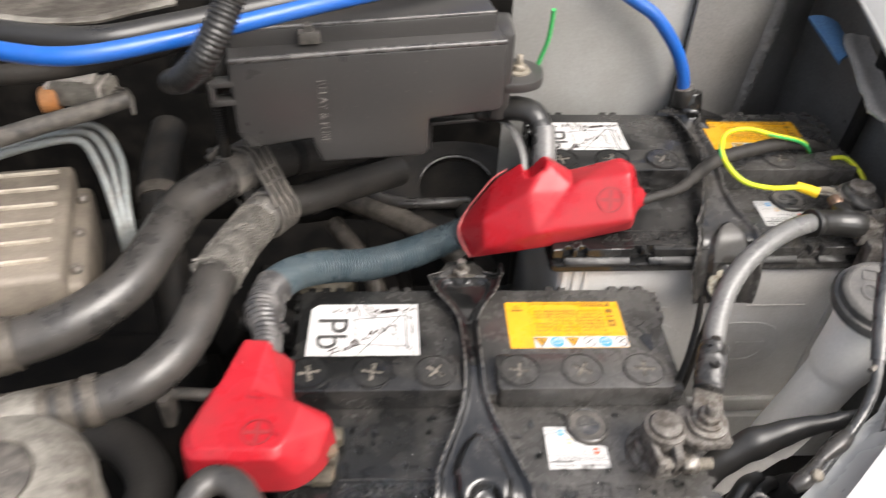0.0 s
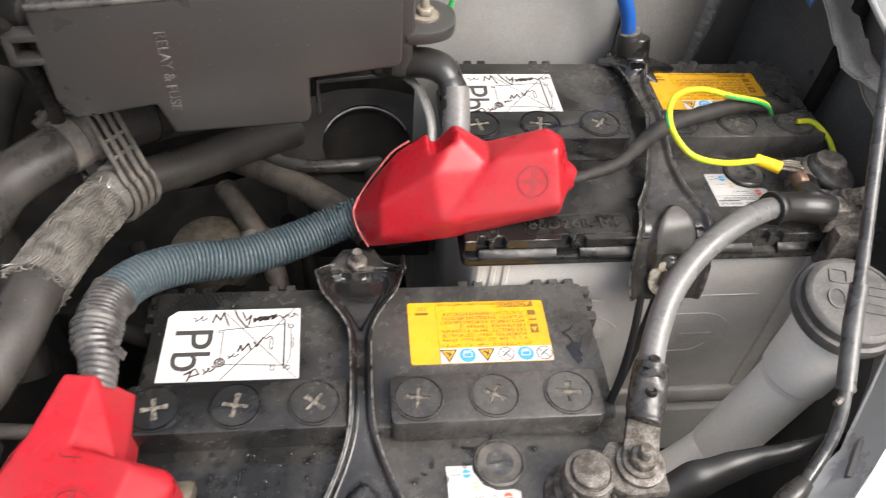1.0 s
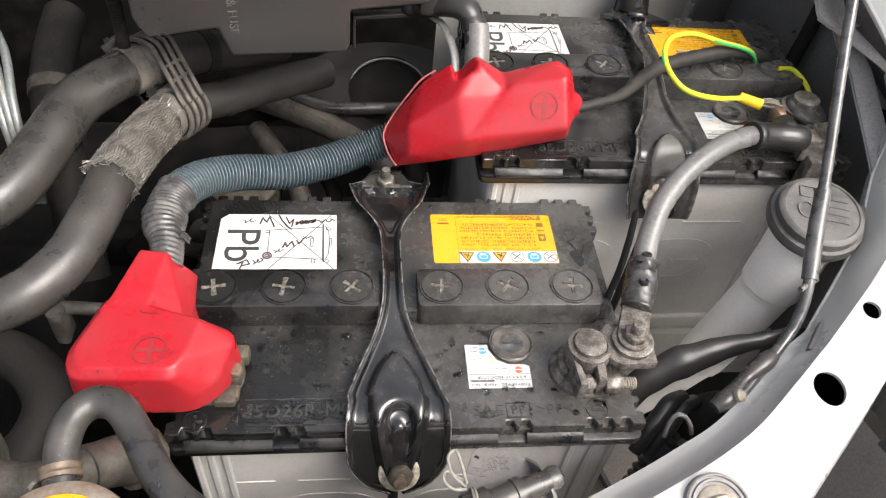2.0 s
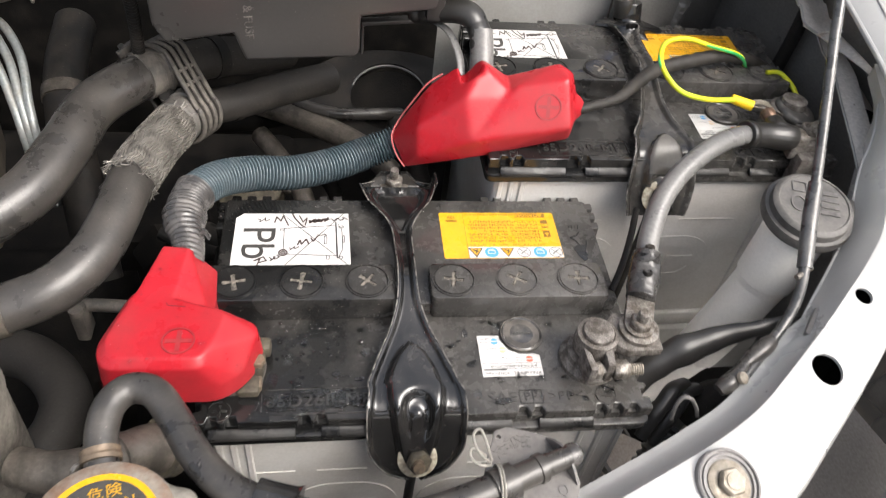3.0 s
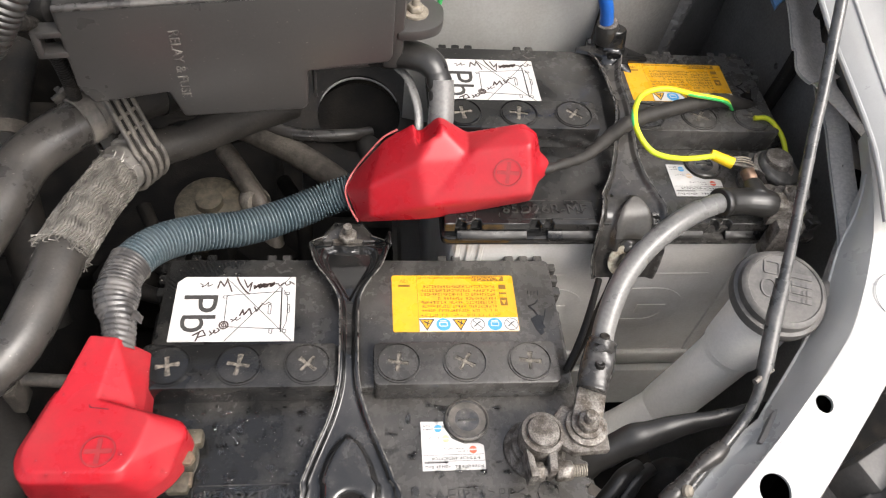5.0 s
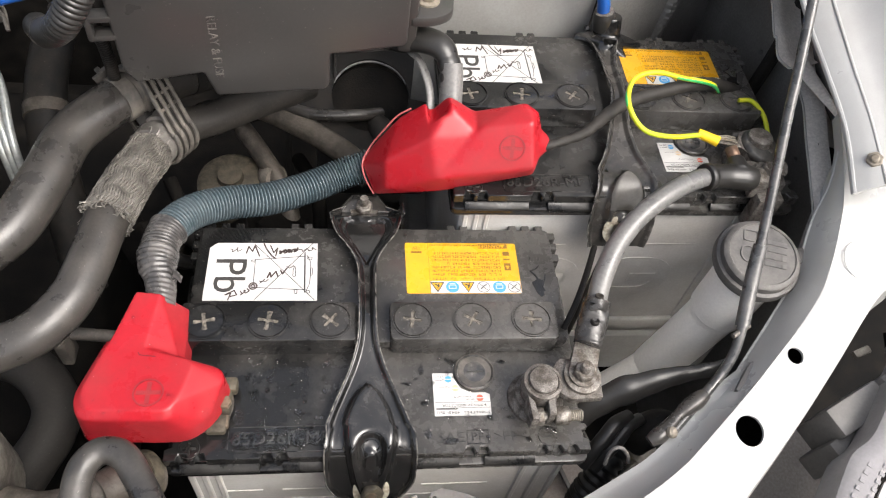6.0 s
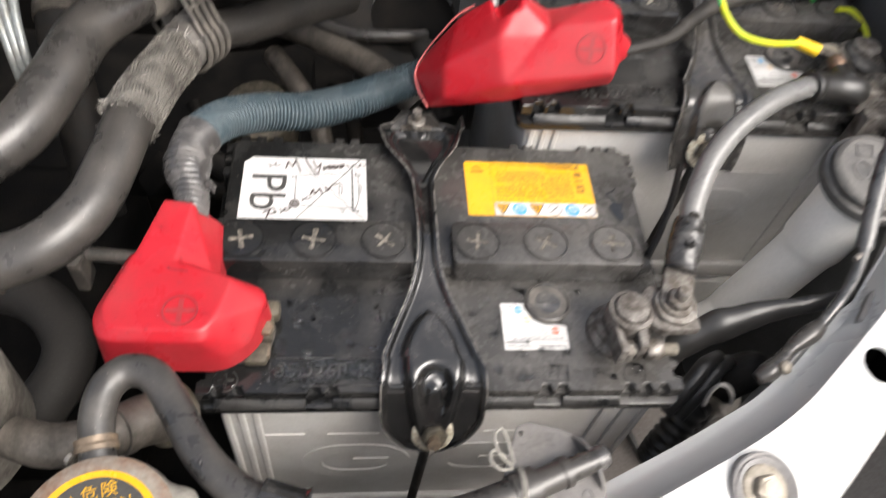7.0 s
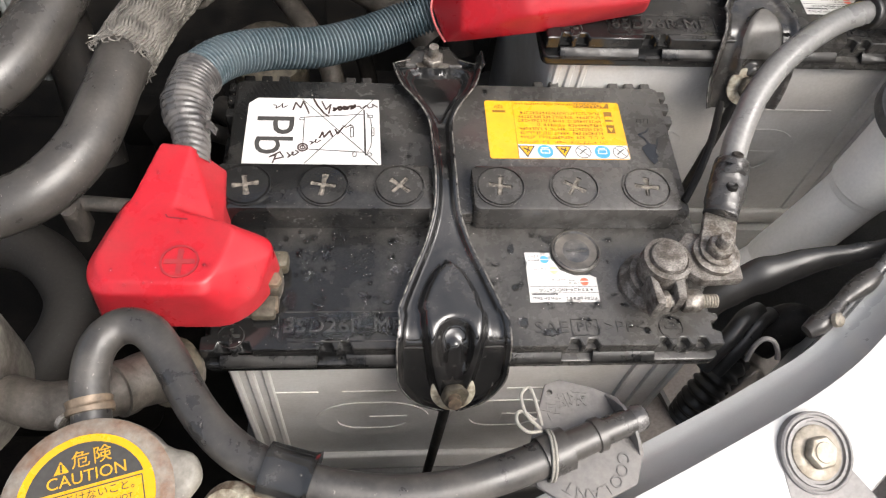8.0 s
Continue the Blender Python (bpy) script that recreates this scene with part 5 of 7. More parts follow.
brow = fillet([(-0.0425, 0.0270), (-0.0370, 0.0135), (0.0135, 0.0122), (0.0205, 0.0300), (0.0230, 0.0478), (0.0180, 0.0498), (-0.0080, 0.0535), (-0.0295, 0.0670)], 0.007)
side = fillet([(0.0060, 0.0125), (0.0185, 0.0118), (0.0310, 0.0212), (0.0382, 0.0425), (0.0352, 0.0492), (0.0200, 0.0508)], 0.006)
main = hull([(x, y, 0.009 if y < 0.04 else 0.003) for x, y in foot] + [(x, y, 0.0420) for x, y in crown] + [(x, y, 0.0375) for x, y in brow] + [(x, y, 0.0220 if y < 0.03 else 0.0290) for x, y in side])
neck = hull([(-0.0310, 0.0620, 0.004), (0.0140, 0.0480, 0.004), (0.0105, 0.0955, 0.006), (-0.0215, 0.0985, 0.006), (-0.0270, 0.0600, 0.0425), (-0.0080, 0.0480, 0.0412), (-0.0025, 0.0915, 0.0450), (-0.0170, 0.0930, 0.0455),
             (0.0132, 0.0480, 0.0225), (0.0098, 0.0955, 0.0210)])
soft = melted(join(main, neck), 0.0008, 15)
PM = pose(-0.0004, 0.0275, 0.040)
mark = drape(join(stroke(circle_pts(0, 0, 0.0080, 40), 0.0009, -0.0004, 0.0010, True), stroke([(-0.0058, 0), (0.0058, 0)], 0.0024, -0.0004, 0.00072), stroke([(0, -0.0058), (0, 0.0058)], 0.0024, -0.0004, 0.00065)), soft, PM, 0.0)
slit = drape(stroke([(-0.0058, 0.0020), (-0.0050, 0.0006), (0.0040, -0.0006)], 0.0006, -0.0002, 0.0003), soft, pose(-0.0040, 0.0508, 0.043), 0.0)
cover_tree = BVHTree.FromBMesh(soft)
part("body", soft, RED, rc, angle=80)
part("plus_mark", mark, REDM, rc, "moulded plus sign in a ring")
part("slit", slit, mat("dark_red_slit", (0.06, 0.004, 0.006), 0.6, bump=0.05), rc, "dark slit in the rubber")


rc2 = thing("terminal_cover", (0.19, 0.205, 0.05), "red rubber terminal cover with a long wing, rear battery", "terminal cover", "red terminal covers")
wing = hull([(0.1190, 0.2130, 0.033), (0.1262, 0.2240, 0.040), (0.1285, 0.1955, 0.018), (0.1310, 0.2240, 0.020), (0.1350, 0.1945, 0.055), (0.1360, 0.1865, 0.036), (0.1455, 0.2250, 0.0705), (0.1615, 0.2230, 0.0855), (0.1650, 0.1930, 0.081),
             (0.1710, 0.1775, 0.056), (0.1720, 0.1810, 0.039), (0.1770, 0.2110, 0.0965), (0.1800, 0.2320, 0.050), (0.1800, 0.2240, 0.0915), (0.2000, 0.2220, 0.079), (0.2000, 0.1960, 0.081), (0.1950, 0.1830, 0.055)])
wedge = moved(prism([(0.1668, 0.0765), (0.1618, 0.0900), (0.1618, 0.120), (0.1960, 0.120)], 0, 0.06), Matrix(((1, 0, 0, 0), (0, 0, 1, 0.2060), (0, 1, 0, 0), (0, 0, 0, 1))))
head = hull([(0.1720, 0.1810, 0.039), (0.2400, 0.1855, 0.054), (0.2455, 0.2050, 0.046), (0.1800, 0.2300, 0.045), (0.2450, 0.2200, 0.056), (0.1710, 0.1770, 0.057), (0.2370, 0.1785, 0.068), (0.1990, 0.1975, 0.087), (0.2340, 0.1960, 0.0955),
             (0.1986, 0.2220, 0.081), (0.2310, 0.2150, 0.0965), (0.2405, 0.2100, 0.0925), (0.2470, 0.2000, 0.070)])
nub = tube([(0.2390, 0.2030, 0.0690), (0.2450, 0.2045, 0.0680), (0.2495, 0.2065, 0.0670)], [0.0120, 0.0095, 0.0060], sub=4, seg=12)
soft = melted(join(cut(wing, wedge), head, nub), 0.0009, 54)
PM = pose(0.2208, 0.1875, 0.0788, 58, 0, -4)
mark = drape(join(stroke(circle_pts(0, 0, 0.0085, 40), 0.0009, -0.0004, 0.0010, True), stroke([(-0.0060, 0), (0.0060, 0)], 0.0024, -0.0004, 0.00072), stroke([(0, -0.0060), (0, 0.0060)], 0.0024, -0.0004, 0.00065)), soft, PM, 0.0)
PALE = mat("pale_red", (0.52, 0.12, 0.115), 0.5, bump=0.05)
part("body", soft, RED, rc2, angle=80)
part("plus_mark", mark, REDM, rc2, "moulded plus sign in a ring")
part("pale_edge", tube([(0.1285, 0.1955, 0.0195), (0.1225, 0.2050, 0.0250), (0.1200, 0.2130, 0.0340), (0.1262, 0.2240, 0.0408), (0.1350, 0.2248, 0.0560), (0.1440, 0.2250, 0.0700), (0.1530, 0.2240, 0.0785)], 0.0007, seg=8), PALE, rc2)

# ---- corrugated conduit between the covers ----
cd = thing("corrugated_conduit", (0.05, 0.17, 0.0), "blue-grey corrugated cable conduit with tape at one end", "conduit")
CP = [(-0.0065, 0.090, 0.0320), (-0.0095, 0.110, 0.0370), (-0.0105, 0.128, 0.0380), (-0.0070, 0.148, 0.0360), (0.0050, 0.1665, 0.0315), (0.0250, 0.1810, 0.0240), (0.0520, 0.1920, 0.0160), (0.0800, 0.2070, 0.0120), (0.1030, 0.2190, 0.0130), (0.1270, 0.2250, 0.0200)]
pts = even(CP[1:], 0.00032)
ribs_at = [0.0112 - 0.0023 * (0.5 - 0.5 * math.cos(k * math.pi / 4)) ** 1.6 for k in range(len(pts))]
split = min(range(len(pts)), key=lambda k: abs(pts[k].y - 0.1445) + (9 if pts[k].x > 0.01 else 0))
part("ribbed_pipe", tube(pts[split:], [r + 0.0010 for r in ribs_at[split:]], seg=22, raw=True), CONDUIT, cd, angle=80)
low = min(range(len(pts)), key=lambda k: abs(pts[k].y - 0.1220))
part("taped_ribs", tube(pts[low:split + 12], [0.0114 + 0.0012 * abs(math.cos(k * math.pi / 8)) ** 0.7 - 0.0004 * math.sin(k * 0.04) + (0.0007 if k > split - low + 3 else 0) for k in range(split + 12 - low)], seg=24, raw=True), TAPE, cd, "black tape stretched over the ribs", angle=80)
TP = [(-0.0045, 0.0895, 0.0330), (-0.0052, 0.0990, 0.0352), (-0.0068, 0.1080, 0.0368), (-0.0095, 0.1170, 0.0377), (-0.0106, 0.1260, 0.0382)]
wrap, last = bmesh.new(), None
line = spline([(*p, r) for p, r in zip(TP, (0.0082, 0.0084, 0.0090, 0.0112, 0.0126))], 14)
for (q, side_way, up, far), row in zip(rings_along(line), line):
    loop = []
    for k in range(32):
        a = 2 * math.pi * k / 32
        fold = 0.0008 * abs(math.sin(far * 1000 + 0.9 * math.sin(a + 1) + a * 0.5)) ** 1.5 + 0.0006 * noise.noise(Vector((math.cos(a) * 3, math.sin(a) * 3, far * 160)))
        loop.append(wrap.verts.new(q + side_way * ((row[3] + fold) * math.cos(a)) + up * ((row[3] + fold) * math.sin(a))))
    if last:
        for k in range(32):
            wrap.faces.new((last[k], last[(k + 1) % 32], loop[(k + 1) % 32], loop[k]))
    last = loop
part("tape_wrap", wrap, TAPE, cd, "shiny grey tape wound round the end", angle=80)
part("tape_end", sheet([[(0.0020 + 0.0045 * u, 0.1050 + 0.0060 * v + 0.001 * math.sin(5 * u), 0.0420 - 0.0050 * u + 0.0008 * math.sin(4 * v + u)) for v in np.linspace(0, 1, 5)] for u in np.linspace(0, 1, 5)], 0.0005), TAPE, cd)

# ---- coolant hoses with clip ----
ha = thing("coolant_hose", (-0.09, 0.18, 0.03), "thick black rubber coolant hose, dusty", "hose", "two coolant hoses")
part("pipe", tube([(-0.0440, 0.2660, 0.0500), (-0.0620, 0.2440, 0.0510), (-0.0800, 0.2160, 0.0500), (-0.0890, 0.1800, 0.0460), (-0.1030, 0.1430, 0.0400), (-0.1300, 0.1170, 0.0350), (-0.1630, 0.1040, 0.0300), (-0.2050, 0.0960, 0.0250)], 0.0158, sub=8, seg=24), RUBBER, ha)
for q, r in (((-0.163, 0.104, 0.030), 0.0178), ((-0.170, 0.1025, 0.029), 0.0184)):
    part("hose_clip", tube([(q[0] - 0.004, q[1] - 0.0012, q[2]), (q[0] + 0.004, q[1] + 0.0012, q[2])], r, sub=2, seg=24), OILY, ha)
hb = thing("coolant_hose", (-0.06, 0.14, 0.03), "thick black coolant hose with frayed braided sleeve", "hose", "two coolant hoses")
HB = [(-0.0255, 0.2450, 0.0270), (-0.0330, 0.2150, 0.0330), (-0.0395, 0.1850, 0.0390), (-0.0450, 0.1520, 0.0420), (-0.0490, 0.1200, 0.0410), (-0.0560, 0.0930, 0.0380), (-0.0720, 0.0720, 0.0340), (-0.0960, 0.0610, 0.0300), (-0.1280, 0.0500, 0.0280)]
part("pipe", tube(HB, 0.0137, sub=8, seg=24), RUBBER, hb)
line = spline(HB[:4], 40)[30:]
fr = rings_along(line)
part("sleeve_core", tube([tuple(p) for p in line[::6]], 0.0140, seg=20, raw=True), DUSTY, hb, "dark hose showing between the strands")
for s in range(52):
    for sign in (1, -1):
        pts = []
        for q, side, up, far in fr[::2]:
            a = sign * far * 14 + far * 3 + 2 * math.pi * s / 52
            r = 0.0147 + 0.0004 * sign * math.cos(far * 14 * 26) + 0.0008 * math.cos(7 * a + 1.5 * math.sin(far * 60)) + 0.0004 * math.cos(17 * a)
            pts.append(q + side * (r * math.cos(a)) + up * (r * math.sin(a)))
        part("strand", tube(pts, 0.00088, seg=5, raw=True, flat=0.6), BRAID, hb)
frays = []
for s in range(90):
    q, side, up, far = fr[-1 - (s % 5)] if s % 4 else fr[s % 4]
    a = rnd.uniform(0, 2 * math.pi)
    d = side * math.cos(a) + up * math.sin(a)
    p0 = q + d * 0.0147
    back = 1 if s % 4 else -0.7
    p1 = p0 + d * rnd.uniform(0.0005, 0.003) + Vector((-0.002, -rnd.uniform(0.002, 0.007), 0)) * back
    p2 = p1 + Vector((rnd.uniform(-0.004, 0.004), rnd.uniform(-0.004, 0.002), rnd.uniform(-0.002, 0.002)))
    frays.append(tube([p0, p1, p2], 0.00035, sub=3, seg=4))
tagged(part("frayed_fibre", join(*frays), BRAID, hb), "loose frayed fibres", kind="stuff")
for q in ((-0.100, 0.0600, 0.0297), (-0.112, 0.0557, 0.0288), (-0.124, 0.0515, 0.0282)):
    part("hose_clip", tube([(q[0] - 0.0035, q[1] - 0.0012, q[2]), (q[0] + 0.0035, q[1] + 0.0012, q[2])], 0.0156, sub=2, seg=24), OILY, hb)
clip = thing("hose_bracket", (-0.035, 0.26, 0.02), "dusty black plastic double hose clip", "clip")
def ringed(a, b, r0):
    """A collar with two lips between places a and b."""
    a, b = Vector(a), Vector(b)
    rows = ((0.0, r0), (0.02, r0 + 0.0010), (0.40, r0 + 0.0012), (0.44, r0 + 0.0002), (0.56, r0 + 0.0002), (0.60, r0 + 0.0016), (0.70, r0 + 0.0018), (0.74, r0 + 0.0008), (0.82, r0 + 0.0008), (0.86, r0 + 0.0018), (0.97, r0 + 0.0018), (1.0, r0))
    return tube([a.lerp(b, q) for q, r in rows], [r for q, r in rows], seg=32, raw=True)


part("collar", ringed((-0.0560, 0.2520, 0.0508), (-0.0390, 0.2715, 0.0488), 0.0162), DUSTY, clip, angle=40)
part("collar", ringed((-0.0310, 0.2240, 0.0310), (-0.0225, 0.2520, 0.0256), 0.0150), FILM, clip, "dust-caked collar", angle=40)
AX = Vector((0.0255, 0.0475, -0.0074)).normalized()
EYE_A, EYE_B = Vector((-0.0470, 0.2622, 0.0498)), Vector((-0.0278, 0.2345, 0.0290))
ALONG = EYE_B - EYE_A
ALONG = (ALONG - AX * ALONG.dot(AX)).normalized()
ACROSS = AX.cross(ALONG)
loop = []
for eye, first in ((EYE_A, 90), (EYE_B, 270)):
    for a in range(first, first + 181, 12):
        loop.append(eye + (ALONG * math.cos(radians(a)) + ACROSS * math.sin(radians(a))) * 0.0186)
loop.append(loop[0])
part("strap", sheet([[p + AX * k for k in (0.0005, 0.007, 0.013, 0.0195)] for p in loop], 0.0014), DARK, clip)
for k in (0.0005, 0.0068, 0.0132, 0.0196):
    part("rib", tube([p + AX * k for p in loop], 0.0018, sub=2, seg=10), DUSTY, clip)
for k in (0.36, 0.64):
    q = EYE_A.lerp(EYE_B, k)
    part("stiffener", tube([q - ACROSS * 0.0185, q - ACROSS * 0.0185 + AX * 0.0195], 0.0013, sub=2, seg=8), DUSTY, clip)
    part("stiffener", tube([q + ACROSS * 0.0185, q + ACROSS * 0.0185 + AX * 0.0195], 0.0013, sub=2, seg=8), DUSTY, clip)
part("web", hull([(-0.052, 0.257, 0.050), (-0.040, 0.270, 0.050), (-0.034, 0.232, 0.032), (-0.024, 0.250, 0.030), (-0.050, 0.255, 0.040), (-0.038, 0.268, 0.040)], 0.001), DARK, clip)
part("latch", join(moved(box(-0.006, 0.006, -0.0012, 0.0012, 0, 0.007, 0.0006), pose(-0.0630, 0.2625, 0.0620, 0, -20, 40)), moved(box(-0.005, 0.005, -0.0012, 0.0012, 0, 0.008, 0.0006), pose(-0.0590, 0.2680, 0.0630, 0, -20, 40)), moved(box(-0.002, 0.002, -0.005, 0.005, 0, 0.004, 0.0006), pose(-0.0655, 0.2670, 0.0620, 0, -20, 40))), DUSTY, clip)
hha = thing("heater_hose", (-0.006, 0.300, 0.018), "black rubber hose running under the relay box", "hose", "hoses under the relay box")
part("pipe", tube([(-0.0360, 0.2700, 0.0480), (-0.014, 0.293, 0.042), (0.01, 0.315, 0.032), (0.04, 0.345, 0.02)], 0.0150, seg=20), DULL, hha)
part("hose_clip", tube([(-0.0140, 0.2930, 0.0420), (-0.0080, 0.2990, 0.0402)], 0.016, sub=2, seg=22), DARK, hha)
hhb = thing("heater_hose", (0.008, 0.282, -0.006), "black dusty rubber hose under the relay box", "hose", "hoses under the relay box")
part("pipe", tube([(-0.0220, 0.2520, 0.0240), (0.006, 0.272, 0.018), (0.036, 0.298, 0.012), (0.075, 0.335, 0.0)], 0.0130, seg=20), DULL, hhb)
part("hose_clip", tube([(0.0000, 0.2690, 0.0180), (0.0060, 0.2750, 0.0162)], 0.014, sub=2, seg=22), DARK, hhb)

# ---- relay and fuse box ----


def fb(bm):
    """From the box's own frame (along its front, height, out of the front) into the bay."""
    m = Matrix(((0.9853, 0.0, 0.1708, -0.031), (0.1708, 0.0, -0.9853, 0.2150), (0.0, 1.0, 0.0, 0.0), (0, 0, 0, 1)))
    return moved(bm, m)


relay = thing("relay_box", (0.055, 0.26, 0.085), "dusty black plastic relay and fuse box", "fuse box")
front = [(0.0, 0.165), (0.0, 0.112), (0.006, 0.100), (0.048, 0.104), (0.054, 0.084), (0.127, 0.0815), (0.130, 0.086), (0.1305, 0.1115), (0.180, 0.1135), (0.183, 0.117), (0.183, 0.165)]
part("cover", fb(prism(front, -0.075, 0.0, 0.0025, 3)), BLACK, relay)
part("top", fb(prism([(-0.002, 0.150), (0.180, 0.152), (0.180, 0.1785), (0.004, 0.1765)], -0.085, -0.019, 0.0022, 3)), BLACK, relay)
# beads in a lighter grey than the box paint in its bright edge lines
part("highlight_bead", fb(tube([(0.001, 0.1645, -0.0012), (0.09, 0.1655, -0.0012), (0.182, 0.1655, -0.0012)], 0.0020, seg=12)), TAPE, relay)
part("highlight_bead", fb(tube([(0.006, 0.1762, -0.0202), (0.09, 0.1772, -0.0202), (0.179, 0.1782, -0.0202)], 0.0014, seg=12)), TAPE, relay)
part("latch", fb(join(box(0.046, 0.060, 0.167, 0.175, -0.020, -0.012, 0.001), box(0.050, 0.056, 0.172, 0.179, -0.022, -0.014, 0.001))), DUSTY, relay)
part("lettering", fb(words("RELAY & FUSE", 0.0078, pose(0.0575, 0.124, 0.0003, 0, 0, -90), 0.0004)), PRINTED, relay, "dusty raised lettering, turned on its side")
part("hinge_tab", fb(join(box(-0.012, 0.002, 0.134, 0.138, -0.01, 0.0, 0.0008), box(-0.012, 0.002, 0.147, 0.151, -0.01, 0.0, 0.0008), box(-0.014, -0.010, 0.134, 0.151, -0.01, 0.0, 0.0008))), BLACK, relay)
part("lug", join(prism(fillet([(0.143, 0.262), (0.166, 0.262), (0.181, 0.270), (0.184, 0.292), (0.170, 0.304), (0.143, 0.304)], 0.009), 0.118, 0.126, 0.0015), box(0.143, 0.157, 0.262, 0.30, 0.095, 0.165, 0.004)), BLACK, relay)
part("bolt", join(lathe([(0.0085, 0), (0.0085, 0.0015), (0.006, 0.002)], (0.1640, 0.2820, 0.126), (0, 0, 0)), hexnut(0.0055, 0.0045, (0.1640, 0.2820, 0.1275)), lathe([(0.0026, 0), (0.0026, 0.008), (0.002, 0.009)], (0.1640, 0.2820, 0.1300), seg=12)), ZINC, relay, "zinc hexagon bolt")
part("rail", fb(join(box(0.1365, 0.186, 0.0885, 0.0915, -0.036, -0.028, 0.0008), box(0.1365, 0.1385, 0.066, 0.0915, -0.036, -0.028, 0.0008))), BLACK, relay, "folded mounting rail")
part("lower_body", fb(prism([(0.006, 0.165), (0.006, 0.118), (0.178, 0.122), (0.178, 0.165)], -0.12, -0.07, 0.003)), BLACK, relay)
lead = thing("cable_bundle", (0.16, 0.25, 0.09), "black taped cables from relay box to red cover", "cable")
part("cable", tube([(0.136, 0.282, 0.094), (0.150, 0.275, 0.098), (0.164, 0.268, 0.1030), (0.1750, 0.2600, 0.1030), (0.1805, 0.2500, 0.0960), (0.1815, 0.2400, 0.0850)], [0.0098, 0.0104, 0.0100, 0.0090, 0.0080, 0.0076], sub=16, seg=18, flat=0.8, wave=lambda s: 0.0010 * abs(math.sin(s * 210 + 2 * math.sin(s * 90)))), SATIN, lead, "creased black tape over the cables", angle=60)
part("cable", tube([(0.152, 0.274, 0.0900), (0.160, 0.262, 0.0900), (0.1650, 0.2500, 0.0850), (0.1675, 0.2400, 0.0790), (0.168, 0.228, 0.070)], 0.0030, seg=10, flat=0.5), CABLE, lead, "flat grey lead")
part("sleeve", tube([(0.1815, 0.2500, 0.0985), (0.1820, 0.2420, 0.0880), (0.1815, 0.2300, 0.0740)], [0.0080, 0.0084, 0.0086], seg=18), CABLE, lead, "dull grey heat-shrink sleeve")

# round bracket behind the hoses
rb = thing("round_mount", (0.13, 0.38, -0.10), "black pressed mount with a round dark opening", "mount")
part("plate", sheet([[(0.130 + (0.036 + 0.050 * k) * math.cos(a), 0.369 + (0.036 + 0.028 * k) * math.sin(a), -0.043 + 0.012 * math.sin(a) - 0.003 * k) for a in np.linspace(0, 2 * math.pi, 41)] for k in (0.0, 0.1, 0.4, 1.0)], 0.003), DARK, rb)
part("cup", lathe([(0.0375, 0.002), (0.0370, 0.0025), (0.0355, 0.001), (0.034, -0.02), (0.032, -0.06), (0, -0.065)], (0.130, 0.366, -0.046), (16, 0, 0), 44), GRIMY_SHADE, rb)
part("stub_pipe", tube([(0.133, 0.360, -0.075), (0.136, 0.347, -0.058), (0.141, 0.332, -0.052), (0.148, 0.312, -0.062), (0.155, 0.296, -0.085)], [0.009, 0.0105, 0.0115, 0.0115, 0.0115], seg=18), DULL, rb)
# highlight on the far rim, drawn as a pale grey arc
part("rim", tube([(0.130 + 0.0365 * math.cos(a), 0.368 + 0.0365 * math.sin(a), -0.0415 + 0.011 * math.sin(a)) for a in np.linspace(0.4, math.pi - 0.35, 20)], 0.0011, seg=8), CABLE, rb, "pale arc painted as the rim's highlight")
part("skirt", box(0.08, 0.185, 0.331, 0.338, -0.14, -0.06, 0.004), BLACK, rb)

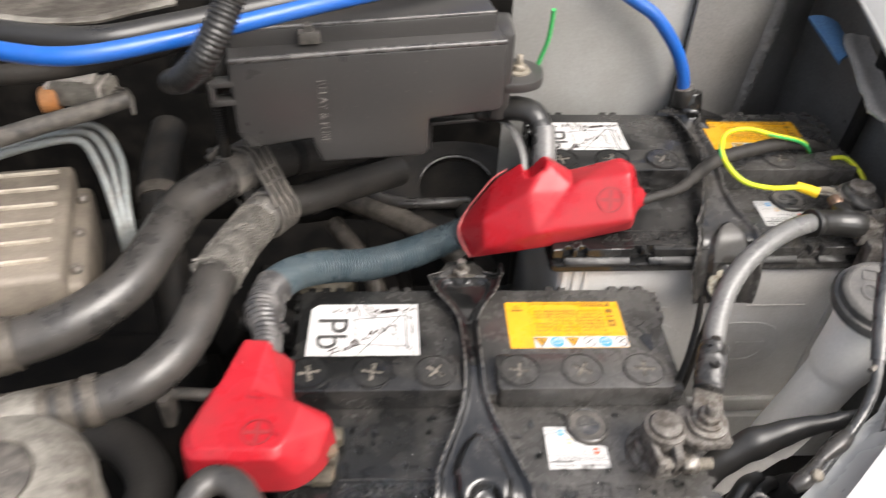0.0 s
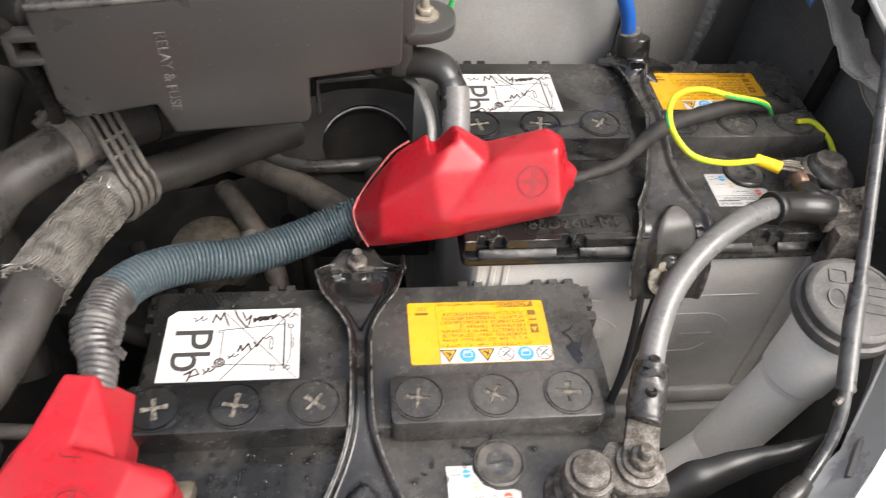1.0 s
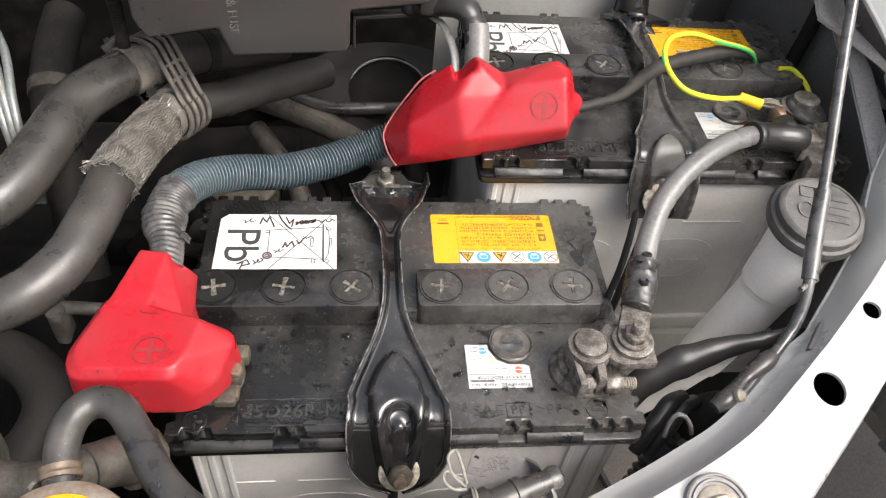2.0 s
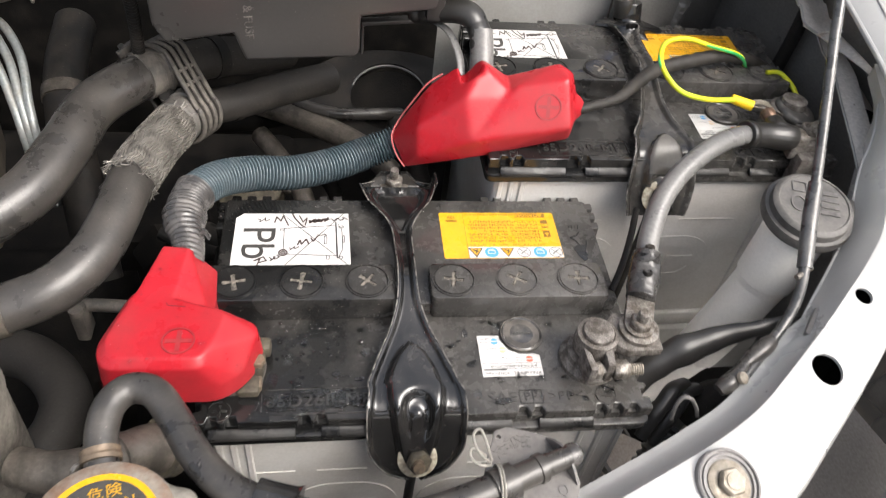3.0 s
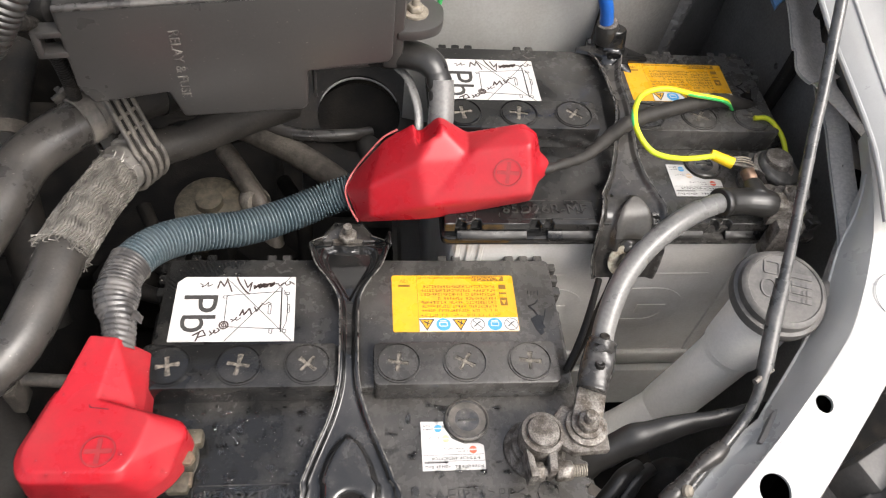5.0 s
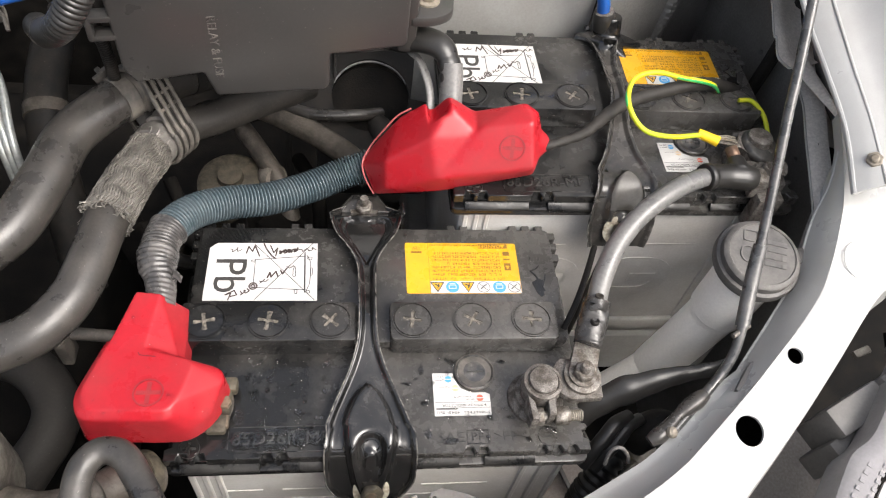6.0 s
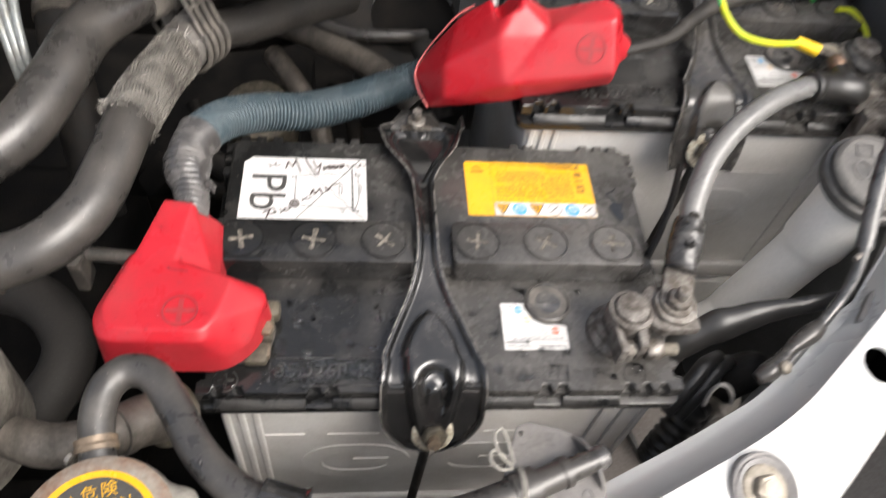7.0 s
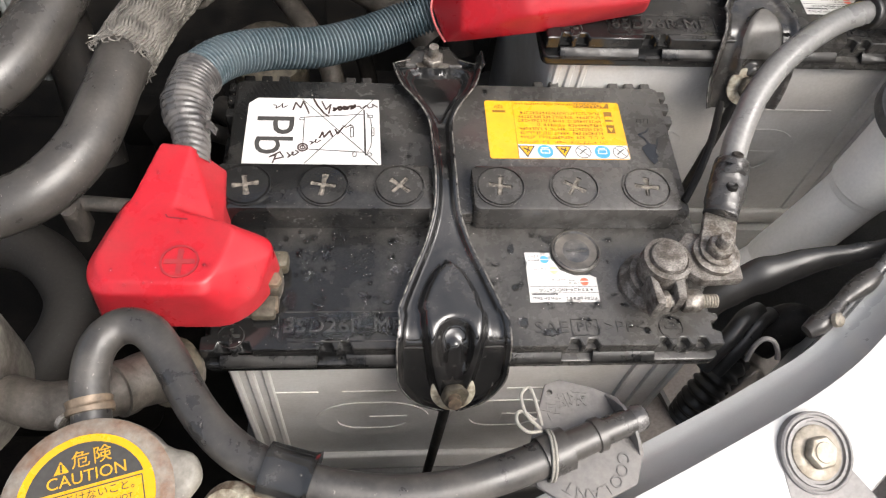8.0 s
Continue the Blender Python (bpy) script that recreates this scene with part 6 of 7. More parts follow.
# ---- battery terminals and cables ----
def terminal(off, label):
    o = Vector(off)
    root = thing("battery_terminal", o + Vector((0.236, 0.039, 0.010)), label, "terminal clamp", "negative terminal clamps")
    def t(bm):
        return moved(bm, Matrix.Translation(o))
    part("ring", t(lathe([(0.0096, 0.013), (0.0124, 0.013), (0.0128, 0.020), (0.0122, 0.0260), (0.0102, 0.0266), (0.0095, 0.0260)], (0.2312, 0.0385, 0.0), (0, 0, 0), 30)), LEAD, root)
    part("ear", t(bevelled(prism([(0.2205, 0.031), (0.2245, 0.026), (0.2262, 0.0140), (0.2215, 0.0140)], 0.009, 0.0245, 0), 0.001, 2)), LEAD, root)
    part("ear", t(bevelled(prism([(0.2330, 0.028), (0.2385, 0.030), (0.2370, 0.0165), (0.2325, 0.0165)], 0.009, 0.0245, 0), 0.001, 2)), LEAD, root)
    part("bolt", t(join(hexnut(0.0056, 0.005, (0.2255, 0.0195, 0.0165), (0, 90, 0)), lathe([(0.0029, 0), (0.0029, 0.024), (0.0022, 0.0245)], (0.2290, 0.0195, 0.0165), (0, 90, 0), 14))), STEEL, root)
    part("nut", t(hexnut(0.0060, 0.0095, (0.2372, 0.0195, 0.0165), (0, 90, 0))), STEEL, root)
    thr = [lathe([(0.0034, 0), (0.0036, 0.0005), (0.0034, 0.001)], (0.2470 + 0.0014 * k, 0.0195, 0.0165), (0, 90, 0), 14) for k in range(6)]
    part("thread", t(join(*thr)), ZINC, root, "bright bolt thread")
    part("arm", t(bevelled(prism([(0.2400, 0.0500), (0.2395, 0.0330), (0.2480, 0.0270), (0.2690, 0.0280), (0.2700, 0.0540), (0.2450, 0.0560)], 0.017, 0.0235, 0), 0.0012, 2)), LEAD, root)
    part("cable_lug", t(join(lathe([(0.0118, 0), (0.0120, 0.003), (0.0105, 0.0035)], (0.2570, 0.0415, 0.0235), seg=28), bevelled(prism([(0.2475, 0.044), (0.2665, 0.044), (0.2740, 0.0660), (0.2570, 0.0680)], 0.0240, 0.0290, 0), 0.0012, 2))), STEEL, root)
    part("washer", t(lathe([(0.0088, 0), (0.0088, 0.0016), (0.006, 0.002)], (0.2565, 0.0415, 0.0275))), STEEL, root)
    part("nut", t(hexnut(0.0070, 0.0055, (0.2565, 0.0415, 0.0290), (0, 0, 10))), STEEL, root)
    part("stud", t(lathe([(0.0035, 0), (0.0035, 0.008), (0.003, 0.0087), (0, 0.0088)], (0.2565, 0.0415, 0.0325), seg=16)), STEEL, root)
    return root


terminal((0, 0, 0), "grimy lead terminal clamp with bolt, front battery")
rt = thing("battery_terminal", (0.41, 0.19, 0.05), "grimy steel terminal block on the rear battery", "terminal clamp", "negative terminal clamps")
part("block", join(bevelled(prism([(0.396, 0.168), (0.424, 0.172), (0.426, 0.196), (0.400, 0.196)], 0.052, 0.064, 0), 0.002, 2), bevelled(prism([(0.402, 0.160), (0.422, 0.162), (0.422, 0.174), (0.402, 0.172)], 0.026, 0.058, 0), 0.002, 2)), LEAD, rt)
part("washer", lathe([(0.0092, 0), (0.0092, 0.0015), (0.006, 0.002)], (0.4130, 0.1840, 0.064), (0, 0, 0), 22), STEEL, rt)
part("bolt", join(hexnut(0.0056, 0.005, (0.4130, 0.1840, 0.0655)), lathe([(0.0056, 0), (0.0052, 0.012), (0, 0.0125)], (0.4130, 0.1840, 0.0655), (30, 30, 0), 16)), STEEL, rt)
part("post_ring", lathe([(0.0105, 0.0), (0.0138, 0.0), (0.0138, 0.012), (0.0110, 0.013)], (0.4105, 0.2095, 0.0560), seg=26), LEAD, rt)
plus = thing("battery_terminal", (0.03, 0.035, 0.004), "corroded brass terminal clamp under the red cover", "terminal clamp")
part("block", join(box(0.030, 0.0400, 0.030, 0.0520, 0.002, 0.011, 0.002), box(0.032, 0.0430, 0.043, 0.0525, 0.003, 0.012, 0.002), box(0.026, 0.038, 0.018, 0.030, 0.001, 0.007, 0.002)), CORRODED, plus)
part("bolt", join(hexnut(0.0042, 0.004, (0.037, 0.034, 0.0115)), box(0.030, 0.039, 0.022, 0.030, 0.001, 0.006, 0.001)), CLIPM, plus)

gc = thing("ground_cable", (0.31, 0.13, 0.03), "thick grey-black battery cable with taped ends", "cable")
GC = [(0.2620, 0.0560, 0.0275), (0.2665, 0.0700, 0.0310), (0.2710, 0.0860, 0.0380), (0.2765, 0.1020, 0.0460), (0.2870, 0.1210, 0.0560), (0.3040, 0.1390, 0.0650), (0.3280, 0.1555, 0.0720), (0.3530, 0.1685, 0.0725), (0.3740, 0.1745, 0.0690), (0.3930, 0.1755, 0.0665)]
part("cable", tube(GC[1:], 0.0068, sub=8, seg=18), CABLE, gc)
BP = [(0.2628, 0.0620, 0.0290), (0.2648, 0.0670, 0.0305), (0.2672, 0.0735, 0.0330), (0.2694, 0.0800, 0.0357), (0.2708, 0.0845, 0.0378), (0.2711, 0.0850, 0.0381), (0.2722, 0.0885, 0.0397), (0.2725, 0.0893, 0.0401)]
BR = [0.0090, 0.0094, 0.0098, 0.0096, 0.0093, 0.0104, 0.0104, 0.0086]
boot_skin = tube(BP, BR, sub=9, seg=28, flat=0.86)
for v in boot_skin.verts:
    v.co += Vector((0.0007, 0.0, 0.0013)) * noise.noise(v.co * 150) + Vector((0, 0, 0.0006)) * noise.noise(v.co * 420)
part("tape_boot", boot_skin, BOOTM, gc, "wrinkled shiny grey sleeve", angle=80)
for at, q in (((0.2668, 0.0722, 0.0420), -20), ((0.2708, 0.0868, 0.0487), -20)):
    part("rivet", lathe([(0.0030, -0.0020), (0.0030, 0.0002), (0.0024, 0.0007), (0.0016, 0.0002), (0.0, 0.0)], at, (q, 0, 0), 18), DARK, gc, "dark punched eyelet")
part("rear_boot", melted(join(tube([(0.3570, 0.1700, 0.0720), (0.3600, 0.1710, 0.0715), (0.3640, 0.1722, 0.0708), (0.3760, 0.1748, 0.0688), (0.3900, 0.1755, 0.0670), (0.3990, 0.1755, 0.0660)], [0.0098, 0.0100, 0.0090, 0.0088, 0.0098, 0.0080], sub=6, seg=20), tube([(0.3860, 0.1770, 0.0690), (0.3875, 0.1900, 0.0690)], [0.0090, 0.0066], sub=4, seg=16)), 0.0007, 5), SATIN, gc, "shiny black boot")
part("rear_lug", box(0.396, 0.408, 0.169, 0.183, 0.061, 0.070, 0.002), STEEL, gc)
part("brass_nut", join(hexnut(0.0052, 0.0080, (0.3880, 0.1930, 0.0690), (-78, 0, 10)), lathe([(0.0040, -0.006), (0.0040, 0.0)], (0.3880, 0.1930, 0.0690), (-78, 0, 0), 14)), BRASS, gc)
solo("thin_lead", tube([(0.2560, 0.085, 0.010), (0.2640, 0.098, 0.020), (0.2720, 0.115, 0.030), (0.2830, 0.140, 0.030)], 0.0022, seg=10), DARK, "thin black wire behind the ground cable", "wire")
solo("black_cable", tube([(0.2380, 0.1960, 0.0690), (0.2560, 0.2020, 0.0700), (0.2790, 0.2130, 0.0700), (0.2960, 0.2260, 0.0750), (0.3130, 0.2370, 0.0790), (0.3430, 0.2490, 0.0800), (0.3790, 0.2630, 0.0770), (0.4100, 0.2720, 0.0660), (0.4330, 0.2780, 0.0520)], [0.0033, 0.0034, 0.0038, 0.0048, 0.0052, 0.0052, 0.0052, 0.0048, 0.0046], sub=12, seg=14,
                          wave=lambda s: 0.0003 * math.sin(s * 560) + 0.0003 * noise.noise(Vector((s * 200, 0, 1)))), DULL, "black taped cable across the rear battery", "cable")
yw = thing("earth_wire", (0.35, 0.23, 0.065), "yellow-green looped wire with a yellow crimp lug", "wire")
part("wire", tube([(0.4020, 0.2690, 0.0640), (0.3850, 0.2600, 0.0800), (0.3580, 0.2530, 0.0900), (0.3330, 0.2490, 0.0980), (0.3130, 0.2390, 0.0990), (0.3060, 0.2190, 0.0940), (0.3160, 0.2030, 0.0850), (0.3400, 0.2055, 0.0760), (0.3690, 0.2145, 0.0700)], 0.0019, sub=10, seg=12), YELWIRE, yw)
part("green_stripe", tube([(0.4020, 0.2684, 0.0640), (0.3850, 0.2594, 0.0800), (0.3580, 0.2524, 0.0902), (0.3450, 0.2503, 0.0945)], [0.0016, 0.0016, 0.0014, 0.0008], sub=10, seg=10), GREENW, yw, "green stripe along the wire")
part("green_stripe", tube([(0.3131, 0.2383, 0.0992), (0.3070, 0.2290, 0.0970), (0.3052, 0.2190, 0.0942), (0.3080, 0.2115, 0.0905)], [0.0006, 0.0014, 0.0014, 0.0006], sub=10, seg=10), GREENW, yw, "green stripe along the wire")
part("crimp_lug", moved(tube([(-0.009, 0, 0), (0.0, 0, 0), (0.007, 0, 0)], [0.0034, 0.0038, 0.0040], sub=3, seg=14), pose(0.3745, 0.2125, 0.0690, 0, 6, -26)), YELLUG, yw, "bright yellow crimp sleeve")
part("tongue", moved(box(0.006, 0.026, -0.0032, 0.0032, -0.0007, 0.0007, 0.0005), pose(0.3745, 0.2125, 0.0690, 0, 4, -12)), STEEL, yw)
part("short_end", tube([(0.4120, 0.2560, 0.0680), (0.4230, 0.2550, 0.0680), (0.4320, 0.2450, 0.0620), (0.4350, 0.2320, 0.0540)], 0.0018, seg=10), YELWIRE, yw)
boot = thing("rubber_boot", (0.41, 0.21, 0.06), "dusty black rubber boot over the rear terminal post", "boot")
part("cap", melted(join(moved(lathe([(0.0120, -0.006), (0.0158, 0.0), (0.0162, 0.0020), (0.0148, 0.0046), (0.0090, 0.0062), (0, 0.0066)], seg=32), pose(0.4140, 0.2080, 0.0640, 6, 14, 0)), hull([(0.388, 0.206, 0.060), (0.396, 0.228, 0.060), (0.416, 0.224, 0.060), (0.412, 0.197, 0.060), (0.391, 0.208, 0.064), (0.398, 0.223, 0.066), (0.410, 0.219, 0.068), (0.409, 0.200, 0.067)])), 0.0008, 9), CAPMARK, boot, angle=70)
for k in range(3):
    part("bare_strand", tube([(0.3800, 0.2100 + 0.0016 * k, 0.0700), (0.3870, 0.2085 + 0.0022 * k, 0.0712), (0.3950, 0.2075 + 0.0030 * k, 0.0690)], 0.0006, seg=6), ZINC, boot, "bare metal strand")

# ---- coolant/washer filler neck ----
res = thing("washer_filler", (0.298, 0.098, -0.16), "milky white plastic filler neck with grey cap", "filler neck")
RP = [(0.2980, 0.0980, -0.1500), (0.3280, 0.1010, -0.1180), (0.3555, 0.1060, -0.0880), (0.3580, 0.1065, -0.0845), (0.3690, 0.1085, -0.0520), (0.3790, 0.1108, -0.0190), (0.3808, 0.1112, -0.0110), (0.3818, 0.1114, -0.0030), (0.3835, 0.1116, 0.0200), (0.3845, 0.1120, 0.0450)]
part("neck", tube(RP, [0.0150, 0.0152, 0.0156, 0.0174, 0.0180, 0.0184, 0.0190, 0.0206, 0.0210, 0.0212], sub=8, seg=32), TANK, res)
part("seam_ring", tube([(0.3812, 0.1113, -0.0075), (0.3815, 0.1114, -0.0055)], 0.0204, sub=3, seg=32), TANK, res)
ax = (Vector(RP[-1]) - Vector(RP[-3])).normalized()
ce = [math.degrees(a) for a in (ax * 0.55 + Vector((-0.10, -0.25, 0.75))).normalized().to_track_quat("Z", "Y").to_euler()]
cp = part("cap", lathe([(0.0215, -0.006), (0.0290, -0.004), (0.0295, 0.0), (0.0285, 0.003), (0.0262, 0.0035), (0.0258, 0.0085), (0.0240, 0.0102), (0.0225, 0.0105), (0.0220, 0.0098), (0.0, 0.0100)], (0.3845, 0.1118, 0.0540), ce, 40), CAPM, res, "grey plastic cap with raised marking")
cm = pose(0.3845, 0.1118, 0.0540, *ce)
raised = [moved(bars(-0.003 + 0.0008 * k, 0.0165 - 0.0003 * k, 0.0100 - 0.0054 * k, 0.0034, 6, 0.0, rnd, 0.4), Matrix.Translation((0, 0, 0.0100)) @ Matrix.Diagonal((1, 1, 6, 1))) for k in range(4)]
part("raised_marking", moved(join(*raised, stroke(rounded(-0.013, -0.004, 0.008, 0.016, 0.001, 2), 0.0008, 0.0100, 0.0006, True), stroke(circle_pts(-0.010, -0.002, 0.0045, 14, 0.0060), 0.0010, 0.0100, 0.0006, True)), cm), TAB, cp, "raised grey marking")
part("tab", moved(box(0.024, 0.038, -0.006, 0.006, -0.002, 0.002, 0.0012), cm @ pose(0, 0, 0, 0, 0, 20)), CAPM, cp)

# ---- bonnet prop rod ----
rod = thing("prop_rod", (0.34, 0.05, 0.02), "black steel bonnet prop rod with plastic sleeve", "prop rod")
RD = [(0.3050, 0.0020, 0.0290), (0.3200, 0.0150, 0.0320), (0.3380, 0.0310, 0.0380), (0.3475, 0.0420, 0.0480), (0.3515, 0.0540, 0.0620), (0.3580, 0.0790, 0.0810), (0.3640, 0.1040, 0.1050), (0.3720, 0.1500, 0.1520), (0.3820, 0.2040, 0.2070), (0.4350, 0.5200, 0.5300), (0.4960, 0.8780, 0.8850)]
part("rod", tube(RD, 0.0031, sub=8, seg=14), RODM, rod)
part("sleeve", tube([(0.3518, 0.0552, 0.0628), (0.3580, 0.0790, 0.0810), (0.3617, 0.0940, 0.0955)], [0.0044, 0.0046, 0.0042], sub=6, seg=18), RODM, rod)
part("pin", lathe([(0.0016, -0.0075), (0.0016, 0.0075)], (0.3512, 0.0530, 0.0612), (0, 90, 30), 10), STEEL, rod)
clipx = thing("rod_clip", (0.335, 0.03, 0.03), "grey plastic clip for the prop rod", "clip")
part("foot", moved(box(-0.012, 0.012, -0.002, 0.002, -0.010, 0.004, 0.0008), pose(0.3535, 0.0290, 0.0420, 0, 0, 50)), TAB, clipx)
part("end_bush", tube([(0.2900, -0.0030, 0.0265), (0.2960, 0.0000, 0.0285), (0.3030, 0.0050, 0.0300), (0.3100, 0.0110, 0.0318), (0.3160, 0.0150, 0.0335), (0.3230, 0.0190, 0.0355), (0.3290, 0.0230, 0.0365)], [0.0036, 0.0052, 0.0044, 0.0036, 0.0048, 0.0052, 0.0040], sub=8, seg=16), RUBBER, clipx)
part("pin_head", lathe([(0.0036, 0), (0.0034, 0.0022), (0.0020, 0.0034), (0, 0.0036)], (0.3020, 0.0000, 0.0330), (20, 25, 0), 16), ZINC, clipx)

# wiring between front battery and cross member
wh = thing("wiring_harness", (0.30, 0.04, -0.05), "black taped wiring harness beside the battery", "wiring")
part("sheathed_cable", tube([(0.2600, 0.0250, -0.0450), (0.2660, 0.0350, -0.0200), (0.2860, 0.0420, -0.0040), (0.3030, 0.0450, 0.0030), (0.3200, 0.0480, 0.0080), (0.3380, 0.0500, 0.0110), (0.3600, 0.0530, 0.0120), (0.395, 0.062, 0.0)], [0.006, 0.0090, 0.0095, 0.0090, 0.0072, 0.0055, 0.0050, 0.005], sub=14, seg=16, flat=0.6, wave=lambda s: 0.0014 * noise.noise(Vector((s * 70, 5, 0)))), SATIN, wh)
part("ribbed_sleeve", tube(even([(0.2840, 0.0060, -0.1150), (0.2870, 0.0105, -0.0990), (0.2930, 0.0165, -0.0880), (0.3010, 0.0240, -0.0800), (0.3080, 0.0310, -0.0790)], 0.0006), 0.0105, seg=16, wave=lambda s: 0.0011 * math.sin(s * 1100), raw=True), SATIN, wh, "black ribbed cable sleeve")
for k in range(4):
    part("wire", tube([(0.2840 + 0.004 * k, 0.0120 + 0.004 * k, -0.1050), (0.2890 + 0.004 * k, 0.0170 + 0.003 * k, -0.0840 + 0.004 * (k % 2)), (0.2960 + 0.004 * k, 0.0230 + 0.002 * k, -0.0760), (0.3060 + 0.003 * k, 0.0250 + 0.003 * k, -0.0860)], 0.0016, seg=8), TEALW if k == 2 else SATIN, wh)
part("connector", melted(join(hull([(0.298, 0.006, -0.100), (0.326, 0.020, -0.095), (0.330, 0.034, -0.096), (0.304, 0.024, -0.100), (0.302, 0.010, -0.084), (0.322, 0.022, -0.080), (0.324, 0.030, -0.082), (0.306, 0.020, -0.084)]), tube([(0.322, 0.026, -0.088), (0.332, 0.034, -0.086), (0.340, 0.042, -0.094)], [0.011, 0.010, 0.007], seg=14)), 0.0010, 12), DUSTY, wh, "dusty grey plug cover")
part("connector", moved(box(-0.0060, 0.0060, -0.0042, 0.0042, -0.0045, 0.0045, 0.0015), pose(0.3060, 0.0240, -0.0800, 10, 20, 35)), OILY, wh, "small tan plug")
part("connector", melted(hull([(0.2900, 0.0160, -0.0560), (0.3030, 0.0250, -0.0540), (0.3010, 0.0330, -0.0560), (0.2930, 0.0180, -0.0460), (0.2990, 0.0240, -0.0440), (0.2920, 0.0270, -0.0560)]), 0.0007, 6), DUSTY, wh)
for dx, dz in ((0.0, 0.0), (0.010, -0.006)):
    part("wet_lead", tube([(0.2680 + dx, 0.0080, -0.0420 + dz), (0.2750 + dx, 0.0150, -0.0300 + dz), (0.2830 + dx, 0.0220, -0.0240 + dz), (0.2910 + dx, 0.0300, -0.0220 + dz), (0.3050 + dx, 0.0390, -0.0300 + dz)], [0.0040, 0.0050, 0.0054, 0.0050, 0.0045], sub=6, seg=14, flat=0.7), SATIN, wh)
part("hanging_boot", melted(tube([(0.3150, 0.0300, -0.0620), (0.3210, 0.0340, -0.0500), (0.3310, 0.0370, -0.0440), (0.3430, 0.0400, -0.0480)], [0.010, 0.0125, 0.0120, 0.008], sub=5, seg=16), 0.0010, 4), DARK, wh)
solo("splash_panel", sheet([[(0.236 + 0.105 * u + 0.016 * v, -0.070 + 0.120 * u - 0.020 * v + 0.004 * math.sin(6 * u), -0.150 + 0.012 * v - 0.010 * math.sin(3 * u)) for v in np.linspace(-2.0, 2.0, 9)] for u in np.linspace(-0.5, 1.0, 12)], 0.003), TANP,
     "dusty brown splash panel below the wiring", "body panel", kind="structure")
solo("wire_hook", tube([(0.2665, -0.0090, 0.0080), (0.2672, -0.0060, 0.0170), (0.2700, -0.0045, 0.0225), (0.2745, -0.0055, 0.0225), (0.2785, -0.0080, 0.0170), (0.2800, -0.0100, 0.0120)], 0.0012, seg=10), TAB, "small bent steel wire hook on the cross member", "hook")

# ---- blue hoses and rear left parts ----
bh = thing("blue_hose", (0.30, 0.345, 0.08), "bright blue rubber hose ending in a black boot", "hose", "blue hoses")
part("hose", tube([(0.2350, 0.345, 0.170), (0.2610, 0.345, 0.1545), (0.2810, 0.345, 0.1410), (0.3010, 0.345, 0.1170), (0.3130, 0.3450, 0.0950), (0.3185, 0.3448, 0.0740)], 0.0053, sub=8, seg=16), BLUEHOSE, bh)
part("boot", tube([(0.3182, 0.3448, 0.0790), (0.3190, 0.3440, 0.0740), (0.3200, 0.3420, 0.0640)], [0.0085, 0.0092, 0.0080], seg=18), SATIN, bh, "black rubber boot")
part("washer", lathe([(0.0078, 0), (0.0078, 0.0016), (0.0055, 0.002)], (0.3180, 0.3449, 0.0792), (0, -14, 0)), STEEL, bh)
solo("blue_hose", tube([(-0.185, 0.170, 0.205), (-0.132, 0.156, 0.200), (-0.092, 0.1510, 0.200), (-0.048, 0.171, 0.200), (-0.006, 0.198, 0.200), (0.037, 0.226, 0.200), (0.10, 0.275, 0.195), (0.17, 0.32, 0.19)], 0.0052, seg=16), BLUEHOSE, "long bright blue rubber hose across the engine bay", "hose", "blue hoses")
solo("green_wire", tube([(0.178, 0.300, 0.105), (0.182, 0.300, 0.125), (0.186, 0.296, 0.145), (0.186, 0.29, 0.17)], 0.0017, seg=8), GREENW, "thin green wire beside the relay box", "wire")
solo("black_pipe", tube([(-0.25, 0.225, 0.19), (-0.165, 0.205, 0.188), (-0.103, 0.195, 0.188), (-0.06, 0.214, 0.188), (0.0, 0.25, 0.188), (0.10, 0.31, 0.185)], 0.0080, seg=16), SATIN, "black rubber pipe behind the blue hose", "pipe")
solo("black_pipe", tube([(-0.26, 0.183, 0.172), (-0.19, 0.184, 0.170), (-0.139, 0.196, 0.167), (-0.095, 0.222, 0.165), (-0.06, 0.26, 0.16)], 0.0062, seg=16), DARK, "second black rubber pipe under the blue hose", "pipe")
COWL = [(-0.203, 0.254, 0.175), (-0.178, 0.251, 0.175), (-0.153, 0.246, 0.175), (-0.119, 0.25, 0.175), (-0.097, 0.265, 0.175), (-0.074, 0.28, 0.175)]
solo("cowl_edge", sheet([[p, p + Vector((-0.001, 0.003, 0.0012)), p + Vector((-0.003, 0.008, 0.0005))] for p in (Vector(q) for q in spline(COWL, 4))], 0.002), OXIDE, "pale metal edge behind the pipes", "body panel", kind="structure")
solo("cowl_panel", sheet([[p + Vector((-0.003, 0.008, -0.001)), p + Vector((-0.012, 0.030, -0.004)), p + Vector((-0.04, 0.11, -0.01))] for p in (Vector(q) for q in spline(COWL, 4))], 0.002), OILY, "dark brown panel below the windscreen", "body panel", kind="structure")
solo("loom_sleeve", tube([(0.000, 0.155, 0.245), (-0.007, 0.149, 0.232), (-0.0135, 0.141, 0.220), (-0.024, 0.139, 0.204), (-0.040, 0.156, 0.185), (-0.055, 0.18, 0.17)], [0.0070, 0.0070, 0.0070, 0.0068, 0.0070, 0.0065], sub=50, seg=16, wave=lambda s: 0.0009 * abs(math.sin(s * math.pi / 0.0026))), SATIN, "black corrugated loom sleeve in front of the blue hose", "conduit", "loom sleeves")
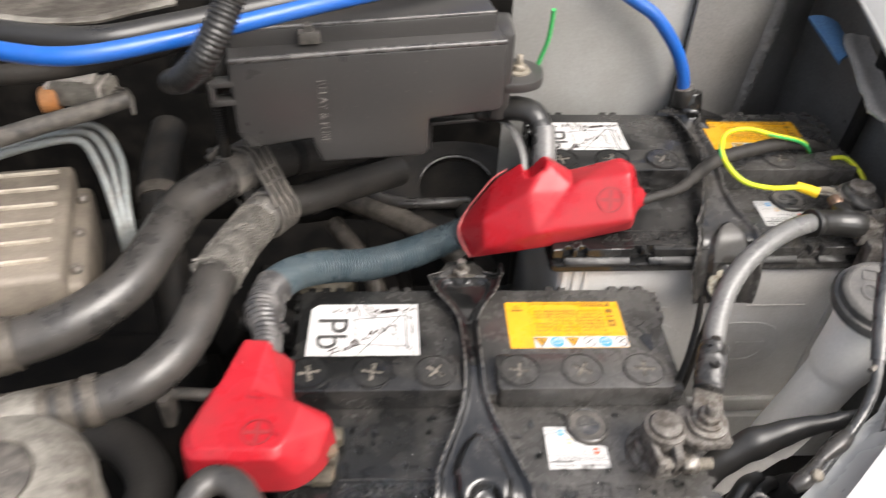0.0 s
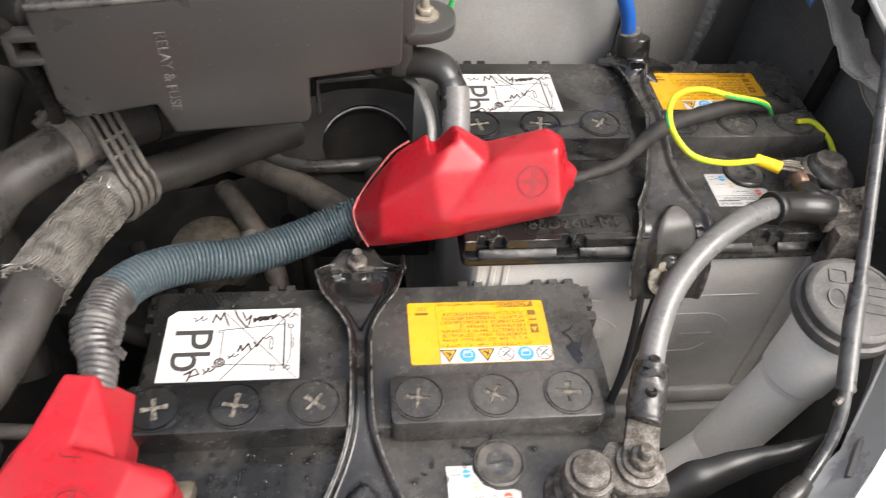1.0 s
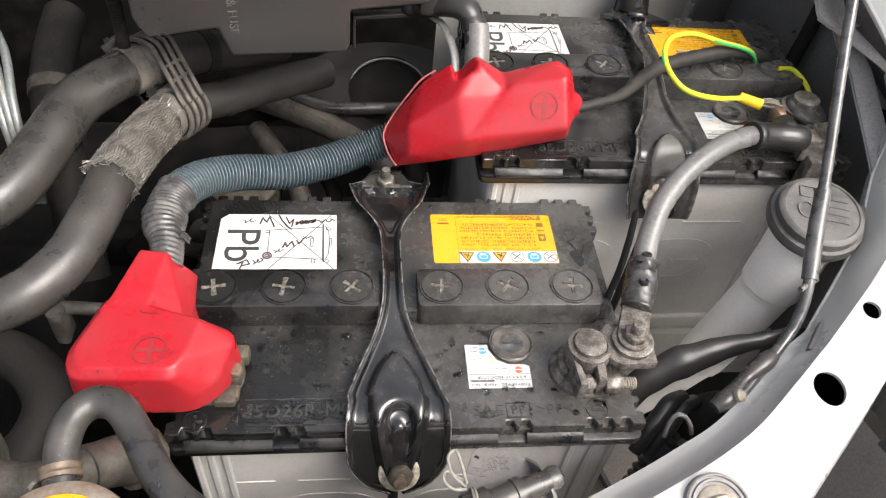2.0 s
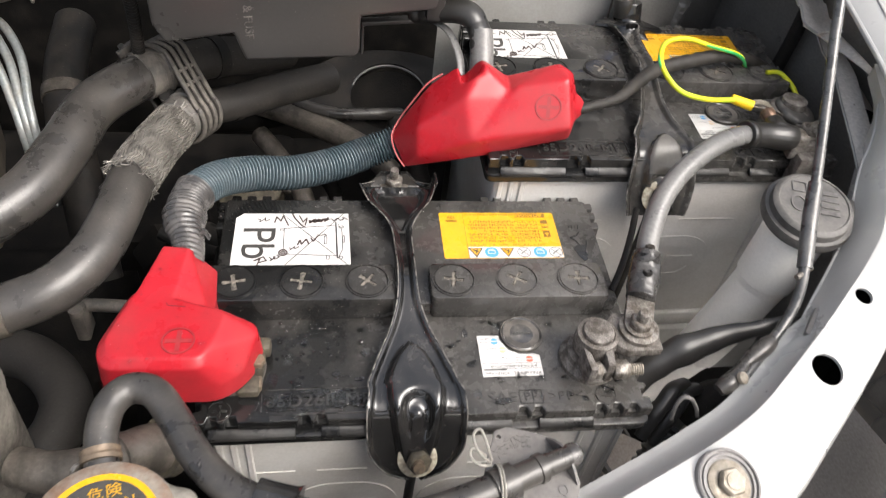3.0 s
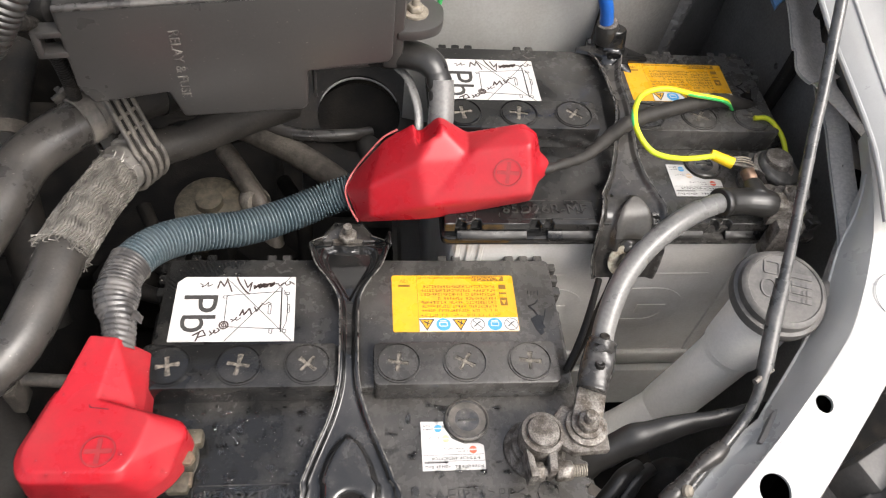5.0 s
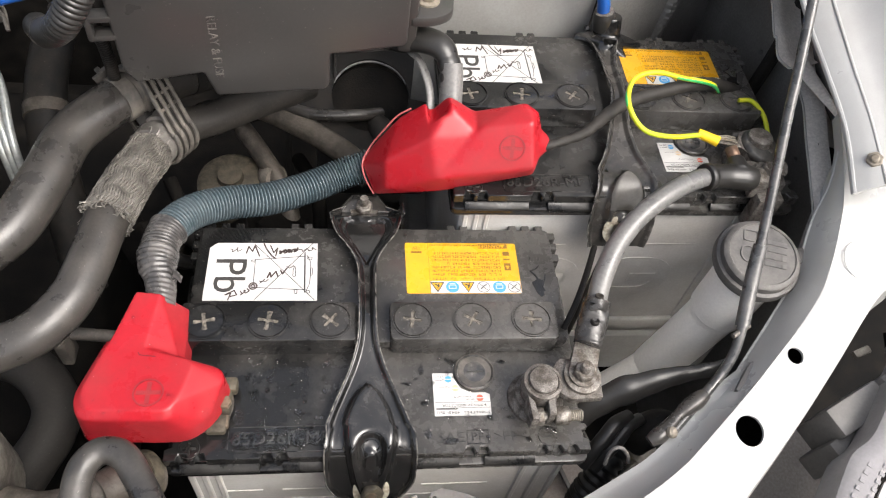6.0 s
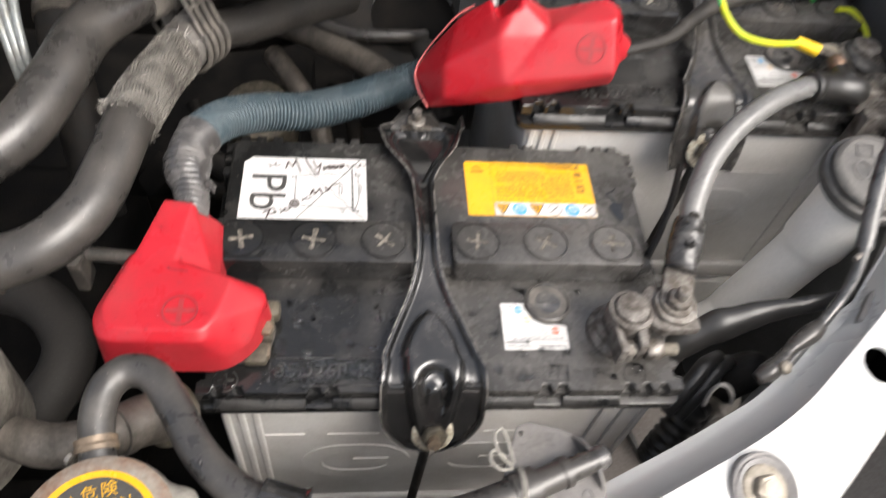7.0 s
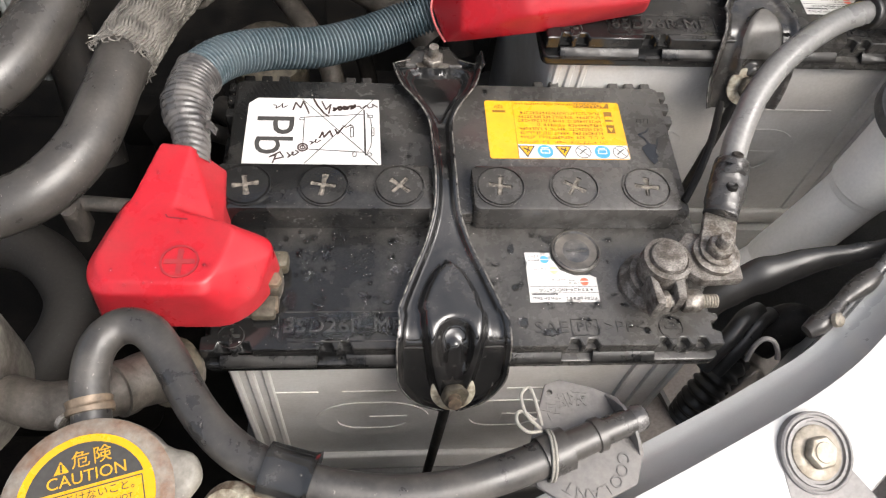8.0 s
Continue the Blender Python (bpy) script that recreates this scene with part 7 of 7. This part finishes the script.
solo("loom_sleeve", tube([(-0.050, 0.195, 0.170), (-0.046, 0.222, 0.150), (-0.047, 0.237, 0.120), (-0.050, 0.248, 0.095), (-0.054, 0.258, 0.068)], 0.0038, sub=40, seg=12, wave=lambda s: 0.0007 * abs(math.sin(s * math.pi / 0.003))), DARK, "thin black loom sleeve beside the relay box", "conduit", "loom sleeves")
solo("wiring_boot", lathe([(0.012, 0), (0.016, 0.01), (0.016, 0.035), (0.012, 0.045), (0.004, 0.05)], (-0.072, 0.262, 0.135), (30, 70, 0), 20), DARK, "black rubber wiring boot beside the relay box", "boot")

# engine parts to the left
eng = thing("cast_cover", (-0.16, 0.17, 0.0), "ribbed cast aluminium engine cover, brown with oil", "engine cover")
EM = pose(-0.200, 0.200, 0.058, 0, 4, 15)
part("body", moved(join(box(-0.085, 0.045, -0.075, 0.055, -0.05, 0.0, 0.005, 3), box(-0.08, 0.056, -0.070, 0.046, -0.07, -0.014, 0.006, 3)), EM), COVERM, eng)
for k in range(6):
    part("rib", moved(box(-0.075, 0.036, -0.0010, 0.0010, -0.001, 0.0030, 0.0006, 1), EM @ pose(0, -0.058 + 0.0203 * k, 0)), RIBM, eng)
for k in range(3):
    part("screw", moved(lathe([(0.004, 0), (0.004, 0.003), (0.0025, 0.005)], (0.050, -0.055 + 0.04 * k, -0.014), seg=14), EM), STEEL, eng)
PIPEM = mat("pale_zinc_pipe", (0.22, 0.235, 0.228), 0.42, metal=0.35, dirt=(0.20, 0.195, 0.18), amount=0.4, scale=90, bump=0.1)
for k in range(3):
    solo("metal_pipe", tube([(-0.225, 0.250 + 0.011 * k, 0.068), (-0.190, 0.259 + 0.011 * k, 0.075), (-0.160 + 0.003 * k, 0.262 + 0.010 * k, 0.077), (-0.145 + 0.006 * k, 0.248 + 0.006 * k, 0.064), (-0.134 + 0.005 * k, 0.228, 0.042), (-0.128 + 0.004 * k, 0.214, 0.022), (-0.127 + 0.004 * k, 0.208, -0.03)], 0.0030, seg=12), PIPEM, "thin pale grey steel pipe over the engine cover", "pipe", "engine pipes")
cn = thing("sensor_connector", (-0.165, 0.285, 0.085), "dusty grey sensor plug with an orange ring", "connector")
part("plug", moved(box(-0.024, 0.024, -0.011, 0.011, -0.009, 0.009, 0.003), pose(-0.160, 0.292, 0.102, 0, 0, -4)), OXIDE, cn)
part("lock_tab", moved(join(box(-0.016, 0.010, -0.004, 0.004, 0.008, 0.0115, 0.001), box(0.006, 0.012, -0.006, 0.006, 0.008, 0.0130, 0.001), box(-0.022, -0.019, -0.0115, 0.0115, -0.0095, 0.0095, 0.001), box(0.016, 0.019, -0.0115, 0.0115, -0.0095, 0.0095, 0.001)), pose(-0.160, 0.292, 0.102, 0, 0, -4)), TANP, cn, "dusty brown locking tab")
for k in range(2):
    part("wire", tube([(-0.137, 0.288 + 0.006 * k, 0.103), (-0.128, 0.284 + 0.006 * k, 0.104), (-0.122, 0.278 + 0.005 * k, 0.101), (-0.118, 0.270, 0.095)], 0.0013, seg=8), DUSTY, cn)
part("ring", lathe([(0.009, 0), (0.0105, 0.002), (0.0105, 0.010), (0.009, 0.012)], (-0.188, 0.284, 0.098), (0, 90, 10), 20), mat("orange_seal", (0.42, 0.17, 0.05), 0.6, dirt=(0.25, 0.13, 0.06)), cn, "faded orange seal ring")
part("lead", tube([(-0.125, 0.284, 0.100), (-0.15, 0.268, 0.098), (-0.185, 0.250, 0.095), (-0.23, 0.225, 0.09)], 0.0068, seg=14), DUSTY, cn)
bkh = thing("black_hose", (-0.11, 0.25, -0.02), "black hose going down behind the coolant hoses", "hose")
part("pipe", tube([(-0.120, 0.34, 0.04), (-0.118, 0.29, 0.03), (-0.112, 0.25, 0.01), (-0.100, 0.21, -0.02), (-0.09, 0.17, -0.07)], 0.0150, seg=20), DARK, bkh)
part("hose_clip", tube([(-0.1165, 0.275, 0.0235), (-0.1150, 0.266, 0.0195)], 0.0164, sub=2, seg=22), OILY, bkh)
th = thing("thermostat_housing", (-0.11, 0.03, -0.02), "pale oxidised cast thermostat housing", "housing")
part("dome", moved(lathe([(0.045, -0.06), (0.047, 0.0), (0.043, 0.014), (0.034, 0.022), (0.02, 0.025), (0.0, 0.026)], (0, 0, 0), (0, 0, 0), 36), pose(-0.129, -0.003, 0.022)), OXIDE, th)
part("rim", moved(lathe([(0.046, 0.0), (0.0485, 0.004), (0.0480, 0.012), (0.0450, 0.020), (0.0400, 0.0245), (0.0300, 0.0268), (0.0235, 0.0272), (0.0220, 0.0230)], seg=44), pose(-0.129, -0.003, 0.022)), OXIDE, th, "pale broad rim")
part("lid_disc", moved(lathe([(0.0218, 0.0180), (0.0218, 0.0272), (0.0200, 0.0280), (0.0130, 0.0284), (0.0, 0.0286)], seg=40), pose(-0.129, -0.003, 0.022)), DUSTY, th, "dark grey disc inside the rim")
part("outlet", tube([(-0.126, 0.050, 0.029), (-0.140, 0.044, 0.030), (-0.165, 0.028, 0.025)], 0.0165, seg=20), OXIDE, th)
part("flange", moved(box(-0.05, 0.035, -0.012, 0.012, -0.012, 0.0, 0.004), pose(-0.150, 0.070, 0.016, 0, 0, 15)), OILY, th)
we = thing("water_elbow", (-0.04, -0.02, -0.01), "dirty cast metal elbow under the overflow hose", "pipe")
part("elbow", tube([(-0.075, -0.020, 0.006), (-0.055, -0.026, 0.010), (-0.034, -0.020, 0.006), (-0.020, -0.008, -0.004), (-0.006, 0.002, -0.02)], [0.010, 0.0105, 0.0105, 0.013, 0.013], seg=20), OILY, we)
part("bead", tube([(-0.0300, -0.0175, 0.0045), (-0.0262, -0.0140, 0.0015)], 0.0128, sub=2, seg=22), OILY, we)
part("flange", tube([(-0.0130, -0.0030, -0.0100), (-0.0090, 0.0000, -0.0150)], 0.0165, sub=2, seg=22), CORRODED, we)
bhs = thing("bottom_hose", (-0.11, 0.06, -0.115), "fat black hose curling under the red cover", "hose")
part("pipe", tube([(-0.190, 0.118, -0.090), (-0.164, 0.124, -0.092), (-0.150, 0.125, -0.094), (-0.131, 0.119, -0.095), (-0.114, 0.105, -0.096), (-0.102, 0.085, -0.098), (-0.102, 0.065, -0.100), (-0.110, 0.047, -0.103), (-0.118, 0.033, -0.108), (-0.126, 0.020, -0.114)], 0.0168, sub=8, seg=24), CURL, bhs)
part("hose_clip", tube([(-0.1660, 0.1235, -0.0918), (-0.1590, 0.1248, -0.0926)], 0.0178, sub=2, seg=24), CLIPM, bhs, "brown wire spring clip")
solo("steel_pipe", tube([(-0.10, 0.097, -0.010), (-0.07, 0.096, -0.010), (-0.046, 0.094, -0.010), (0.0, 0.090, -0.010)], 0.0042, seg=12), DUSTY, "thin steel pipe behind the red cover", "pipe")
solo("pipe_bracket", join(box(-0.078, -0.070, 0.083, 0.098, -0.03, -0.006, 0.002), lathe([(0.004, 0), (0.004, 0.004)], (-0.074, 0.086, -0.006), seg=12)), DUSTY, "grey steel bracket on the thin pipe", "bracket")

# engine depths behind the front battery
gd = thing("engine_block", (0.0, 0.40, -0.40), "greasy engine parts deep in the bay, blackened in place of shade", "engine")
# depths blackened by colour to look like unlit gaps
part("block", box(-0.42, 0.03, 0.375, 0.62, -0.42, -0.27, 0.02, 3), GRIMY_SHADE, gd)
part("step", box(-0.40, -0.12, 0.10, 0.34, -0.42, -0.20, 0.02, 3), GRIMY_SHADE, gd)
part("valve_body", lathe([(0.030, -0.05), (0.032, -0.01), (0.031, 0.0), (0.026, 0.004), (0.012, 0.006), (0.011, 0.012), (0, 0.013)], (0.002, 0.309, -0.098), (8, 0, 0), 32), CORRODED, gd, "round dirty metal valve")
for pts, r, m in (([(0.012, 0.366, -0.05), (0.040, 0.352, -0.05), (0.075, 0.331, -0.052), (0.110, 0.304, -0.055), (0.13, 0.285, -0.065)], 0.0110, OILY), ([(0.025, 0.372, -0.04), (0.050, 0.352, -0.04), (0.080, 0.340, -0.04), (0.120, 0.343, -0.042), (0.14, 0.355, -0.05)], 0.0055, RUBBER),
                  ([(0.01, 0.36, -0.08), (0.03, 0.330, -0.085), (0.05, 0.300, -0.10), (0.06, 0.27, -0.13)], 0.009, OILY), ([(-0.06, 0.36, -0.06), (-0.03, 0.35, -0.06), (0.01, 0.37, -0.07), (0.03, 0.39, -0.08)], 0.010, GRIMY_SHADE),
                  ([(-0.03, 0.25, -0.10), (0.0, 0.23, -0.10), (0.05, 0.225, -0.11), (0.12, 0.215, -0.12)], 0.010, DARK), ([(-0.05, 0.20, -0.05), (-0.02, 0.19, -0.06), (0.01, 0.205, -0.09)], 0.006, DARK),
                  ([(0.06, 0.36, -0.12), (0.08, 0.31, -0.11), (0.085, 0.27, -0.13)], 0.007, GRIMY_SHADE), ([(-0.045, 0.285, -0.07), (-0.035, 0.265, -0.08), (-0.028, 0.25, -0.11)], 0.006, GRIMY_SHADE)):
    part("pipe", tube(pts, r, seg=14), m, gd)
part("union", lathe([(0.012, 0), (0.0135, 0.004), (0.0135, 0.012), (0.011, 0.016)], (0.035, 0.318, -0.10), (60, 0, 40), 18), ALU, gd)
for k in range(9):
    part("bracket", moved(box(-0.02, 0.02, -0.012, 0.012, -0.02, 0.02, 0.004), pose(-0.10 + 0.03 * k, 0.28 - 0.012 * (k % 4), -0.15 + 0.014 * (k % 3), 20 * k, 33 * k, 47 * k)), GRIMY_SHADE, gd)

# ---- radiator cap, overflow hose and coolant tab ----
rcap = thing("radiator_cap", (-0.012, -0.080, 0.03), "pale metal radiator cap with yellow caution label", "radiator cap")
CM = pose(-0.0118, -0.0805, 0.0640, 2, 0, 15)
part("cap", moved(join(lathe([(0.0290, -0.012), (0.0300, -0.006), (0.0290, -0.001), (0.0265, 0.001), (0.0, 0.0015)], seg=44), bevelled(prism([(0.022, 0.017), (0.030, 0.0105), (0.0365, 0.0075), (0.0375, -0.0025), (0.032, -0.007), (0.024, -0.014)], -0.010, 0.0, 0), 0.004, 3),
                   bevelled(prism([(-0.022, 0.014), (-0.035, 0.008), (-0.042, 0.003), (-0.0420, -0.006), (-0.036, -0.010), (-0.024, -0.016)], -0.010, 0.0, 0), 0.004, 3)), CM), OXIDE, rcap)
part("rust_stain", moved(lathe([(0.0224, 0.0010), (0.0226, 0.0018), (0.0262, 0.0015), (0.0285, 0.0002)], seg=60), CM), RUSTED, rcap, "brown rust creeping round the label")
lab = part("caution_label", moved(prism(circle_pts(0, 0, 0.0225, 48), 0.0014, 0.0018), CM), CAPYEL, rcap, "round yellow caution label")
half = [(0.0198 * math.cos(radians(a)), 0.0198 * math.sin(radians(a))) for a in range(14, 167, 8)]
part("black_field", moved(prism(half, 0.0018, 0.0019), CM), INK, lab)
part("caution_word", moved(join(words("CAUTION", 0.0058, pose(0.001, 0.0078, 0.0020), 0.00005), words("\u5371\u967a", 0.0064, pose(0.003, 0.0138, 0.0020), 0.00005, 1.2), prism([(-0.0095, 0.0108), (-0.0045, 0.0108), (-0.0070, 0.0152)], 0.0019, 0.00200)), CM), CAPYEL, lab, "yellow caution lettering")
part("exclamation", moved(join(stroke([(-0.0070, 0.0138), (-0.0070, 0.0124)], 0.0007, 0.0020), stroke([(-0.0070, 0.0117), (-0.0070, 0.0114)], 0.0007, 0.0020)), CM), INK, lab)
part("small_print", moved(join(stroke(rounded(-0.0185, 0.0185, -0.0125, 0.0035, 0.0003, 2), 0.0004, 0.0018, closed=True), words("\u71b1\u3044\u6642\u3042\u3051\u306a\u3044\u3053\u3068\u3002", 0.0036, pose(0, 0.0010, 0.0019), 0.00005),
                               words("NEVER OPEN WHEN HOT.", 0.0026, pose(0, -0.0028, 0.0019), 0.00005), words("NE PAS OUVRIR A CHAUD.", 0.0026, pose(0, -0.0062, 0.0019), 0.00005)), CM), INK, lab)
part("filler_neck", lathe([(0.022, -0.06), (0.022, 0), (0.026, 0.004)], (-0.0118, -0.0805, 0.045), seg=32), OXIDE, rcap)
part("spout", tube([(-0.0150, -0.062, 0.0490), (-0.0195, -0.0500, 0.0530), (-0.0215, -0.0420, 0.0560)], 0.0068, seg=16), OXIDE, rcap)
oh = thing("overflow_hose", (0.02, -0.05, 0.04), "black rubber overflow hose bent over the radiator", "hose")
part("hose", tube([(-0.0195, -0.0500, 0.0530), (-0.0220, -0.0330, 0.0580), (-0.0200, -0.0205, 0.0605), (-0.0125, -0.0135, 0.0612), (-0.0020, -0.0160, 0.0612), (0.0080, -0.0290, 0.0610), (0.0195, -0.0475, 0.0605), (0.0320, -0.0610, 0.0600), (0.0460, -0.0695, 0.0590), (0.0680, -0.0765, 0.0570), (0.0900, -0.0795, 0.0555), (0.1120, -0.0785, 0.0550), (0.1320, -0.0735, 0.0550), (0.1500, -0.0675, 0.0555)],
                     0.0072, sub=8, seg=18), OVERM, oh)
part("clip_ring", tube([(-0.0203, -0.0462, 0.0543), (-0.0207, -0.0443, 0.0548), (-0.0209, -0.0436, 0.0550), (-0.0215, -0.0412, 0.0556)], [0.0086, 0.0088, 0.0082, 0.0086], sub=4, seg=20), CLIPM, oh, "brown spring clip")
part("clip_ear", lathe([(0.003, -0.001), (0.003, 0.001)], (-0.0300, -0.0490, 0.0540), (90, 0, 60), 12), STEEL, oh)
part("holder", join(tube([(0.0455, -0.0697, 0.0592), (0.0475, -0.0703, 0.0590), (0.0540, -0.0722, 0.0585), (0.0605, -0.0742, 0.0579), (0.0630, -0.0750, 0.0577)], [0.0098, 0.0100, 0.0100, 0.0104, 0.0116], sub=4, seg=28), box(0.0440, 0.0600, -0.0880, -0.0640, 0.040, 0.050, 0.002)), GLOSS, oh, "glossy black hose holder")
solo("clamp_rusty", join(lathe([(0.013, 0), (0.015, 0.003), (0.015, 0.008), (0.012, 0.011), (0.006, 0.011), (0.006, 0.004)], (0.036, -0.0840, 0.038), (10, -30, 0), 24)), RUST, "rusty round metal fitting beside the radiator cap", "fitting")
tab = thing("coolant_tab", (0.155, -0.065, 0.04), "dark grey rubber coolant cap flap lying by the hose", "cap")
TO = [(0.1540, -0.0365), (0.1600, -0.0345), (0.1730, -0.0380), (0.1830, -0.0425), (0.1890, -0.0510), (0.1900, -0.0650), (0.1850, -0.0775), (0.1700, -0.0840), (0.1560, -0.0840), (0.1460, -0.0770), (0.1440, -0.0640), (0.1490, -0.0500)]
part("flap", cut(prism(TO, 0.0485, 0.0510, 0.0006), lathe([(0.0013, -0.02), (0.0013, 0.02)], (0.1555, -0.0400, 0.05), seg=12)), TAB, tab)
part("raised_word", join(*[words(c, 0.0066, pose(0.1665 + 0.0145 * math.cos(radians(a)), -0.0660 + 0.0145 * math.sin(radians(a)), 0.0511, 0, 0, a - 90), 0.0003) for c, a in zip("COOLANT", range(-5, -131, -20))]), TAB, tab)
part("raised_sign", join(words("\u51b7", 0.0074, pose(0.1555, -0.0478, 0.0511, 0, 0, 40), 0.0003), words("\u5374", 0.0074, pose(0.1610, -0.0440, 0.0511, 0, 0, 15), 0.0003), words("\u6db2", 0.0074, pose(0.1670, -0.0432, 0.0511, 0, 0, -5), 0.0003)), TAB, tab)
part("nozzle", tube([(0.1480, -0.0683, 0.0556), (0.1580, -0.0645, 0.0560), (0.1586, -0.0643, 0.0560), (0.1690, -0.0603, 0.0563), (0.1693, -0.0602, 0.0563), (0.1722, -0.0591, 0.0564), (0.1725, -0.0590, 0.0564), (0.1850, -0.0545, 0.0566)], [0.0084, 0.0084, 0.0062, 0.0060, 0.0068, 0.0068, 0.0054, 0.0052], seg=20, raw=True), RUBBER, tab)
part("lip", sheet([[(0.1790 + 0.0017 * k, -0.0410 - 0.0042 * k, 0.051 + 0.010 * v * math.sin(k / 6 * math.pi)) for v in (0, 0.5, 1)] for k in range(7)], 0.0012), TAB, tab)
part("tip", lathe([(0.0052, 0), (0.0056, 0.002), (0.0050, 0.005), (0.003, 0.0066), (0, 0.007)], (0.1850, -0.0545, 0.0566), (0, 90, 20), 16), TAPE, tab)
tie = thing("string_tie", (0.15, -0.066, 0.06), "straw-coloured string tied round the hose", "string")
part("winding", tube([(0.1500 + 0.0012 * a / 6, -0.0670 + 0.0095 * math.cos(a), 0.0556 + 0.0095 * math.sin(a)) for a in np.linspace(0, 4 * math.pi, 30)], 0.0006, sub=2, seg=6), TIE, tie)
part("loop", tube([(0.1480, -0.0580, 0.0600), (0.1425, -0.0535, 0.0630), (0.1410, -0.0460, 0.0640), (0.1445, -0.0430, 0.0640), (0.1465, -0.0480, 0.0630), (0.1485, -0.0570, 0.0605)], 0.0007, sub=6, seg=8), TIE, tie)
part("loop", tube([(0.1480, -0.0590, 0.0600), (0.1420, -0.0600, 0.0630), (0.1385, -0.0560, 0.0630), (0.1400, -0.0520, 0.0630), (0.1460, -0.0550, 0.0615)], 0.0007, sub=6, seg=8), TIE, tie)

# ---- rain drops on the front battery and its clamp ----
drops = []
for k in range(1900):
    x, y = rnd.uniform(0.03, 0.26), rnd.uniform(0.008, 0.072) if k % 3 else rnd.uniform(0.104, 0.166)
    if rnd.random() < (x - 0.03) / 0.20 or (0.104 < y < 0.162 and (x < 0.093 or 0.147 < x < 0.235)):
        continue
    r = 0.0003 + 0.0017 * rnd.random() ** 5
    b = bmesh.new()
    bmesh.ops.create_icosphere(b, subdivisions=1, radius=r)
    drops.append(moved(b, Matrix.Translation((x, y, 0.0001 if y < 0.075 else 0.0101)) @ Matrix.Diagonal((1, rnd.uniform(0.8, 1.5), 0.5, 1))))
for k in range(46):
    x, y = rnd.uniform(0.045, 0.255), rnd.uniform(0.006, 0.030) if k % 2 else rnd.uniform(0.030, 0.070)
    for q in range(rnd.randint(2, 5)):
        b = bmesh.new()
        bmesh.ops.create_icosphere(b, subdivisions=2, radius=rnd.uniform(0.0010, 0.0022))
        drops.append(moved(b, Matrix.Translation((x + rnd.uniform(-0.003, 0.003), y + rnd.uniform(-0.002, 0.002), 0.0001)) @ Matrix.Rotation(rnd.uniform(0, 3), 4, "Z") @ Matrix.Diagonal((1, rnd.uniform(0.5, 1.0), 0.32, 1))))
def puddle(x, y, rx, ry, seed, high=0.0009):
    """A thin film of water with an uneven rim, lying on the lid."""
    rim = []
    for a in np.linspace(0, 2 * math.pi, 60, endpoint=False):
        c, s = math.cos(a), math.sin(a)
        r = 1 + 0.38 * noise.noise(Vector((c * 1.6, s * 1.6, seed))) + 0.22 * noise.noise(Vector((c * 5, s * 5, seed + 3)))
        rim.append((x + rx * r * c, y + ry * r * s))
    return bevelled(prism(rim, 0.0001, high, 0), high * 0.45, 2)


for k, (x, y, rx, ry) in enumerate(((0.050, 0.0150, 0.0100, 0.0060), (0.067, 0.0120, 0.0080, 0.0042), (0.068, 0.0210, 0.0090, 0.0030), (0.084, 0.0160, 0.0095, 0.0065), (0.101, 0.0130, 0.0060, 0.0048), (0.044, 0.0300, 0.0030, 0.0045), (0.052, 0.0420, 0.0022, 0.0016),
                                    (0.080, 0.0330, 0.0026, 0.0018), (0.061, 0.0560, 0.0020, 0.0030), (0.096, 0.0470, 0.0018, 0.0022), (0.093, 0.0290, 0.0030, 0.0016), (0.174, 0.0110, 0.0050, 0.0022), (0.160, 0.0160, 0.0024, 0.0030), (0.158, 0.0600, 0.0020, 0.0026))):
    drops.append(puddle(x, y, rx, ry, 2.7 * k + 1))
for k in range(60):
    x, y = rnd.uniform(-0.036, 0.036), rnd.uniform(0.016, 0.088)
    spot, way = cover_tree.ray_cast(Vector((x, y, 0.10)), Vector((0, 0, -1)))[:2]
    if spot and way.z > 0.25:
        b = bmesh.new()
        bmesh.ops.create_icosphere(b, subdivisions=2, radius=0.0004 + 0.0009 * rnd.random() ** 3)
        drops.append(moved(b, Matrix.Translation(spot) @ way.to_track_quat("Z", "Y").to_matrix().to_4x4() @ Matrix.Diagonal((1, rnd.uniform(0.7, 1.3), 0.45, 1))))
solo("water_drops", join(*drops), WATER, "small rain drops lying on the battery lid and red cover", "water", kind="stuff", angle=180)
